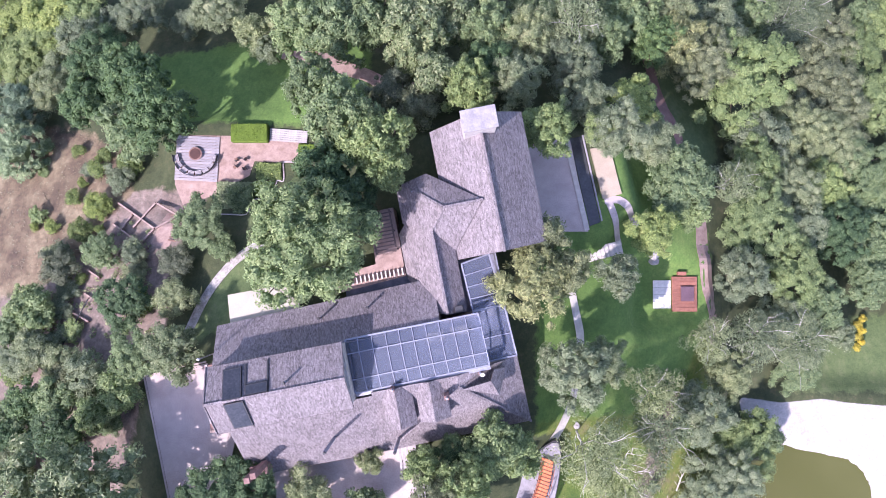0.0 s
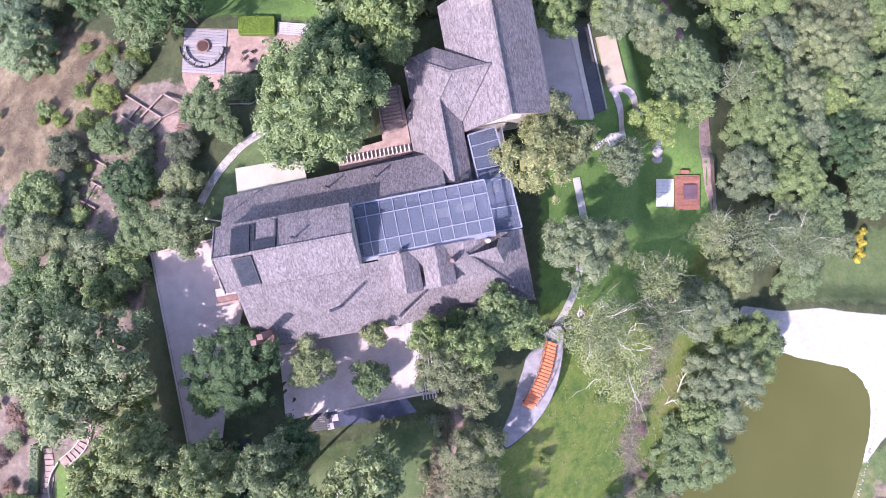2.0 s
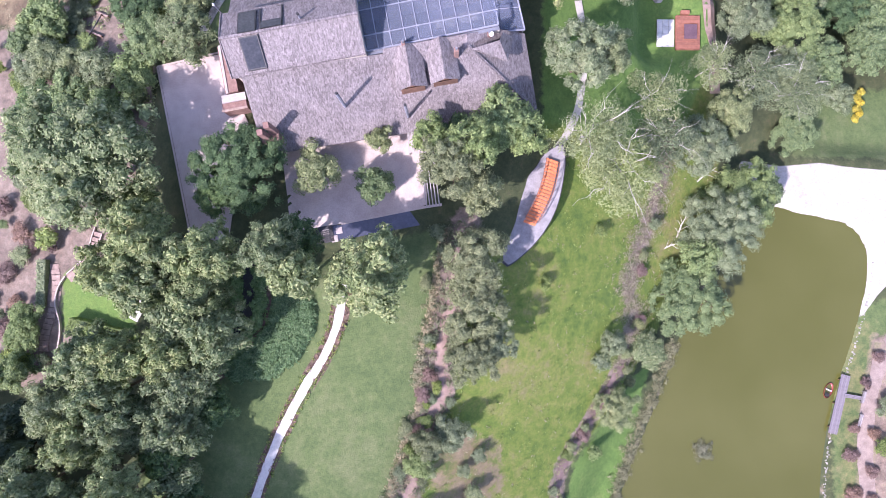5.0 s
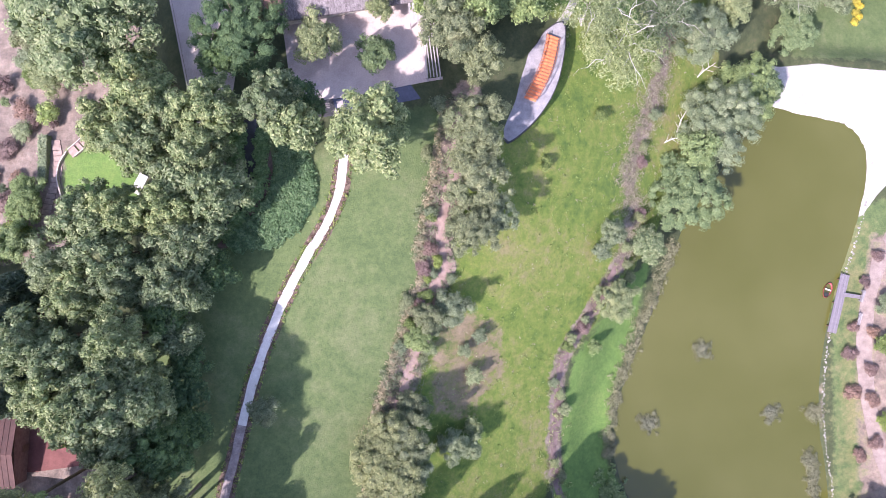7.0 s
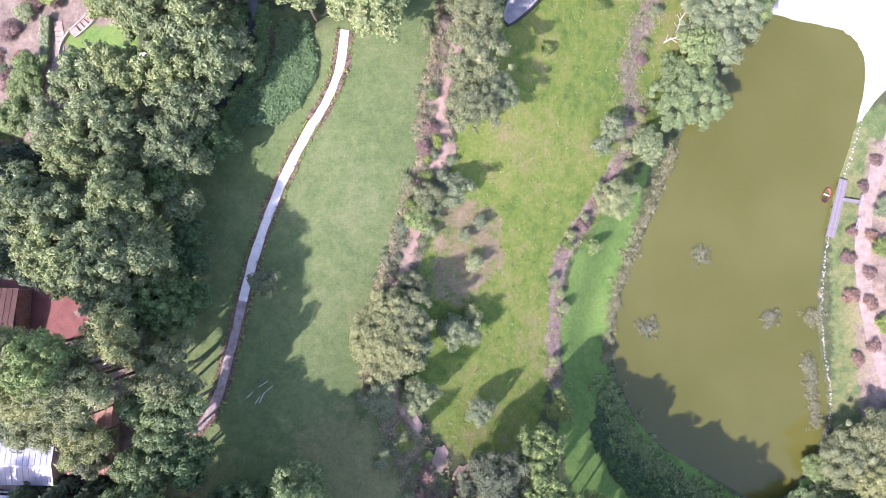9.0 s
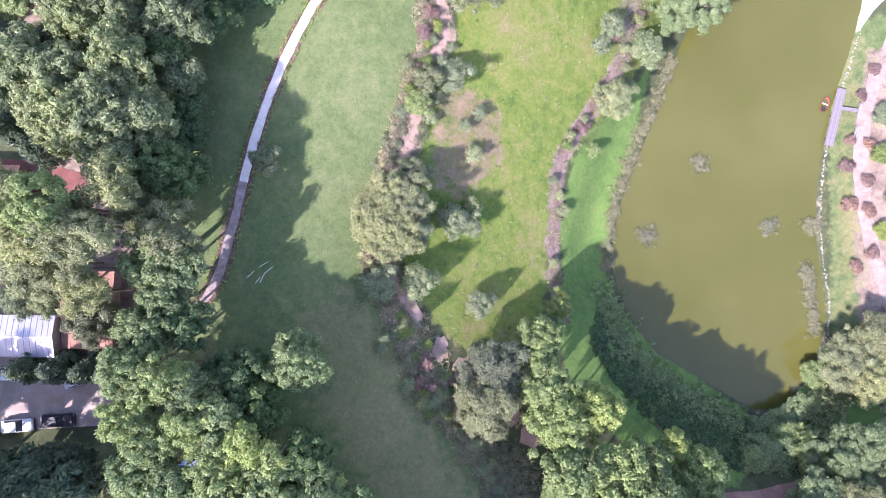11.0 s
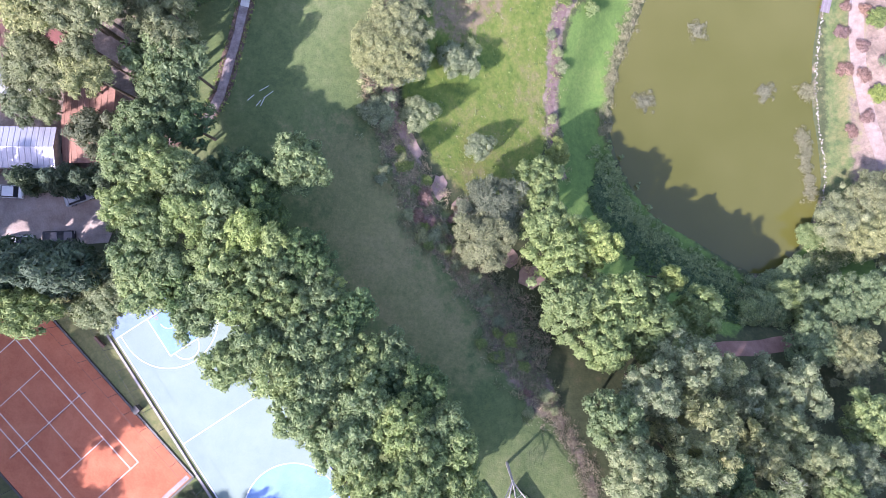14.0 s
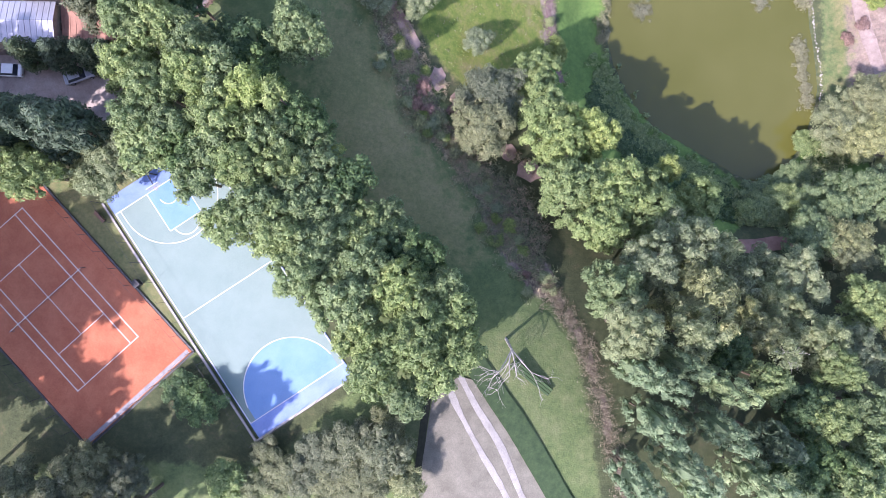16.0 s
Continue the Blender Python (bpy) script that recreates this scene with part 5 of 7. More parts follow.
pergola3 = thing("pergola", "long slatted pergola along the courtyard's east side", "pergola", Matrix.Translation((-4.2, -32.2, 25.4)) @ Matrix.Rotation(radians(8), 4, "Z"))
for i in range(5):
    part("slat", box((0.16, 7.6, 0.14), (-0.9 + i * 0.45, 0, 2.5)), WHITE_STONE, pergola3)
for _x in (-0.9, 0.9):
    for _y in (-3.5, 0, 3.5):
        part("post", box((0.16, 0.16, 2.6), (_x, _y, 1.2)), WHITE_STONE, pergola3)
for _x, _y in ((-17.3, -39.3), (-17.9, -40.5), (-19.2, -39.6)):
    st = thing("stepping_stone", "square pale stepping stone in the dark pool", "stepping stone", Matrix.Translation((_x, _y, 25.3)) @ Matrix.Rotation(radians(11), 4, "Z"), "stones in the pool")
    part("top", box((0.95, 0.95, 0.3), (0, 0, 0.1), bevel=0.03), PAVING, st)
    part("pier", box((0.5, 0.5, 0.5), (0, 0, -0.25)), GREY_STONE, st)
boarded("pool_deck", "dark boarded deck at the end of the pool", "deck", (-19.4, -39.9), radians(11), 2.6, 2.4, 8, METAL_DARK, 0.12, 25.4)
# red brick entrance wing on the west court
entry = thing("entrance_wall", "low red brick entrance wall with pale copings", "wall", Matrix.Rotation(radians(11), 4, "Z"))
part("wall", box((1.8, 6.6, 3.2), (-35.1, -10.7, 27.9)), BRICK_RED, entry)
part("wall", box((3.4, 1.1, 2.8), (-35.1, -15.9, 27.9)), BRICK_RED, entry)
part("coping", box((0.35, 6.8, 0.14), (-35.7, -10.7, 29.55), bevel=0.02), PAVING, entry)
part("coping", box((3.6, 0.35, 0.14), (-35.1, -16.35, 29.36), bevel=0.02), PINK_TIMBER, entry)
part("canopy", box((3.4, 1.1, 0.2), (-35.0, -14.75, 29.3), bevel=0.03), PAVING, entry)
part("post", box((0.2, 0.2, 2.9), (-36.5, -14.5, 27.8)), WOOD_BROWN, entry)
part("door", box((0.1, 1.2, 2.1), (-35.9, -13.2, 27.4)), WOOD_BROWN, entry)
parapet = thing("parapet", "pale stone parapet round the west court", "wall", None)
for a, b in (((-43.6, -16.1), (-34.8, -14.0)), ((-43.6, -16.1), (-37.8, -43.0))):
    part("wall", bar_into(bmesh.new(), (*a, 26.1), (*b, 26.1), 0.2, 1.1), TERRACE, parapet)
    part("coping", bar_into(bmesh.new(), (*a, 26.69), (*b, 26.69), 0.26, 0.08), TERRACE, parapet)
lamp = thing("lamp_post", "tall pole lamp with a white globe beside the house", "lamp", Matrix.Translation((*uv(-32.8, -5.7), 24.4)))
part("pole", rod_into(bmesh.new(), (0, 0, 0), (0, 0, 13.6), 0.1, 0.08, 8), METAL_GREY, lamp)
_bm = bmesh.new()
bmesh.ops.create_icosphere(_bm, subdivisions=2, radius=0.2, matrix=Matrix.Translation((0, 0, 13.8)))
part("globe", _bm, METAL_WHITE, lamp, smooth=True)
dish = thing("satellite_dish", "white satellite dish on the roof edge", "satellite dish", Matrix.Translation((*uv(1.0, -14.6), 35.2)))
_bm = bmesh.new()
bmesh.ops.create_cone(_bm, cap_ends=True, segments=16, radius1=0.1, radius2=0.33, depth=0.18, matrix=Matrix.Rotation(0.6, 4, "X"))
part("reflector", _bm, METAL_WHITE, dish)
part("mast", rod_into(bmesh.new(), (0, 0, -1.2), (0, 0, 0), 0.05, 0.05, 6), METAL_GREY, dish)

# ---- east garden ----
pav = thing("garden_pavilion", "red timber pavilion deck with a purple glass roof light", "pavilion", Matrix.Translation((0, 0, 12.0)))
part("floor", box((4.0, 5.7, 0.5), (37.9, -5.15, 0.1), bevel=0.03), DECK_RED, pav)
for i in range(9):
    part("board", box((3.9, 0.5, 0.06), (37.9, -7.6 + i * 0.6, 0.4)), DECK_RED, pav)
part("roof_light", box((2.1, 2.4, 0.14), (38.2, -5.1, 0.62)), plain("purple_glass", (0.09, 0.05, 0.065), (0.15, 0.09, 0.11), 0.45, 0.6, 6, 0.05), pav)
part("bench", box((1.4, 0.6, 0.5), (37.4, -1.8, 0.3)), DECK_RED, pav)
slabs = thing("paved_square", "square of pale stone slabs beside the pavilion", "paving", Matrix.Translation((34.25, -5.2, 12.0)))
_me = shared_block("slab", (0.94, 1.12, 0.2), plain("white_paving_stone", (0.56, 0.54, 0.52), (0.72, 0.7, 0.67), 0.8, 1.2, 10, 0.2))
for i in range(3):
    for j in range(4):
        hang("slab", _me, slabs, m=Matrix.Translation((-0.97 + i * 0.97, -1.73 + j * 1.15, 0.08)))


def boulder(x, y, s, label, material, sink=0.2):
    rng = np.random.RandomState(int(abs(x * 13 + y * 17)) + 1)
    v, f = ico(2)
    v = v * (1 + 0.16 * rng.randn(len(v), 1)) * np.array([1, 0.8 + 0.3 * rng.rand(), 0.6]) * s
    ob = new("boulder", mesh_of("boulder", v, f, material))
    ob.matrix_basis = Matrix.Translation((x, y, gz(x, y) + s * (0.35 - sink)))
    return tagged(ob, label, "boulder", "garden boulders")


for _x, _y, _s in ((32.4, 1.4, 0.9), (32.7, 0.3, 0.8), (32.2, 2.6, 0.6), (28.4, 6.3, 0.7), (24.6, 10.9, 0.35), (31.8, 2.0, 0.6), (18.6, -24.5, 0.5)):
    boulder(_x, _y, _s, "pale weathered boulder lying in the grass", WHITE_STONE)
# leaf-shaped stone platform with an orange footbridge
PLAT = spline([(12.6, -27.6), (15.2, -26.2), (15.6, -29.6), (14.4, -35.6), (11.6, -40.4), (7.4, -44.0), (6.6, -41.8), (7.3, -37.3), (9.0, -32.6), (11.6, -29.2)], True, 0.8)
structure("stone_platform", "leaf-shaped pale stone platform on the slope", "platform", slab([(x, y, 23.0) for x, y in PLAT], 3.2), GREY_STONE)
structure("platform_kerb", "dark kerb along the stone platform", "kerb", slab([(x, y, 22.9) for x, y in (PLAT - PLAT.mean(0)) * 1.035 + PLAT.mean(0)], 3.0), METAL_DARK)
_a, _b = Vector((13.8, -28.4)), Vector((10.3, -38.2))
_d = _b - _a
bridge = thing("footbridge", "bright orange timber footbridge over the stone platform", "bridge", Matrix.Translation((*_a, 23.5)) @ Matrix.Rotation(math.atan2(_d.y, _d.x), 4, "Z"))
_me = shared_block("plank", (0.42, 1.8, 0.09), DECK_ORANGE, 0.015)
for i in range(20):
    k = 0.9 * math.sin(math.pi * i / 19)
    hang("plank", _me, bridge, m=Matrix.Translation((0.26 + i * 0.51, 0.55 * math.sin(math.pi * i / 19), 0.06 + 0.25 * k)))
for s in (-1.02, 1.02):
    for i in range(0, 20, 3):
        k = math.sin(math.pi * i / 19)
        part("baluster", box((0.1, 0.1, 0.9), (0.26 + i * 0.51, s + 0.55 * k, 0.45 + 0.22 * k)), WOOD_BROWN, bridge)
    for i in range(0, 18, 3):
        k0, k1 = math.sin(math.pi * i / 19), math.sin(math.pi * (i + 3) / 19)
        part("handrail", bar_into(bmesh.new(), (0.26 + i * 0.51, s + 0.55 * k0, 0.92 + 0.22 * k0), (0.26 + (i + 3) * 0.51, s + 0.55 * k1, 0.92 + 0.22 * k1), 0.1, 0.08), DECK_RED, bridge)

# ---- west slope: log terraces, steps, rails ----
for _a, _b in (((-53.8, 9.6), (-46.5, 5.3)), ((-54.2, 6.2), (-47.3, 2.2)), ((-55.6, 2.7), (-50.0, -0.2)), ((-47.1, 9.5), (-43.2, 7.4)), ((-47.1, 9.5), (-50.4, 5.5)), ((-43.2, 7.4), (-46.5, 5.3)), ((-46.6, 5.3), (-48.3, 3.4)),
               ((-50.9, 7.6), (-52.6, 5.2)), ((-51.4, 3.4), (-53.3, -0.4)), ((-57.6, -1.1), (-55.1, -2.4)), ((-57.5, -4.8), (-55.3, -5.8)), ((-60.2, -7.3), (-56, -9.1)), ((-62.6, -10), (-58.7, -11.3))):
    lo = thing("terrace_log", "squared brown timber retaining a planting terrace", "timber", None, "terrace logs")
    za, zb = gz(*_a), gz(*_b)
    part("log", bar_into(bmesh.new(), (*_a, za + 0.35), (*_b, zb + 0.35), 0.26, 0.34), PINK_TIMBER, lo)
    for p, z in ((_a, za), (_b, zb)):
        part("stake", box((0.16, 0.16, 0.9), (*p, z + 0.1)), WOOD_BROWN, lo)
rail = thing("handrail", "low dark timber rail down the terraced slope", "railing", None)
_pts = [(-56.4, -5.5), (-59.4, -11.7), (-61.9, -16.4), (-65, -22.9), (-67.1, -27.7)]
for a, b in zip(_pts, _pts[1:]):
    part("rail", bar_into(bmesh.new(), (*a, gz(*a) + 0.7), (*b, gz(*b) + 0.7), 0.12, 0.12), METAL_DARK, rail)
for p in _pts:
    part("post", box((0.14, 0.14, 1.1), (*p, gz(*p) + 0.3)), WOOD_BROWN, rail)
curve_steps = thing("log_steps", "curved flight of log steps up the bank", "steps", None)
for i in range(10):
    a = i / 9
    x, y = -44.0 + 1.1 * math.sin(math.pi * a * 0.8), 7.6 - 4.2 * a
    part("step", box((1.3, 0.22, 0.2), (x, y, gz(x, y) + 0.1), turn=0.3 - 0.5 * a), WOOD_BROWN, curve_steps)
west_steps = thing("garden_steps", "winding flight of pale brick garden steps", "steps", None)
for i in range(16):
    a = i / 15
    x, y = -59.6 + 0.7 * math.sin(a * 5), -45 - 12 * a
    part("step", box((1.3, 0.72, 0.3), (x, y, gz(x, y) + 0.02 * (i % 2)), turn=0.15 * math.sin(a * 6)), PINK_TIMBER, west_steps)
upper_steps = thing("garden_steps", "short curved flight of pale brick steps between low kerbs", "steps", None)
_q = spline([(-56.9, -46.6), (-55.2, -45.1), (-54.2, -43.9), (-53.6, -42.4), (-53.3, -41), (-52.9, -39.6)], False, 0.62)
for _p, _n in zip(_q, _q[1:]):
    part("step", box((0.6, 1.3, 0.3), (*_p, gz(*_p) + 0.05), turn=math.atan2(*(_n - _p)[::-1])), PINK_TIMBER, upper_steps)
for _s in (-0.8, 0.8):
    structure("step_kerb", "low cream kerb beside the upper steps", "kerb", ribbon([(x + _s * 0.75, y - _s * 0.6) for x, y in ((-56.9, -46.6), (-55.2, -45.1), (-54.2, -43.9), (-53.6, -42.4), (-53.3, -41), (-52.9, -39.6))], 0.18, 0.4, 0.7, 0.5), TERRACE)
structure("step_wall", "curved low cream wall beside the garden steps", "wall", ribbon([(-57.6, -46.4), (-58.6, -48.2), (-58.8, -50.4), (-58.0, -52.9), (-57.8, -55), (-58.2, -58)], 0.2, 0.5, 0.9, 0.5), TERRACE)
hedge(-55.9, -55.5, -47.1, -53.1, 1.5, "long clipped box hedge across the small lawn", "s", None, radians(-12))
slabw = thing("stone_slab", "pale stone slab at the lawn's edge", "paving", Matrix.Translation((-46.1, -51.2, gz(-46.1, -51.2) + 0.1)) @ Matrix.Rotation(1.1, 4, "Z"))
part("top", box((3.0, 1.4, 0.3), (0, 0, 0), bevel=0.04), PATH_PALE, slabw)
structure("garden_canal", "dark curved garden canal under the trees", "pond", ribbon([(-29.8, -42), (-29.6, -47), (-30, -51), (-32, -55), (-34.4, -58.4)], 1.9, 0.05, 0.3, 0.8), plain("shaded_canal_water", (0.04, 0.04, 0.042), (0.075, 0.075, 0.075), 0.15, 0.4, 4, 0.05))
structure("reed_bed", "dark soil bed planted with reeds", "bed", ribbon([(-27.3, -46.5), (-27, -50), (-28.6, -54), (-32, -58.6), (-34, -60.4)], 1.2, 0.05, 0.3, 0.8), bpy.data.materials["dark_mulch"])

# ---- sports courts ----
T1 = radians(43.1)
tennis = thing("tennis_court", "red clay tennis court with white lines", "tennis court", Matrix.Translation((-54.4, -144.9, 30.15)) @ Matrix.Rotation(T1, 4, "Z"))
part("surface", box((18.8, 36.6, 0.3), (0.1, 0, -0.05)), CLAY, tennis)


def line(parent, a, b, wide=0.1, z=0.108):
    part("line", bar_into(bmesh.new(), (*a, z), (*b, z), wide, 0.02), LINE_WHITE, parent)


for x in (-5.485, -4.115, 4.115, 5.485):
    line(tennis, (x, -11.885), (x, 11.885))
for y in (-11.885, 11.885):
    line(tennis, (-5.535, y), (5.535, y), 0.09, 0.112)
for y in (-6.4, 6.4):
    line(tennis, (-4.065, y), (4.065, y), 0.075, 0.112)
line(tennis, (0, -6.35), (0, 6.35), 0.075, 0.116)
net = thing("tennis_net", "low tennis net on two posts across the clay", "tennis net", tennis.matrix_basis.copy())
for x in (-6.4, 6.4):
    part("post", rod_into(bmesh.new(), (x, 0, 0.1), (x, 0, 1.2), 0.05, 0.05, 8), METAL_DARK, net)
part("tape", bar_into(bmesh.new(), (-6.4, 0, 1.08), (6.4, 0, 1.08), 0.06, 0.08), LINE_WHITE, net)
for k in range(4):
    part("cord", bar_into(bmesh.new(), (-6.4, 0, 0.2 + k * 0.22), (6.4, 0, 0.2 + k * 0.22), 0.008, 0.008), METAL_DARK, net)
for k in range(17):
    part("cord", bar_into(bmesh.new(), (-6.4 + k * 0.8, 0, 0.12), (-6.4 + k * 0.8, 0, 1.05), 0.008, 0.008), METAL_DARK, net)


def court_fence(m, pts, high, label, gap=3.0, kerb=None):
    fence = thing("court_fence", label, "fence", m)
    for a, b in zip(pts, pts[1:]):
        a, b = Vector((*a, 0)), Vector((*b, 0))
        n = max(1, round((b - a).length / gap))
        for i in range(n + 1):
            p = a.lerp(b, i / n)
            part("post", rod_into(bmesh.new(), p, p + Vector((0, 0, high)), 0.03, 0.025, 6), METAL_DARK, fence)
        for z in (high,):
            part("rail", bar_into(bmesh.new(), a + Vector((0, 0, z)), b + Vector((0, 0, z)), 0.018, 0.018), METAL_DARK, fence)
        if kerb:
            part("kerb", bar_into(bmesh.new(), a + Vector((0, 0, 0.0)), b + Vector((0, 0, 0.0)), 0.28, 0.28), kerb, fence)
    return fence


court_fence(tennis.matrix_basis.copy(), [(9.7, 18.4), (9.7, -18.5), (-9.5, -18.5), (-9.5, 18.4)], 2.8, "tall wire court fence on grey posts", 3.0, METAL_DARK)
for p, q in (((9.2, -18.9), (-9.4, -18.9)),):
    part("gravel_strip", bar_into(bmesh.new(), (p[0], -17.9, 0.11), (q[0], -17.9, 0.11), 0.6, 0.02), GREY_STONE, tennis)
T2 = math.atan2(0.559, 0.829)
bas = thing("basketball_court", "pale green and blue basketball court with white lines", "basketball court", Matrix.Translation((-45.7, -133.2, 30.15)) @ Matrix.Rotation(T2, 4, "Z"))
part("border", box((15.3, 38.8, 0.24), (7.5, -17.0, -0.04)), COURT_EDGE, bas)
part("field", box((15.0, 34.0, 0.04), (7.5, -17.0, 0.092)), COURT_PALE, bas)
part("key", box((5.0, 6.0, 0.03), (7.5, -3.0, 0.108)), COURT_BLUE, bas)


def arc_points(cx, cy, r, a0, a1, n=28):
    return [(cx + r * math.cos(radians(a0 + (a1 - a0) * i / n)), cy + r * math.sin(radians(a0 + (a1 - a0) * i / n))) for i in range(n + 1)]


def arc(parent, cx, cy, r, a0, a1, wide=0.12, z=0.13, material=None):
    bm = bmesh.new()
    inner, outer = arc_points(cx, cy, r - wide / 2, a0, a1), arc_points(cx, cy, r + wide / 2, a0, a1)
    vi, vo = [bm.verts.new((*p, z)) for p in inner], [bm.verts.new((*p, z)) for p in outer]
    li, lo_ = [bm.verts.new((*p, z - 0.02)) for p in inner], [bm.verts.new((*p, z - 0.02)) for p in outer]
    for i in range(len(vi) - 1):
        bm.faces.new((vi[i], vo[i], vo[i + 1], vi[i + 1]))
        bm.faces.new((vo[i], lo_[i], lo_[i + 1], vo[i + 1]))
        bm.faces.new((vi[i + 1], li[i + 1], li[i], vi[i]))
    part("line", bm, material or LINE_WHITE, parent)


part("three_point_area", slab([(*p, 0.122) for p in arc_points(7.5, -33.0, 6.75, 171.5, 8.5)] + [(14.18, -34, 0.122), (0.82, -34, 0.122)], 0.03), COURT_BLUE, bas)
for a, b in (((0, 0), (15, 0)), ((0, -34), (15, -34)), ((5, 0), (5, -6)), ((10, 0), (10, -6)), ((5, -6), (10, -6)), ((0, 0), (0, -34)), ((15, 0), (15, -34)), ((0.75, 0), (0.75, -2)), ((14.25, 0), (14.25, -2))):
    line(bas, a, b, 0.1, 0.128 + 0.002 * (a[0] == b[0]))
part("line", bar_into(bmesh.new(), (0, -17, 0.128), (15, -17, 0.128), 0.1, 0.02), LINE_WHITE, bas)
arc(bas, 7.5, -1.6, 6.75, 187, 353)
arc(bas, 7.5, -6.0, 1.8, 180, 360)
arc(bas, 7.5, -1.6, 1.3, 180, 360)
arc(bas, 7.5, -33.0, 6.75, 8.5, 171.5, z=0.14)
for _y, _s in ((0.0, -1),):
    hoop = thing("basketball_hoop", "basketball hoop with white backboard on a leaning dark pole", "basketball hoop", bas.matrix_basis @ Matrix.Translation((7.5, _y - _s * 1.0, 0.1)) @ Matrix.Rotation(0 if _s < 0 else math.pi, 4, "Z"), "court hoops")
    part("pole", rod_into(bmesh.new(), (0, 0.6, -0.1), (0, 0.4, 3.0), 0.12, 0.1, 8), METAL_DARK, hoop)
    part("arm", bar_into(bmesh.new(), (0, 0.45, 2.9), (0, -1.75, 3.3), 0.12, 0.12), METAL_DARK, hoop)
    part("backboard", box((1.8, 0.06, 1.05), (0, -1.8, 3.45)), METAL_WHITE, hoop)
    bm = bmesh.new()
    for i in range(12):
        a0, a1 = i * math.pi / 6, (i + 1) * math.pi / 6
        rod_into(bm, (0.23 * math.cos(a0), -2.1 + 0.23 * math.sin(a0), 3.05), (0.23 * math.cos(a1), -2.1 + 0.23 * math.sin(a1), 3.05), 0.02, 0.02, 4)
    part("ring", bm, DECK_ORANGE, hoop)
court_fence(bas.matrix_basis.copy(), [(-0.75, 2.3), (-0.75, -36.4), (15.7, -36.4)], 3.0, "wire fence on angled grey posts beside the court", 3.2, WHITE_STONE)
seat = thing("court_bench", "dark slatted bench between the courts", "bench", Matrix.Translation((-47.8, -133.6, 30.1)) @ Matrix.Rotation(radians(-45), 4, "Z"))
part("seat", box((1.8, 0.5, 0.08), (0, 0, 0.45)), WOOD_BROWN, seat)
part("backrest", box((1.8, 0.08, 0.5), (0, 0.28, 0.75)), WOOD_BROWN, seat)
for s in (-0.7, 0.7):
    part("leg", box((0.1, 0.5, 0.45), (s, 0, 0.22)), METAL_DARK, seat)
hut = thing("court_box", "small dark equipment box at the fence", "box", tennis.matrix_basis @ Matrix.Translation((10.3, -6.5, 0)))
part("body", box((0.8, 0.9, 1.0), (0, 0, 0.4), bevel=0.03), METAL_DARK, hut)
part("lid", box((0.9, 1.0, 0.1), (0, 0, 0.95), bevel=0.02), METAL_DARK, hut)

# ---- service yard: sheds and parked cars ----
structure("yard", "dusty service yard of packed earth", "yard", draped([(-72, -122), (-72, -111), (-52, -110.6), (-46.5, -112), (-48, -120)], 0.06, 1.6), plain("packed_earth", (0.24, 0.19, 0.17), (0.4, 0.34, 0.31), 0.95, 0.5, 6, 0.4))


def shed(name, label, x0, y0, x1, y1, eave, ridge, roof_mat, wall_mat):
    base = gz((x0 + x1) / 2, (y0 + y1) / 2)
    s = thing(name, label, "shed", Matrix.Translation(((x0 + x1) / 2, (y0 + y1) / 2, base)))
    w, d = (x1 - x0) / 2, abs(y1 - y0) / 2
    part("wall", box((2 * w - 0.6, 2 * d - 0.6, eave + 0.6), (0, 0, eave / 2 - 0.3)), wall_mat, s)
    for k in (-1, 1):
        r = part("roof", slab([(-w, 0, ridge), (w, 0, ridge), (w, k * d, eave), (-w, k * d, eave)] if k < 0 else [(-w, 0, ridge), (-w, d, eave), (w, d, eave), (w, 0, ridge)], 0.12), roof_mat, s)
        for i in range(int(2 * w / 0.8)):
            u = -w + 0.4 + i * 0.8
            part("seam", bar_into(bmesh.new(), (u, 0, ridge + 0.03), (u, k * d, eave + 0.03), 0.05, 0.03), roof_mat, r)
    part("door", box((0.1, 1.0, 2.0), (w - 0.28, 0, 1.0)), WOOD_BROWN, s)
    return s


shed("tin_shed", "long shed with a blue-grey corrugated tin roof", -70, -104.6, -53.7, -110.2, 3.6, 4.2, TIN, STONE_WALL)
shed("tin_shed", "small shed with a blue-grey corrugated tin roof", -68, -95.4, -57, -100, 3.2, 3.7, TIN, STONE_WALL)
shed("brick_store", "low store with a pinkish tiled roof under gum trees", -53.6, -98.6, -46.6, -109.2, 2.2, 2.8, PINK_ROOF, BRICK_RED)
shed("red_barn", "barn with a rust-red roof among trees", -74, -84, -60.8, -94, 3.6, 4.6, RUST_ROOF, BRICK_RED)
# Red earth coloured darker for the shade under the trees.
structure("red_yard", "patch of red earth under the trees", "yard", draped([(-66, -82.6), (-61.0, -82.9), (-53.2, -84.8), (-51.9, -91.2), (-60.3, -92.6), (-66, -92.7)][::-1], 0.06, 1.6), plain("red_earth_in_shade", (0.12, 0.045, 0.042), (0.21, 0.085, 0.075), 0.95, 0.6, 8, 0.6))


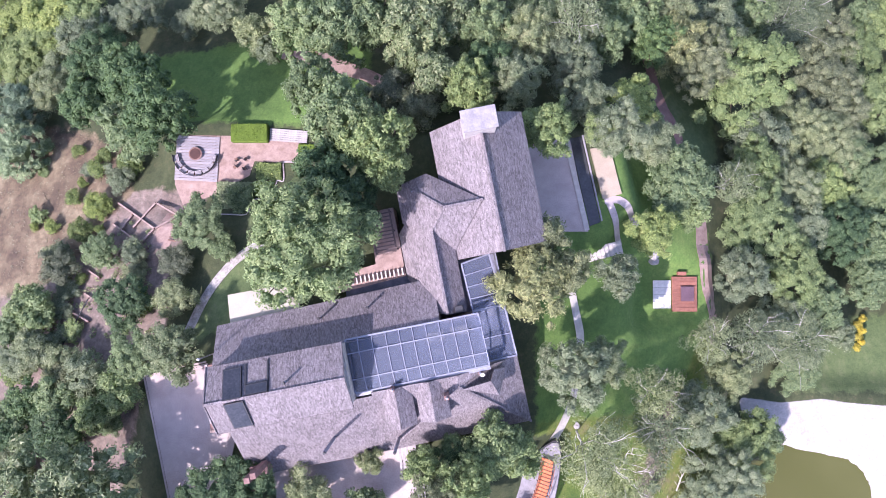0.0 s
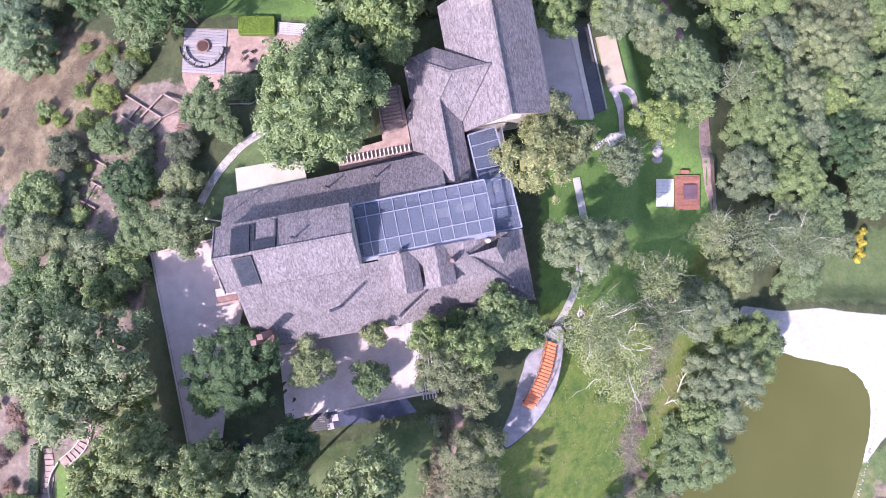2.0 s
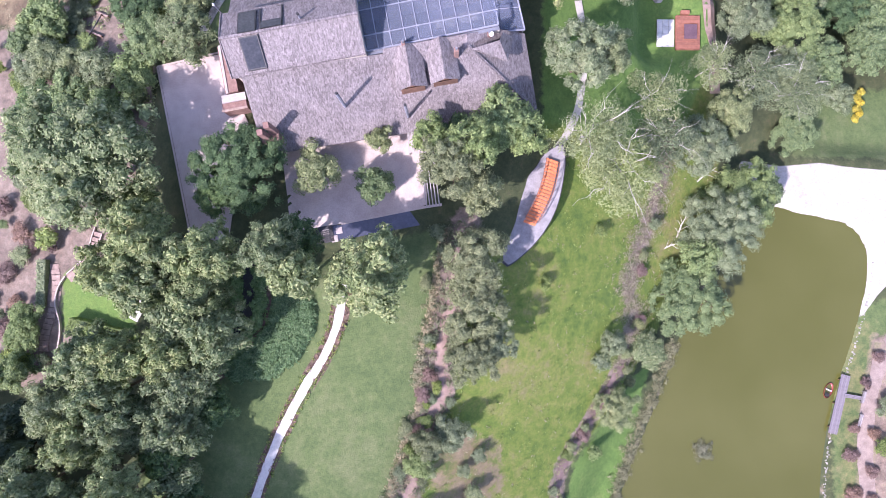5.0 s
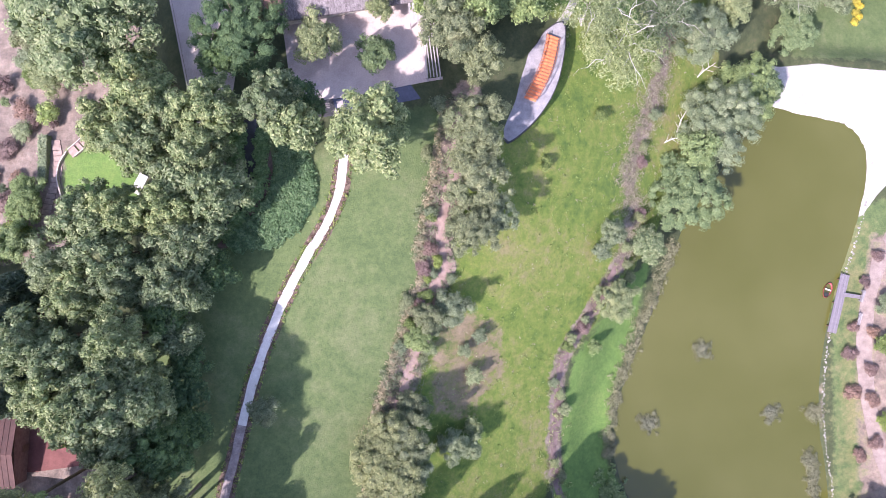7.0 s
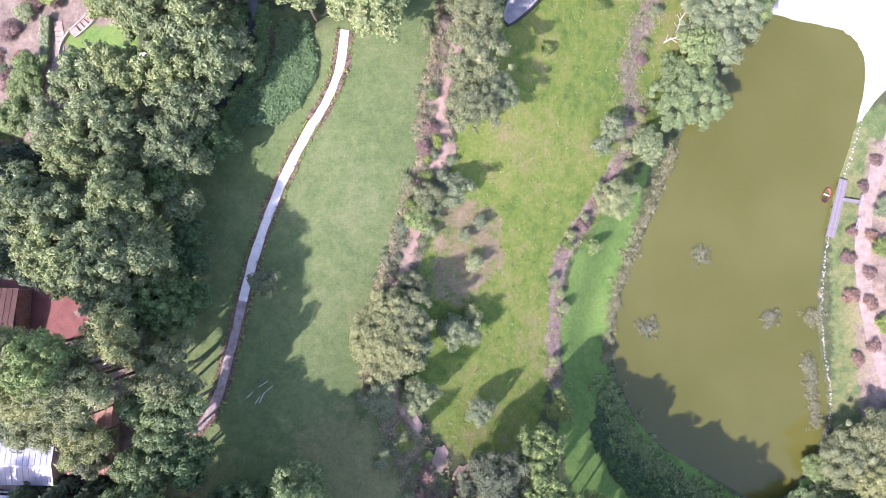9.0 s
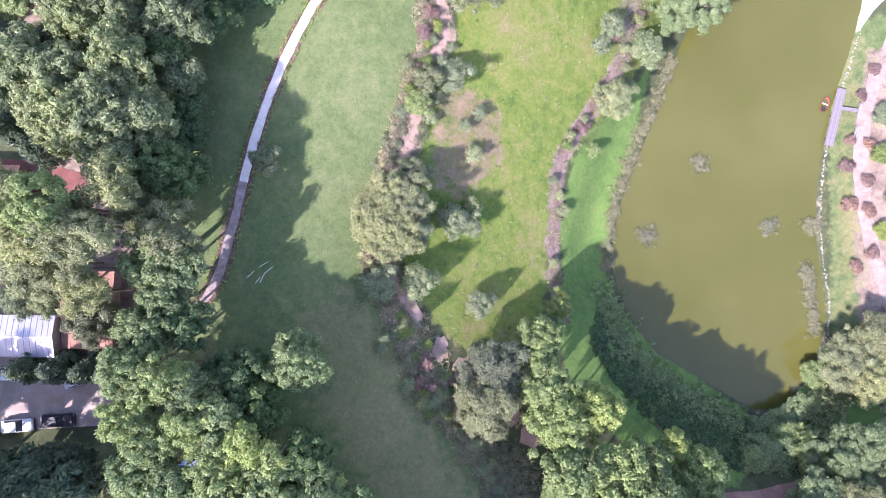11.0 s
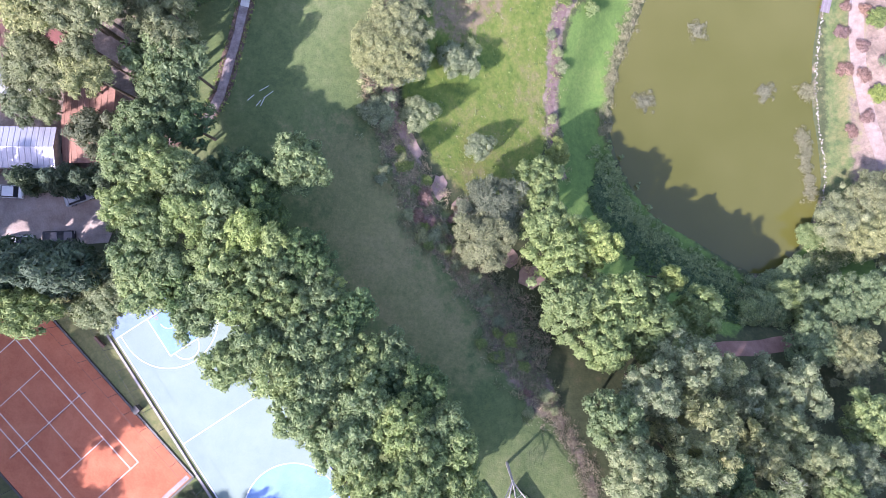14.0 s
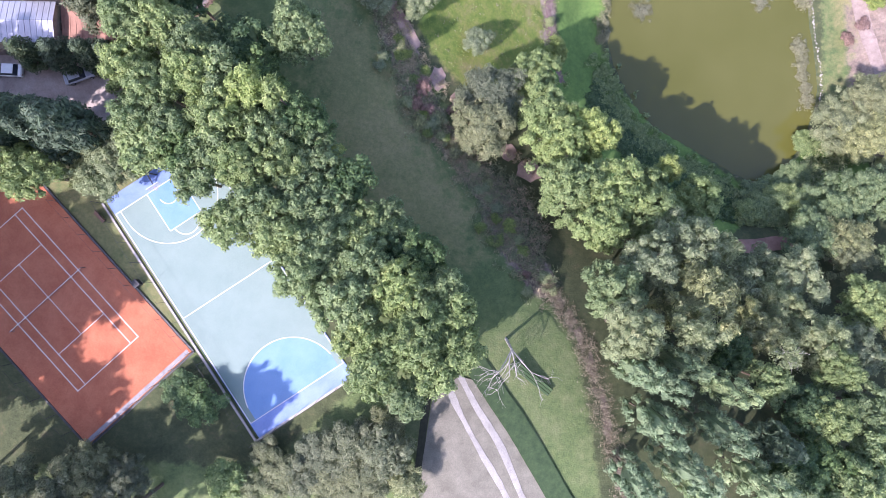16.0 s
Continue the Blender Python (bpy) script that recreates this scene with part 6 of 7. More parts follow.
def car(x, y, turn, paint, label):
    """A parked car: body, cabin glass, wheels, lamps."""
    c = thing("car", label, "car", Matrix.Translation((x, y, gz(x, y) + 0.06)) @ Matrix.Rotation(turn, 4, "Z"), "cars in the yard")
    bm = box((4.4, 1.78, 0.62), (0, 0, 0.62), bevel=0.14)
    body = part("body", bm, paint, c)
    bm = bmesh.new()
    low = [(-1.7, -0.8), (0.9, -0.8), (0.9, 0.8), (-1.7, 0.8)]
    top = [(-1.3, -0.66), (0.25, -0.66), (0.25, 0.66), (-1.3, 0.66)]
    a, b = [bm.verts.new((*p, 0.9)) for p in low], [bm.verts.new((*p, 1.42)) for p in top]
    bm.faces.new(b), bm.faces.new(a[::-1])
    for i in range(4):
        bm.faces.new((a[i], a[(i + 1) % 4], b[(i + 1) % 4], b[i]))
    part("cabin_glass", bm, DARK_GLASS, c)
    part("car_roof", box((1.6, 1.36, 0.06), (-0.52, 0, 1.44), bevel=0.025), paint, c)
    for sx in (-1.35, 1.35):
        for sy in (-0.82, 0.82):
            bm = bmesh.new()
            bmesh.ops.create_cone(bm, cap_ends=True, segments=16, radius1=0.32, radius2=0.32, depth=0.2, matrix=Matrix.Translation((sx, sy, 0.32)) @ Matrix.Rotation(math.pi / 2, 4, "X"))
            w = part("wheel", bm, RUBBER, c)
            bm = bmesh.new()
            bmesh.ops.create_cone(bm, cap_ends=True, segments=12, radius1=0.19, radius2=0.19, depth=0.22, matrix=Matrix.Translation((sx, sy, 0.32)) @ Matrix.Rotation(math.pi / 2, 4, "X"))
            part("rim", bm, METAL_GREY, w)
    for sy in (-0.65, 0.65):
        part("headlight", box((0.08, 0.34, 0.14), (2.18, sy, 0.68), bevel=0.02), METAL_WHITE, c)
        part("tail_light", box((0.08, 0.3, 0.14), (-2.18, sy, 0.72), bevel=0.02), DECK_RED, c)
    part("bumper", box((0.16, 1.7, 0.2), (2.2, 0, 0.42), bevel=0.04), METAL_DARK, c)


def paint(name, col):
    m, nt, b = nodes_of(name)
    nt.links.new(ramp(nt, tex(nt, "noise", 2, 4, 0.6), [(0.3, tuple(0.85 * c for c in col)), (0.7, col)]), b.inputs["Base Color"])
    b.inputs["Roughness"].default_value, b.inputs["Coat Weight"].default_value = 0.35, 0.6
    return m


WHITE_PAINT, DARK_PAINT, SILVER_PAINT = paint("white_car_paint", (0.7, 0.71, 0.73)), paint("dark_car_paint", (0.02, 0.022, 0.035)), paint("silver_car_paint", (0.35, 0.38, 0.45))
car(-62.1, -113.1, 3.1, WHITE_PAINT, "white pickup car parked in the service yard")
car(-52.0, -113.6, 0.35, SILVER_PAINT, "silver-blue car parked beside the trees")
car(-54.8, -119.4, 0.05, DARK_PAINT, "dark car parked under the trees")
car(-60.4, -120.2, 0.1, WHITE_PAINT, "white car parked beside the dark one")

# ---- pond: dock, stones, reed tufts ----
dock = boarded("dock", "grey boarded dock along the stone shore", "dock", (70.3, -69), radians(77), 11.0, 1.7, 5, MAUVE_BOARD, 0.35, 0.35)
boarded("dock", "short grey gangway to the dock", "dock", (73.0, -67.6), radians(-8), 3.6, 0.7, 3, MAUVE_BOARD, 0.35, 0.5)
boat = thing("rowing_boat", "small red boat with a white seat moored at the dock", "boat", Matrix.Translation((68.6, -66.6, 0.0)) @ Matrix.Rotation(1.2, 4, "Z"))
bm = bmesh.new()
bmesh.ops.create_uvsphere(bm, u_segments=16, v_segments=8, radius=1.0, matrix=Matrix.Diagonal((1.5, 0.75, 0.5, 1)))
bmesh.ops.bisect_plane(bm, geom=bm.verts[:] + bm.edges[:] + bm.faces[:], plane_co=(0, 0, 0.1), plane_no=(0, 0, 1), clear_outer=True)
bmesh.ops.translate(bm, verts=bm.verts, vec=(0, 0, 0.25))
part("hull", bm, plain("red_boat_paint", (0.25, 0.045, 0.05), (0.36, 0.08, 0.08), 0.4, 2, 12, 0.1), boat)
part("thwart", box((0.22, 1.1, 0.06), (0.1, 0, 0.3)), METAL_WHITE, boat)
part("deck", box((0.6, 0.8, 0.05), (-0.85, 0, 0.33)), RUBBER, boat)
for _x, _y in ((74.6, -67.6), (74.0, -71.8)):
    fr = thing("garden_bench", "grey timber bench above the shore", "bench", Matrix.Translation((_x, _y, gz(_x, _y))) @ Matrix.Rotation(1.3, 4, "Z"), "shore benches")
    for k in range(4):
        part("slat", box((2.2, 0.12, 0.05), (0, -0.25 + 0.16 * k, 0.45)), DECK_GREY, fr)
    for s in (-0.9, 0.9):
        part("leg", box((0.1, 0.6, 0.45), (s, 0, 0.22)), DECK_GREY, fr)
    part("backrest", box((2.2, 0.06, 0.4), (0, 0.36, 0.7)), DECK_GREY, fr)
edging = thing("stone_edging", "line of pale stones along the east shore", "stone edging", None, kind="structure")
_v, _f = ico(1)
_st = [mesh_of("stone", _v * (1 + 0.15 * np.random.RandomState(k).randn(len(_v), 1)) * [0.4, 0.28, 0.24], _f, SHORE_STONE) for k in range(4)]
_i = 0
for a, b in zip(POND, np.roll(POND, -1, 0)):
    mid = (a + b) / 2
    if mid[0] > 66 and -112 < mid[1] < -44 or (mid[0] < 42 and -98 < mid[1] < -66):
        for s in np.arange(0, 1, 0.13 if mid[0] > 66 else 0.5):
            p = a + (b - a) * s + np.array([RNG.uniform(-0.22, 0.22), RNG.uniform(-0.22, 0.22)]) + (0.25 if mid[0] > 66 else -0.3, 0)
            hang("stone", _st[_i % 4], edging, m=Matrix.Translation((p[0], p[1], 0.22)) @ Matrix.Rotation(RNG.uniform(0, 6), 4, "Z") @ Matrix.Scale(RNG.uniform(0.3, 0.75), 4))
            _i += 1


def carpet(name, label, spots, kind, per, size, high, spread, long=1.6):
    """Low leafy growth: sprays lying at all heights up to high, as one mass."""
    rng = np.random.RandomState(len(spots) + 7)
    s = np.array(spots, float)
    n = len(s) * per
    tall = np.repeat(high * (0.5 + 0.6 * rng.rand(len(s))), per)
    o = rng.randn(n, 3) + [0, 0, 0.9]
    o /= np.linalg.norm(o, axis=1)[:, None]
    root = np.repeat(s, per, 0) + o[:, :2] * spread * (0.4 + 0.6 * rng.rand(n, 1))
    z = np.maximum(ground_z(root[:, 0], root[:, 1]), 0) + np.maximum(o[:, 2], 0) * tall
    v, f = leaves_at(rng, np.column_stack([root, z]), o + [0, 0, 0.6], size, long)
    return tagged(new(name, mesh_of(name, v, f, LEAF[kind])), label, "ground cover", kind="stuff")


def along(path, width, count, seed):
    rng = np.random.RandomState(seed)
    p = spline(path, False, 0.5)
    i = rng.randint(0, len(p), count)
    return p[i] + rng.randn(count, 2) * width * 0.5


def within(poly, count, seed):
    rng = np.random.RandomState(seed)
    q = np.array(poly)
    pts = rng.rand(count * 4, 2) * (q.max(0) - q.min(0)) + q.min(0)
    return pts[inside(pts[:, 0], pts[:, 1], q)][:count]


carpet("reeds", "dense bed of dark-green reeds beside the canal", within([(-33, -59.4), (-28.8, -55.6), (-26.2, -52.4), (-25.4, -46), (-21.6, -46), (-20.4, -50.6), (-20.6, -53.7), (-22.7, -57.6), (-25.9, -60), (-31.5, -60.6)], 800, 3), "r", 26, 0.17, 1.0, 0.8, 4.4)
carpet("canal_plants", "lush leafy plants overhanging the canal", np.vstack([along([(-28.2, -44), (-28, -50), (-30, -54.6), (-33, -59)], 0.9, 260, 51), along([(-31.4, -44), (-31.4, -50), (-33.6, -55)], 0.9, 160, 52)]), "r", 22, 0.3, 0.8, 0.6)
carpet("shore_reeds", "band of faded feathery reeds along the west shore", along([(28.6, -97.5), (28.6, -92), (30.2, -84), (33.1, -76), (36.7, -67.5), (39.9, -58.5)], 1.3, 290, 4), "q", 26, 0.12, 0.6, 0.9, 4.6)
for _x, _y in ((45.8, -77.9), (35.8, -91.5), (58.4, -89.5), (66.2, -89.4)):
    carpet("reed_island", "small clump of faded reeds standing in the pond", np.array([_x, _y]) + np.random.RandomState(int(_x)).randn(60, 2) * 0.75, "q", 22, 0.12, 0.6, 0.7, 4.0)
carpet("shore_reeds", "faded reeds standing along the east shore", along([(65.4, -96.7), (66.1, -102.7), (67.0, -108.6)], 1.0, 150, 44), "q", 24, 0.12, 0.6, 0.7, 4.4)
carpet("ivy_bank", "thick dark-green ground cover on the south bank", along([(28, -103), (30.3, -108.5), (33.5, -113.5), (38, -117.5), (44, -121.4), (52, -125)], 2.6, 700, 5), "b", 22, 0.3, 0.8, 0.8)
carpet("ivy_bank", "dark leafy ground cover between the pond and the trees", within([(27, -105), (33, -114), (44, -121.5), (56, -126), (58, -132), (46, -131), (32, -122), (24, -110)], 900, 61), "d", 20, 0.3, 0.7, 0.9)
carpet("bank_shrubs", "pale bushy growth along the pond's south end", within([(52, -126), (57, -125.2), (66, -120), (70, -112), (76, -113), (70, -124), (58, -132), (50, -131)], 380, 6), "p", 26, 0.36, 1.5, 1.0)


def clear_of(spots, line, least):
    """Only the spots that stand off the trodden middle of a path."""
    q = np.asarray(spots, float)
    return q[away(q[:, 0], q[:, 1], spline(line, False, 2), False) > least]


_west = np.array([-1.9, -0.6])
carpet("scrub", "dry straw-coloured grass along the planted strip", np.vstack([clear_of(along(MULCH_LINES[0][0][:11], 0.5, 420, 8) + _west * 1.35, MID_PATH, 0.7), clear_of(along(MULCH_LINES[0][0][10:17], 2.2, 520, 9), MID_PATH, 0.7), along(MULCH_LINES[0][0][15:], 2.0, 300, 10)]), "w", 22, 0.115, 0.5, 0.9, 4.6)
carpet("scrub", "grey-green scrub in the planted strip", clear_of(along(MULCH_LINES[0][0][:11], 2.8, 620, 11), MID_PATH, 0.8), "h", 26, 0.13, 0.8, 0.85, 3.8)
carpet("scrub", "straw tufts straggling over the strip path", along(MID_PATH[6:20], 1.2, 130, 71), "w", 20, 0.11, 0.35, 0.7, 4.4)
carpet("scrub", "olive scrub beside the lower lawn", clear_of(along(MULCH_LINES[0][0][10:], 3.4, 520, 21), MID_PATH, 0.8), "o", 26, 0.13, 0.7, 0.85, 3.8)
carpet("scrub", "mauve-brown dry scrub in the planted strip", clear_of(along(MULCH_LINES[0][0][2:17], 2.4, 110, 12), MID_PATH, 0.7), "k", 22, 0.12, 0.5, 0.9, 4.2)
carpet("scrub", "olive scrub among the dead growth beside the lower lawn", within([(3.7, -124.4), (8, -122.6), (13.1, -126.9), (15.5, -133.3), (14.2, -140.5), (10, -139), (4.5, -133)], 200, 83), "h", 24, 0.12, 0.6, 0.9, 3.6)
carpet("scrub", "band of dry brown grass beside the drive lawn", along([(13.8, -141.9), (19, -150), (22, -164), (24, -172)], 1.7, 560, 18), "k", 22, 0.07, 0.4, 0.8, 4.4)
carpet("meadow_straw", "pale straw grass along the worn meadow track", along(MULCH_LINES[2][0], 3.2, 620, 81), "w", 16, 0.1, 0.3, 1.1, 4.0)
carpet("scrub", "dark mauve-brown dead scrub beside the lower lawn", within([(4.7, -127.4), (8, -125.6), (12.1, -126.9), (15.5, -133.3), (14.2, -140.5), (10, -139), (5.5, -134)], 200, 82), "k", 24, 0.12, 0.6, 0.9, 4.0)
carpet("track_scrub", "olive weeds along the worn track", along(MULCH_LINES[3][0], 1.9, 110, 22), "o", 22, 0.11, 0.25, 0.9, 4.0)
carpet("bed_plants", "low plants along both edges of the lawn path", [p + s for p, s in zip(along(LAWN_PATH, 0.25, 420, 13), [np.array([0.9 if k % 2 else -0.9, 0.0]) for k in range(420)])], "u", 7, 0.15, 0.3, 0.3)
carpet("bed_plants", "low green plants along both edges of the lawn path", [p + s for p, s in zip(along(LAWN_PATH, 0.3, 500, 14), [np.array([1.1 if k % 2 else -1.1, 0.0]) for k in range(500)])], "s", 7, 0.17, 0.3, 0.3)
carpet("meadow_grass", "rough tufts of grass all over the meadow", within(MEADOW, 800, 91), "s", 7, 0.13, 0.1, 0.5, 2.6)
carpet("meadow_grass", "bleached tufts of grass on the meadow", within(MEADOW, 320, 92), "w", 7, 0.11, 0.1, 0.5, 2.6)
carpet("dry_grass", "sparse tufts of dry straw grass on the bare slope", within(DIRT[0], 700, 15), "w", 6, 0.1, 0.12, 0.5, 3.0)
carpet("shade_plants", "scattered shade plants on the terraced slope", within([(-62, 2), (-48, 8), (-44, -10), (-44, -20), (-58, -28), (-64, -16)], 220, 16), "e", 22, 0.22, 0.6, 0.7)
hose = thing("garden_hose", "short white lengths of garden hose lying on the lawn", "hose", None)
for a, b in (((-29.6, -99.3), (-28.7, -98.4)), ((-28.4, -100.1), (-27.8, -99.2)), ((-27.8, -100.0), (-27.3, -98.8)), ((-28.0, -97.8), (-26.8, -97.0)), ((-27.4, -98.8), (-26.1, -97.7))):
    part("length", bar_into(bmesh.new(), (*a, gz(*a) + 0.12), (*b, gz(*b) + 0.12), 0.07, 0.06), METAL_WHITE, hose)

# ---- the bare tree by the drive ----
def bare_tree(x, y, high, seed):
    rng = np.random.RandomState(seed)
    t = thing("dead_tree", "leafless dead tree with pale forked branches beside the drive", "tree", Matrix.Translation((x, y, gz(x, y))))
    bm = bmesh.new()
    top = Vector((0.3, -0.9, high * 0.5))
    rod_into(bm, (0, 0, -0.5), top, 0.24, 0.15, 8)
    part("trunk", bm, BARK_GREY, t)

    def grow(a, d, length, r, depth):
        bm2 = bmesh.new()
        stack = [(a, d, length, r, depth)]
        while stack:
            p, d0, l, r0, k = stack.pop()
            q = p + d0 * l * 0.5 + Vector(rng.randn(3) * l * 0.05)
            e = q + (d0 + Vector(rng.randn(3) * 0.22)).normalized() * l * 0.5
            rod_into(bm2, p, q, r0, r0 * 0.8, 5)
            rod_into(bm2, q, e, r0 * 0.8, r0 * 0.55, 5)
            if k:
                for _ in range(3):
                    stack.append((e if rng.rand() < 0.6 else q, (d0 + Vector(rng.randn(3) * 0.55)).normalized(), l * 0.62, r0 * 0.5, k - 1))
        part("branch", bm2, BARK_GREY, t)

    for a in (-128, -100, -78, -52):
        v = Vector((math.cos(radians(a)), math.sin(radians(a)), 0.55)).normalized()
        grow(top, v, high * 0.42, 0.1, 3)


bare_tree(8.0, -149.6, 9.0, 5)


def fallen_branch(x, y, turn, seed):
    """A dead limb lying on the slope with its side branches."""
    rng = np.random.RandomState(seed)
    f = thing("fallen_branch", "bleached dead branch lying on the bank by the pond", "branch", Matrix.Translation((x, y, gz(x, y) + 0.25)) @ Matrix.Rotation(turn, 4, "Z"), "fallen branches")
    part("limb", rod_into(rod_into(bmesh.new(), (-2.2, 0, 0), (0.2, 0.15, 0.25), 0.14, 0.1, 6), (0.2, 0.15, 0.25), (2.4, -0.1, 0.5), 0.1, 0.04, 6), BARK_WHITE, f)
    for k in range(6):
        u = -1.4 + 0.6 * k
        e = Vector((u + rng.uniform(0.5, 1.2), rng.choice([-1, 1]) * rng.uniform(0.5, 1.2), rng.uniform(0.2, 0.7)))
        part("twig", rod_into(bmesh.new(), (u, 0.05, 0.2), e, 0.06, 0.025, 5), BARK_WHITE, f)


fallen_branch(37.0, -40.6, 0.4, 3)
fallen_branch(43.2, -28.2, 0.7, 4)
fallen_branch(39.1, -37.0, 1.2, 5)
# Three dark green beams built for a dark band on the grass.
blk = thing("dark_block", "long dark-green block standing in for a dark band on the grass", "timber", Matrix.Translation((11.3, -154.6, gz(11.3, -154.6))) @ Matrix.Rotation(radians(-38), 4, "Z"))
for k in range(3):
    part("beam", box((6.4, 0.36, 0.9), (0, -0.4 + 0.4 * k, 0.3), bevel=0.03), bpy.data.materials["dark_mottled_green"], blk)
for _x, _y in ((0, 0), (-2, 1)):
    boulder(-14 + _x, -147 + _y - 30, 0.6, "rough boulder under the trees", GREY_STONE)

# ---- fill of low shrubs on the terraced slope ----
for _x, _y in within([(-64, 2), (-50, 3), (-43, -4), (-43, -14), (-47, -26), (-52, -38), (-68, -32), (-72, -12)], 46, 31):
    plant(RNG.choice("eeesbb"), float(_x), float(_y), RNG.uniform(0.9, 2.1), RNG.uniform(1.2, 2.6), "on the terraced slope", "slope shrubs")
for _x, _y in within([(-62, -36), (-49, -40), (-49, -46), (-62, -62), (-76, -64), (-76, -34)], 26, 33):
    if -59.5 < _x < -44 and -58 < _y < -43:
        continue
    plant(RNG.choice("eusub"), float(_x), float(_y), RNG.uniform(0.8, 1.8), RNG.uniform(1.0, 2.2), "in pinkish mulch", "mulch shrubs")
for _x, _y in clear_of(np.vstack([along(MULCH_LINES[0][0][:11], 3.2, 60, 35), along(MULCH_LINES[0][0][10:], 3.4, 50, 36), along(MULCH_LINES[2][0], 2.4, 8, 37), along(MULCH_LINES[3][0], 2.4, 8, 38)]), MID_PATH, 1.3):
    plant(RNG.choice("eoseu"), float(_x), float(_y), RNG.uniform(0.6, 1.3), RNG.uniform(0.8, 1.7), "in the planted strip", "strip shrubs")

for _x, _y in within([(-92, 20), (-74, 22), (-58, 18), (-54, 8), (-66, -14), (-84, -30)], 26, 41):
    plant(RNG.choice("ssey"), float(_x), float(_y), RNG.uniform(0.7, 1.7), RNG.uniform(0.8, 1.8), "on the dry bank", "dry bank shrubs")


# ---- planting: kind, place, crown radius, height ----
BAMBOO = [
    ('v', -78.3, 43.2, 6, 7), ('v', -71.1, 43.3, 5.1, 7), ('v', -76.5, 36.2, 5.4, 6), ('v', -69.6, 45.7, 4, 6),
    ('v', -80.9, 37.9, 5, 7), ('v', -73, 38.7, 4.4, 6),
]
NORTH_WOOD = [
    ('e', -53.7, 43.4, 4.3, 8), ('e', -59.7, 43.1, 3, 5), ('e', -68.9, 29.6, 3.8, 7), ('e', -67.9, 32.9, 3.7, 6),
    ('n', -75.1, 26.6, 4.6, 8), ('n', -73.8, 19.2, 5.5, 9), ('e', -63.8, 38.2, 4, 9), ('d', -56.1, 31.9, 5.6, 14),
    ('d', -57.1, 25.6, 4.6, 13), ('b', -48.7, 20.6, 5, 12), ('d', -42, 21.2, 5, 16), ('d', -49.4, 28.6, 5.2, 15),
    ('e', -46.2, 41.7, 2.7, 4), ('e', -39.2, 42.8, 4.7, 9), ('e', -31.5, 36.4, 3.4, 10), ('e', -29, 33.6, 2.3, 8),
    ('b', -23.2, 37.2, 5.2, 13), ('b', -17.6, 35.4, 5.2, 14), ('b', -12.6, 37.7, 5.1, 13), ('p', -4.7, 36.4, 5.5, 14),
    ('p', -5.9, 31.9, 4.8, 13), ('p', -2.5, 27, 3.2, 12), ('h', -8.8, 24.9, 3.5, 9), ('h', -5.1, 23, 3.4, 9),
]
GARDEN_TREES = [
    ('b', -19.6, 25.6, 4.2, 15), ('b', -15.2, 19.7, 5.4, 16), ('b', -9.7, 15.4, 4.8, 16), ('b', -8.4, 12.2, 2.9, 13),
    ('d', -16.5, 11.5, 5, 14), ('d', -13.7, 7.6, 4.2, 13), ('b', -17.6, 2.9, 7.7, 21), ('b', -37.1, 5.6, 4, 6),
    ('y', 13.2, 18.5, 3.9, 10), ('e', 19.8, 24.2, 3.9, 10), ('y', 27.4, 24.7, 4.2, 10), ('e', 23.5, 18.4, 4.1, 9),
    ('e', 30.7, 19.3, 4.2, 8), ('b', 20.8, 18.7, 2.4, 7), ('b', 35.7, 12.4, 5.5, 8), ('b', 37.3, 8.3, 3.1, 6),
    ('b', 42.6, 25.2, 1.5, 4), ('o', 10.4, -3, 5.1, 12), ('o', 15.6, -1, 3.2, 11), ('o', 12.4, 3.3, 3.4, 12),
]
EAST_LAWN_TREES = [
    ('e', 23.9, -1.9, 3.3, 8), ('y', 29.6, 4.5, 3.7, 7), ('e', 16.6, -14.9, 4.8, 12), ('e', 20.7, -13.7, 3.5, 11),
    ('b', 5.8, -24.5, 4.4, 10), ('b', 2, -27.7, 3.5, 12), ('e', -11.2, -26.9, 1.9, 6),
]
NORTH_EAST_WOOD = [
    ('p', -0.1, 37.5, 4.7, 12), ('b', 5.3, 35.7, 4.4, 12), ('b', 2.2, 25.4, 4, 12), ('d', 5.7, 29.1, 3.7, 10),
    ('e', 9.5, 26.4, 4.1, 11), ('e', 11.1, 34.6, 4.4, 12), ('b', 13.7, 39.5, 4.4, 12), ('g', 18.2, 36.2, 5, 14),
    ('e', 17.8, 30.3, 4.3, 11), ('b', 23.5, 35.3, 4.1, 11), ('b', 29.2, 41, 5.1, 12), ('d', 33.1, 37.1, 4.5, 11),
    ('e', 36.6, 43.5, 4.7, 12), ('o', 37.5, 37.4, 5, 12), ('y', 50.8, 32.2, 8.4, 13), ('o', 41.8, 34.9, 6.4, 12),
    ('e', 47.2, 42.4, 5.5, 12), ('g', 62.7, 46.2, 7, 12), ('b', 57.3, 47.3, 4.3, 11), ('g', 69.7, 48.6, 5.6, 11),
]
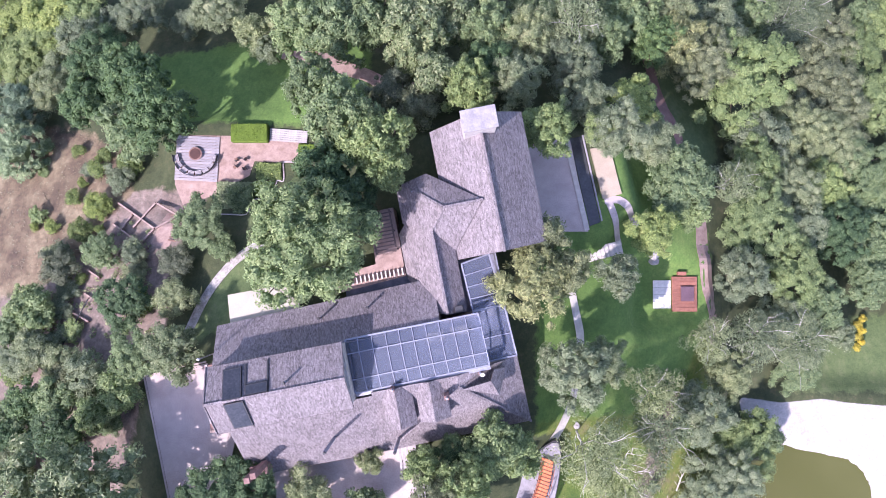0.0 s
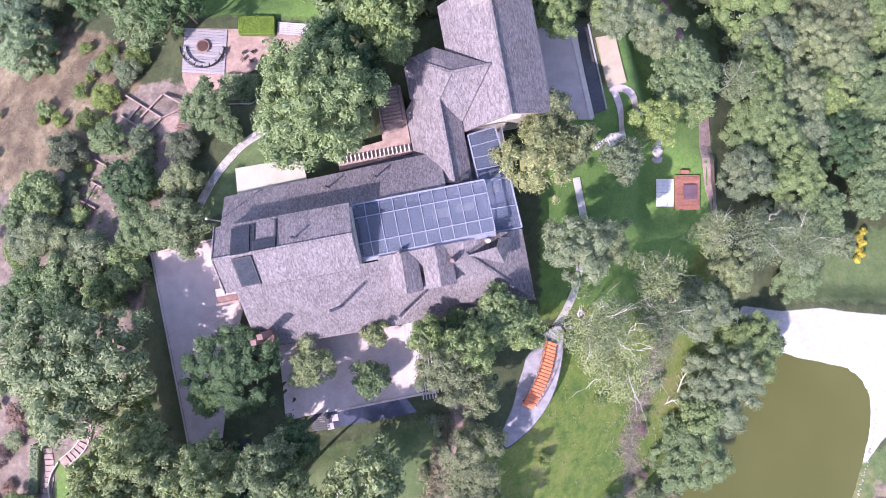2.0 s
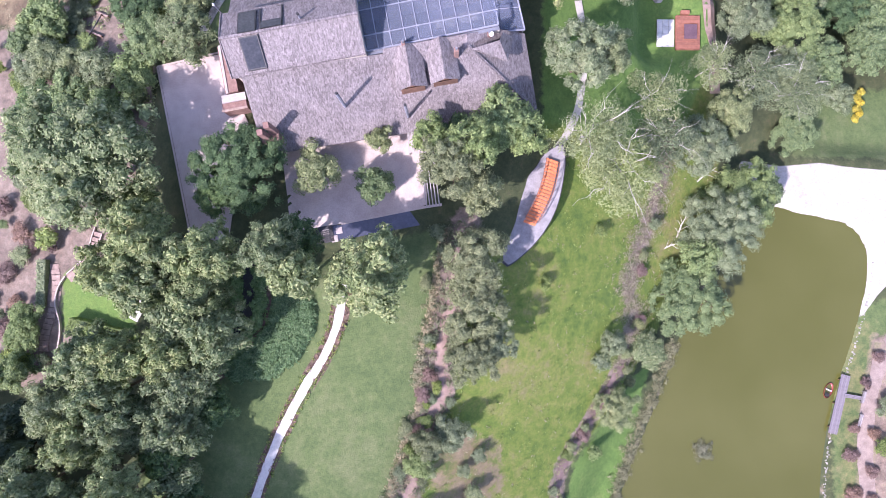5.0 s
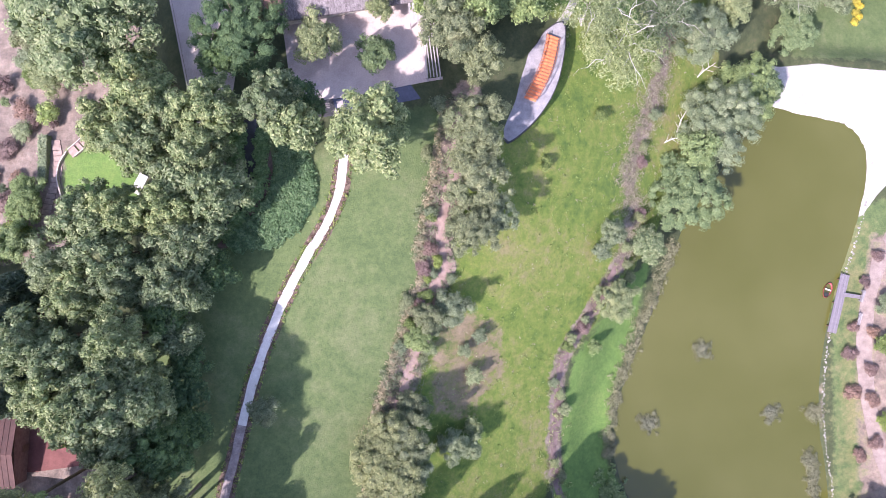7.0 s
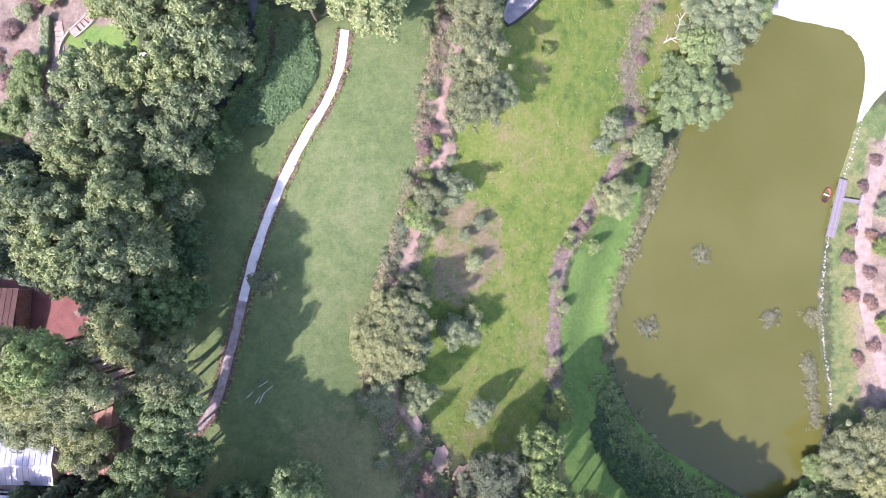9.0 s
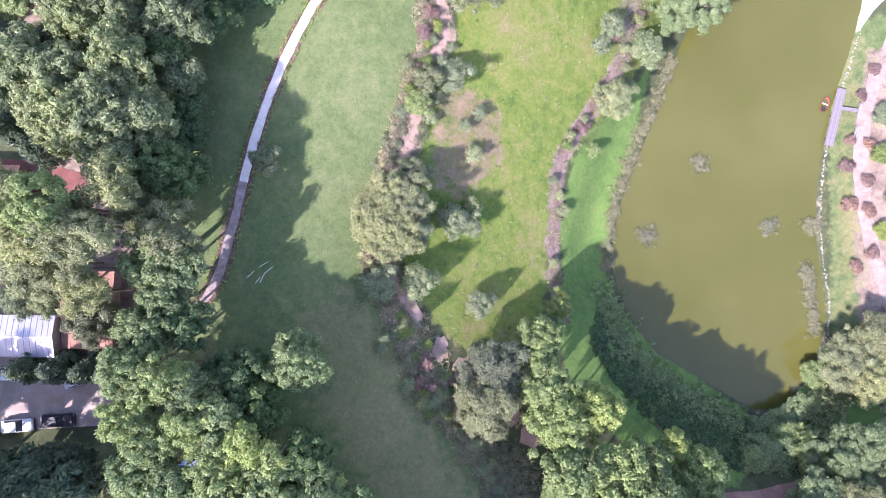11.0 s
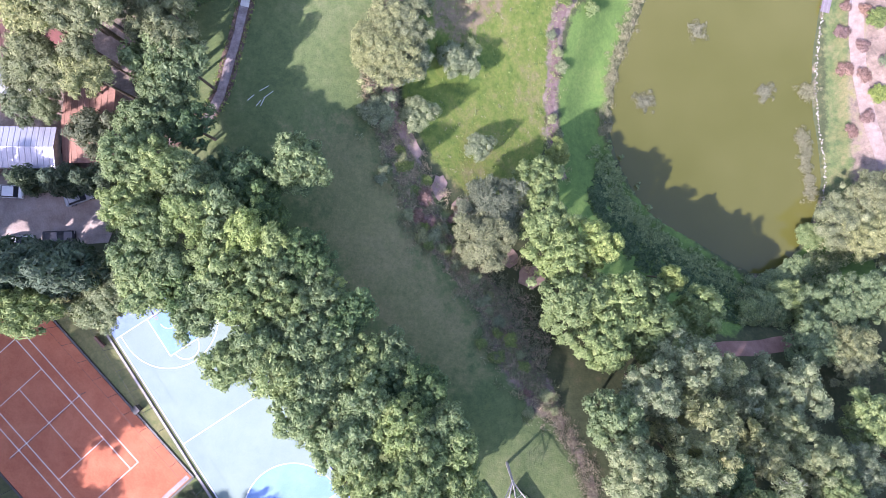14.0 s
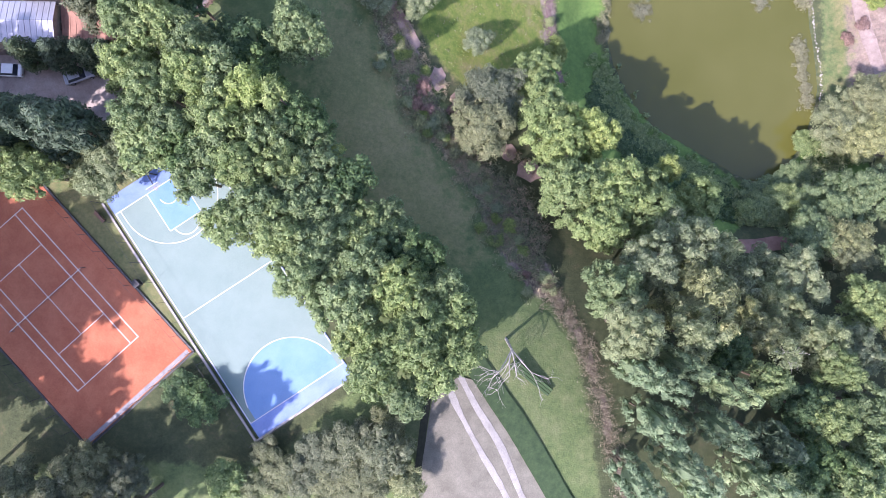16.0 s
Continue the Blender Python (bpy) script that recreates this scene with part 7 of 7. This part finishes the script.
EAST_WOOD = [
    ('o', 73.8, 42.8, 6.5, 11), ('o', 69.9, 35.3, 7.2, 11), ('y', 79, 42, 5.6, 10), ('b', 84.1, 48.5, 5, 8),
    ('e', 62.2, 24.1, 6, 11), ('o', 72.9, 29.6, 7.2, 11), ('b', 82, 31.4, 6.5, 10), ('e', 70.2, 21.5, 6.6, 10),
    ('b', 75.9, 17.3, 6.2, 10), ('y', 67.7, 13.9, 5, 8), ('b', 78.9, 12, 6.2, 9), ('e', 53.6, 22.1, 5, 10),
    ('y', 51.8, 17.2, 4.3, 9), ('e', 58.8, 13, 5.8, 9), ('b', 51.4, 6.9, 5.9, 9), ('g', 45.2, 13, 3.7, 9), ('e', 61.2, 6.3, 5, 8),
    ('d', 69.6, 5.4, 5.8, 9), ('b', 77.1, 4.5, 5.3, 9),
]
DAM_WOOD = [
    ('e', 47, -2.3, 4.4, 9), ('b', 57.6, -1.7, 5.7, 9), ('b', 63.8, -7.5, 5, 8), ('e', 56, -9.2, 4.3, 8),
    ('g', 58.3, -13.3, 5.7, 9), ('g', 49.6, -11.9, 4.9, 9), ('b', 61.2, -19.2, 4.1, 4), ('f', 76.7, -10.5, 0.9, 1.4),
    ('f', 76, -11.7, 0.9, 1.1), ('f', 76.4, -12.7, 0.9, 1.5), ('f', 75.7, -13.8, 1, 1.2), ('f', 76, -14.8, 0.7, 1.5),
    ('f', 75.2, -15.9, 0.9, 1.2), ('e', 69.5, -12.7, 2.9, 6), ('b', 76.2, -3.6, 5.2, 8), ('e', 45.5, -18.3, 4.1, 8),
    ('e', 39.9, -24.5, 4.8, 8), ('b', 49.8, -31.9, 6.1, 8), ('b', 54.3, -30.2, 3.4, 7), ('e', 44.9, -37.6, 6.9, 10),
]
MEADOW_TREES = [
    ('g', 18.7, -25.4, 5.8, 12), ('g', 23, -30.3, 6.9, 12), ('g', 30.8, -25, 4.8, 11), ('g', 29.1, -18.8, 4, 10),
    ('g', 39.8, -12, 3.9, 9), ('b', 39.8, -49.6, 6.5, 8), ('b', 41, -42.2, 3.3, 8), ('d', 0, -27, 3.7, 6),
    ('b', 8.6, -25.8, 3.3, 8),
]
SOUTH_COURT = [
    ('p', -48.8, -31, 8.8, 18.5), ('b', -44.1, -36.8, 3.6, 8), ('d', -29.7, -31.2, 6.2, 8.5), ('d', -32.7, -34.4, 3.5, 7),
    ('e', -20, -31.3, 3.4, 6), ('b', -11.8, -33, 2.7, 5.5), ('o', -1.2, -30.8, 4.5, 11), ('b', -3.9, -26.5, 2.6, 9),
    ('o', 2.7, -34.1, 3.4, 9), ('e', -60.1, -35.6, 2.8, 4), ('d', -47.6, -34.6, 2.6, 9),
]
GROVE = [
    ('p', -40.7, -41.1, 4.6, 15), ('p', -45.6, -45, 3.7, 14), ('p', -41.6, -47.1, 4.2, 14), ('p', -31.5, -43.1, 4.1, 16),
    ('p', -33.4, -48.3, 4, 14), ('p', -31.7, -53, 4.2, 13), ('p', -36.1, -51.6, 3.4, 13), ('p', -23.6, -42.3, 3.7, 15),
    ('p', -20.4, -45.4, 3.3, 14), ('p', -11.7, -45.6, 5.4, 14), ('p', -37.6, -43.7, 3.8, 13), ('d', -21.5, -40.8, 3, 10),
]
WEST_WOOD = [
    ('p', -47.4, -56.6, 4.4, 15), ('p', -43.1, -55.7, 3.6, 15), ('p', -45.2, -61, 4.2, 15), ('e', -51.6, -63.1, 3.3, 14),
    ('p', -48, -66.8, 3.9, 15), ('p', -37.3, -55.3, 3.9, 14), ('p', -35.5, -59.3, 4.3, 12), ('p', -37.2, -65.2, 4.3, 12),
    ('d', -33, -63.4, 2.9, 7), ('p', -42.9, -64.8, 3.6, 14), ('p', -53.3, -72.7, 4, 17), ('p', -49, -74.3, 4.1, 17),
    ('p', -41.9, -71.8, 3.7, 17), ('p', -37.2, -71.8, 3.3, 9), ('p', -43.4, -76.8, 4.1, 17), ('p', -50.8, -79.1, 3.5, 17),
    ('p', -40.6, -77.1, 3.9, 14), ('p', -45.7, -81.7, 4.1, 18), ('p', -40.3, -81.6, 4.1, 12), ('d', -37.8, -80.2, 3.4, 6),
]
WEST_WOOD_EDGE = [
    ('c', -59.6, -70.1, 3.6, 12), ('c', -59.1, -75.7, 3.7, 12), ('b', -62.8, -60.2, 2.7, 5), ('y', -62, -54.8, 2.7, 4),
    ('p', -41.3, -84, 3.9, 17), ('d', -36.6, -75.6, 2.8, 6), ('d', -36.4, -84.8, 3.1, 6), ('c', -61.4, -66.6, 3, 10),
    ('d', -38.3, -69.5, 3, 10),
]
SOUTH_WOOD = [
    ('p', -43.3, -81.1, 4.9, 18), ('p', -39.2, -79.9, 4.1, 17), ('p', -47.1, -79, 4.1, 18), ('c', -56.9, -80.2, 4.1, 14),
    ('o', -49.7, -90.2, 3.6, 25), ('y', -45.1, -91.3, 3.7, 25), ('o', -43.6, -93.9, 3.5, 23), ('o', -47.8, -94.8, 3.2, 22),
    ('o', -40.9, -94.1, 3.2, 22), ('o', -57.5, -97.7, 2.8, 9), ('o', -43, -98, 2.1, 19), ('o', -39.3, -88.2, 3.4, 21),
    ('d', -36.9, -85.6, 4, 15), ('o', -36.1, -93.8, 4.1, 16), ('o', -40, -89.9, 3.5, 14), ('b', -34.1, -97.9, 3.3, 14),
    ('b', -37.8, -97.6, 3.4, 14), ('b', -36.2, -101.7, 3.7, 14), ('b', -38.3, -105.4, 3.5, 14), ('d', -33.7, -105.2, 3.2, 12),
]
YARD_TREES = [
    ('c', -57.1, -111.6, 2.4, 7), ('c', -53, -111.7, 2.6, 7), ('c', -48.8, -111.8, 2.4, 7), ('c', -45.4, -112, 2.1, 7),
    ('h', -47.9, -105.3, 3.3, 8), ('c', -49.2, -123.2, 4, 19), ('c', -45.6, -123.5, 3.1, 18), ('b', -52.6, -128.5, 3.9, 13),
    ('c', -53.3, -122.5, 3, 19), ('c', -54.6, -125.8, 3.5, 13), ('e', -57.5, -102.1, 2.5, 8), ('e', -53.5, -102.4, 2.1, 8),
    ('o', -54.6, -98, 3.5, 12), ('o', -50.1, -99.2, 2.2, 11), ('o', -49.7, -97.5, 2.4, 18), ('e', -43, -126.5, 3.6, 9),
    ('e', -45.8, -128.8, 3.1, 8), ('e', -41.4, -124.5, 2.7, 9), ('o', -47.7, -126.5, 2.2, 7), ('o', -45.1, -92.7, 3.4, 20),
    ('o', -48.4, -99.5, 3.1, 17), ('o', -42.8, -100.8, 2.9, 18),
]
LAWN_EDGE = [
    ('b', -20.2, -109.8, 4, 14), ('b', -39.1, -110.2, 3.5, 16), ('b', -35.1, -111, 3.5, 16), ('b', -38.8, -115.9, 3.6, 15),
    ('y', -31.6, -116.5, 3.8, 15), ('b', -36, -118.5, 3.5, 15), ('b', -32.3, -112.6, 3.5, 15), ('d', -27.7, -111.5, 4.1, 12),
    ('d', -25.4, -115.5, 4.1, 12), ('b', -29, -116.5, 3.4, 14), ('b', -37.6, -122.1, 3.9, 14), ('b', -37.1, -125.7, 3.4, 13),
    ('d', -32.8, -125.6, 3.5, 13), ('b', -31.5, -129.2, 3.1, 12), ('b', -28, -122.1, 4.1, 15), ('y', -24.7, -118.6, 2.8, 16),
    ('v', -20.8, -119.7, 1.8, 18), ('b', -22.9, -123.6, 3.9, 14), ('d', -19, -121.7, 3.9, 13), ('y', -26, -127, 3.8, 14),
    ('b', -33.8, -122.9, 2.4, 13),
]
COURT_TREES = [
    ('b', -21.4, -127.3, 3.6, 13), ('b', -17.5, -126.1, 4, 12), ('v', -14.7, -125.1, 1, 10), ('d', -13.3, -128.6, 3.4, 11),
    ('b', -18.5, -131.5, 4.2, 13), ('b', -24.4, -132.5, 3.8, 13), ('b', -27.2, -134.7, 3.1, 12), ('b', -20.9, -135.4, 4.1, 13),
    ('b', -14.6, -133.4, 3.7, 11), ('b', -11.5, -135.6, 4.3, 11), ('b', -8.2, -134.6, 3.6, 10), ('b', -16.9, -137.8, 3.9, 12),
    ('d', -7.1, -138.7, 3.7, 10), ('b', -29.4, -125.6, 2.8, 13), ('d', -15.4, -130.4, 3.2, 11),
]
DRIVE_TREES = [
    ('b', -18.3, -140.6, 3.9, 13), ('b', -13.4, -144.1, 4.6, 13), ('y', -6.7, -142.6, 4.3, 13), ('y', -4.4, -148.9, 4.1, 13),
    ('y', -9.3, -152.6, 3.4, 12), ('b', -5, -155.9, 2.7, 10), ('b', -11.1, -139.8, 4.2, 13), ('d', -3.8, -138.3, 3.6, 11),
    ('y', 0.5, -146.1, 3.3, 11), ('y', 1.3, -150.4, 3, 11), ('b', -0.4, -142.9, 3.1, 11), ('b', -16.2, -136.9, 4, 13),
    ('b', -10.9, -148.1, 3.5, 12), ('b', -3.6, -144.6, 3.5, 12), ('b', -1.7, -152.9, 2.8, 11),
]
COURT_SCRUB = [
    ('h', -21.5, -167.3, 3.1, 4), ('h', -17, -164.4, 3.1, 4), ('h', -12.5, -162.6, 3.2, 5), ('h', -7.8, -163.1, 3.4, 7),
    ('h', -10.2, -167.1, 3.5, 5), ('h', -14.7, -168.6, 3.2, 4), ('h', -7.3, -159.4, 2.5, 5), ('h', -18.4, -167.7, 2.7, 4),
    ('h', -13.2, -166, 2.6, 4), ('y', -28.9, -168, 2.8, 5), ('h', -46.9, -166.9, 4.1, 6), ('h', -41.7, -168.3, 3.6, 6),
    ('h', -55.7, -168.5, 3.3, 6), ('h', -50.6, -169.9, 3.3, 6), ('o', -5.1, -166.8, 2.5, 5), ('h', -24.1, -164.7, 2.1, 3),
    ('o', -25.3, -168.8, 2.5, 4), ('d', -32.7, -158.3, 3, 4), ('d', -35.6, -156.6, 2.6, 3),
]
BANK_TREES = [
    ('b', -63.8, -6.9, 3.4, 6), ('e', -63.3, -13.2, 3.4, 5.5), ('d', -63, -20.6, 3.2, 5.5), ('d', -56.3, -25.9, 3.1, 6),
    ('h', -56.9, -16.6, 2.5, 5.4), ('b', -67.6, -10.4, 2.6, 5.4), ('d', -64.7, -25.3, 2.8, 5.4), ('h', -60.7, -0.4, 2.9, 5.4),
    ('h', -63.2, -29.1, 2.4, 5.3),
]
POND_SOUTH = [
    ('h', 6.2, -113.7, 5.4, 8), ('h', 5, -118.5, 4.8, 8), ('v', 17.4, -103.7, 2.3, 8), ('y', 13.7, -108.8, 4, 11),
    ('y', 14.5, -115.8, 4.4, 13), ('y', 16.3, -120.8, 4.6, 14), ('y', 21.8, -118.9, 4.4, 15), ('y', 17.3, -127.8, 4.9, 13),
    ('y', 24.6, -128.3, 5.5, 14), ('y', 30.3, -132.6, 4.9, 14), ('v', 34.4, -123.9, 2.2, 14), ('y', 38.3, -129.5, 4.5, 13),
    ('y', 22, -133.7, 4.1, 13), ('y', 29.8, -127.3, 4.1, 13), ('e', 43.9, -141.6, 3.4, 10), ('e', 49.6, -139, 3.2, 8),
    ('e', 33.6, -136, 4.9, 17), ('e', 27.4, -139.1, 4.4, 17), ('e', 39.2, -136.6, 3, 15),
]
POND_EAST_BANK = [
    ('o', 71.5, -113.7, 6.6, 7), ('h', 75.5, -109.3, 5.4, 7), ('o', 74.3, -116.8, 5, 7), ('b', 66.1, -128.4, 5.6, 9),
    ('b', 71.9, -126.4, 4.8, 9), ('b', 59.4, -128, 4.4, 4), ('b', 59.5, -134.4, 4.7, 8), ('b', 54.1, -129.6, 3.6, 4),
    ('o', 65.6, -135.1, 4.1, 9), ('b', 62.1, -129, 3.4, 5), ('y', 65.8, -116.1, 2.5, 2.5), ('b', 56.3, -126.4, 3.3, 3),
    ('b', 60.7, -124.6, 3.5, 3), ('b', 56.8, -129.9, 3.4, 3.5), ('b', 63.9, -122.3, 2.7, 2.5), ('b', 51.8, -130, 2.5, 3),
]
SOUTH_EAST_WOOD = [
    ('b', 21.6, -142.5, 4.1, 15), ('o', 33.8, -144.5, 5.3, 16), ('e', 22.9, -147.3, 3.9, 17), ('e', 30.7, -148.1, 3, 17),
    ('n', 23.2, -152, 2.2, 18), ('n', 26.3, -153.6, 1.9, 18), ('n', 29.1, -151.5, 2, 18), ('n', 34.5, -154.3, 2.3, 18),
    ('n', 24.8, -158, 2.3, 18), ('n', 32.8, -159, 2.3, 18), ('n', 27.7, -162.8, 2.4, 18), ('n', 37.4, -165, 2.6, 18),
    ('c', 40.7, -161, 2.6, 15), ('n', 22.4, -164.8, 2.5, 16), ('n', 29.4, -165.4, 2, 17),
]
FAR_SOUTH_WOOD = [
    ('e', 53, -149.7, 4.3, 12), ('y', 54.5, -153.5, 3.5, 12), ('g', 45.5, -151, 2.4, 12), ('b', 43.3, -154.7, 2.8, 10),
    ('e', 52.6, -141.7, 5, 11), ('e', 48.2, -145, 3.7, 11), ('o', 65.3, -138.1, 3.7, 8), ('b', 64.4, -144.9, 4.5, 11),
    ('b', 51.8, -159.9, 3.6, 11), ('b', 58.7, -158.8, 4, 12), ('b', 57.8, -165.9, 4.6, 12), ('b', 53.3, -167.5, 3.8, 12),
    ('d', 49.1, -158.8, 3.8, 9), ('d', 50, -166.2, 4.3, 9), ('o', 43.9, -148.6, 3.2, 11), ('e', 60.2, -151.4, 3.9, 10),
    ('d', 44.6, -166.8, 3.5, 10), ('o', 42.2, -146.4, 2.8, 10), ('d', 39.2, -150.9, 3.2, 9),
]
WEST_SLOPE = [
    ('b', -65, -6.9, 3.6, 5), ('e', -62.8, -13.1, 3.2, 5), ('b', -54.3, 1.7, 2.9, 4), ('d', -48.6, -5.8, 4.1, 6),
    ('h', -41.2, 0.2, 2.6, 3.4), ('b', -44.2, -13.1, 3.7, 6), ('p', -38.2, -12.2, 3.8, 7),
    ('e', -53.1, -15.9, 3.2, 6), ('b', -57.3, -19.2, 3.3, 6), ('e', -57.1, -14.6, 2.8, 5), ('b', -46.4, -18, 3.2, 6),
    ('e', -40.8, -5.4, 3.1, 4), ('b', -33.8, 2.1, 2, 3), ('e', -48.7, 0.9, 1.9, 3), ('b', -51, -21.7, 2.8, 6),
    ('d', -57.1, -24.3, 3.6, 6), ('e', -65.5, -14.9, 2.9, 5), ('b', -64.6, -22.1, 2.8, 5), ('b', -33.3, 9.8, 2.4, 3),
]
STRIP_TREES = [
    ('o', 2, -43.1, 4.5, 8), ('o', 2.5, -49.9, 4.5, 8), ('o', 1.9, -56.9, 4.1, 7), ('e', 4.8, -55.1, 3.7, 6),
    ('o', -4.4, -69.9, 2.3, 4), ('e', -0.8, -68.7, 2.8, 4), ('b', -5.7, -73.3, 2.1, 3), ('o', -9.5, -86.9, 3.9, 6),
    ('o', -6.4, -83.4, 2.7, 4), ('o', -11.4, -91.6, 4.1, 6), ('e', -7.1, -92.2, 3.7, 6), ('e', -0.5, -90.2, 2.6, 4),
    ('e', 27.2, -68.3, 3.7, 5), ('p', 33.3, -58.4, 3.3, 4), ('e', 25.8, -56.9, 2.4, 4), ('e', -26.7, -82.9, 2.2, 5),
    ('s', 47, -86.8, 0.5, 1),
    ('o', -7.2, -87.5, 4.2, 7), ('o', -9.5, -92.5, 4.5, 7), ('e', -5.5, -99.8, 2.9, 5), ('e', -11.2, -99.9, 2.8, 4),
    ('e', 2.1, -90.8, 2.2, 4), ('e', 4.2, -103.5, 2.4, 3.5),
]

SLOPE_SHRUBS = [
    ('s', -71, 19.3, 1.2, 1.4), ('s', -63.2, 18.9, 1.3, 1.5), ('s', -58.6, 15.5, 1.7, 1.8), ('s', -62.2, 10.6, 1.5, 1.8), ('s', -65.3, 5.9, 1.4, 1.6),
    ('s', -57.8, 17.9, 1.3, 1.5), ('e', -48.8, 1.7, 1.8, 2.4), ('s', -56.7, 9.2, 2.4, 2.8), ('s', -59.4, 5.1, 2.0, 2.6), ('e', -53.5, 13.5, 2.4, 3), ('s', -52.3, 15.8, 2.2, 2.8),
    ('y', -60.3, -41, 1.8, 2.4), ('y', -62.2, -52.5, 2.6, 3), ('s', -63.6, -58.5, 2.2, 3), ('u', -65, -40, 1.6, 1.6), ('u', -67, -46, 1.8, 1.6), ('s', -63, -35, 2, 2.6), ('e', -60, -32, 2.2, 3), ('u', -69, -36, 1.6, 1.8),
]
SHORE_SHRUBS = [
    ('u', 77.2, -60.1, 1.2, 1.1), ('u', 74.9, -64.9, 1.1, 1.1), ('u', 72.9, -73.2, 1.1, 1.1), ('u', 72.2, -78.2, 1.5, 1.3), ('u', 75.6, -80.8, 1.3, 1.2), ('u', 72.6, -85, 1.7, 1.4), ('u', 75.9, -86.2, 1.5, 1.2),
    ('u', 76.4, -94, 1.4, 1.2), ('u', 74, -96.5, 1.4, 1.2), ('u', 76, -74, 1.2, 1.2), ('s', 77.6, -76, 2.2, 2), ('e', 78, -69, 2.2, 2), ('s', 78, -90, 2, 1.8), ('e', 80, -84, 2.4, 2.2),
]
MEADOW_BUSHES = [
    ('e', 3.6, -73.4, 1.3, 1.6), ('e', 1.2, -75.6, 1.2, 1.6), ('e', 2.8, -79.6, 1.6, 2), ('s', 13.4, -46.8, 1.2, 1.4), ('s', 22.6, -38.4, 1.2, 1.4), ('e', 24.2, -60, 1.8, 2.6), ('y', 24.4, -76.6, 1.4, 1.8),
    ('s', 19.2, -76.5, 1.2, 1.2), ('e', 16.8, -82.5, 1, 1.2), ('u', 21.8, -73, 1.4, 1.2), ('u', 26.6, -57.5, 1.4, 1.2), ('e', 2.8, -88, 1.7, 2.4), ('e', -3.3, -72, 1.2, 1.6), ('s', -4.4, -67, 1.1, 1.4),
    ('s', -3, -62, 1, 1.4), ('e', -8.2, -74.5, 1.2, 1.5),
]
# Unseen trees, placed so that their shade falls on the courts and yard.
BEHIND_COURTS = [
    ('d', -38.6, -169.8, 3.9, 22), ('d', -64.5, -157.5, 6, 28), ('d', -62.5, -171.9, 4, 24), ('d', -72.8, -154.4, 7, 28), ('d', -71.1, -166.9, 5.5, 26), ('d', -69.4, -153, 6, 30),
    ('d', -69.8, -122.2, 6, 22), ('d', -60.4, -123, 4, 20), ('d', -66.2, -125.9, 5, 22), ('o', -65.3, -175.9, 4, 22), ('o', -55.7, -176.2, 4, 22), ('o', -46.4, -171.5, 4, 22), ('o', -40.9, -175, 3.6, 22), ('o', -48.5, -180, 4, 22),
    ('b', -74, -140, 6, 18), ('d', -72, -131, 5, 14), ('c', -73, -124, 5.5, 16), ('d', -75, -118, 6, 18), ('d', -73, -112, 5, 12), ('b', -80, -128, 6, 12), ('d', -80, -165, 6, 12),
    ('d', -70.6, -146.9, 4.0, 22), ('d', -69.5, -152.5, 4.5, 22), ('d', -65.3, -153.6, 4.6, 22), ('d', -69.3, -157.9, 4.5, 22), ('d', -64.5, -158.4, 3.6, 22), ('d', -67.1, -162.7, 3.2, 22), ('d', -63.3, -169.8, 3.8, 22),
]
FRINGE = [
    ('b', 86, -5, 6, 9), ('o', 88, 12, 6, 9), ('b', 90, 28, 6, 10), ('b', 88, 48, 6, 10), ('b', 30, 50, 6, 11), ('b', 5, 48, 6, 11), ('p', -15, 48, 6, 11), ('b', -35, 52, 6, 11), ('y', -66, 44, 5, 6), ('y', -73, 40, 5, 6), ('y', -70, 48, 5, 6),
    ('b', 86, -112, 5, 8), ('o', 84, -128, 5, 9), ('b', 76, -140, 6, 11), ('o', 70, -152, 6, 12), ('b', 60, -166, 6, 12), ('b', 42, -172, 6, 12), ('b', -84, -70, 5, 9), ('d', -72, -72, 5, 11), ('d', -70, -64, 4, 7),
]

plant_all({
    "BAMBOO": BAMBOO,
    "BANK_TREES": BANK_TREES,
    "NORTH_WOOD": NORTH_WOOD,
    "GARDEN_TREES": GARDEN_TREES,
    "EAST_LAWN_TREES": EAST_LAWN_TREES,
    "NORTH_EAST_WOOD": NORTH_EAST_WOOD,
    "EAST_WOOD": EAST_WOOD,
    "DAM_WOOD": DAM_WOOD,
    "MEADOW_TREES": MEADOW_TREES,
    "SOUTH_COURT": SOUTH_COURT,
    "GROVE": GROVE,
    "WEST_WOOD": WEST_WOOD,
    "WEST_WOOD_EDGE": WEST_WOOD_EDGE,
    "SOUTH_WOOD": SOUTH_WOOD,
    "YARD_TREES": YARD_TREES,
    "LAWN_EDGE": LAWN_EDGE,
    "COURT_TREES": COURT_TREES,
    "DRIVE_TREES": DRIVE_TREES,
    "COURT_SCRUB": COURT_SCRUB,
    "POND_SOUTH": POND_SOUTH,
    "POND_EAST_BANK": POND_EAST_BANK,
    "SOUTH_EAST_WOOD": SOUTH_EAST_WOOD,
    "FAR_SOUTH_WOOD": FAR_SOUTH_WOOD,
    "WEST_SLOPE": WEST_SLOPE,
    "STRIP_TREES": STRIP_TREES,
    "SLOPE_SHRUBS": SLOPE_SHRUBS,
    "SHORE_SHRUBS": SHORE_SHRUBS,
    "MEADOW_BUSHES": MEADOW_BUSHES,
    "BEHIND_COURTS": BEHIND_COURTS,
    "FRINGE": FRINGE,
})
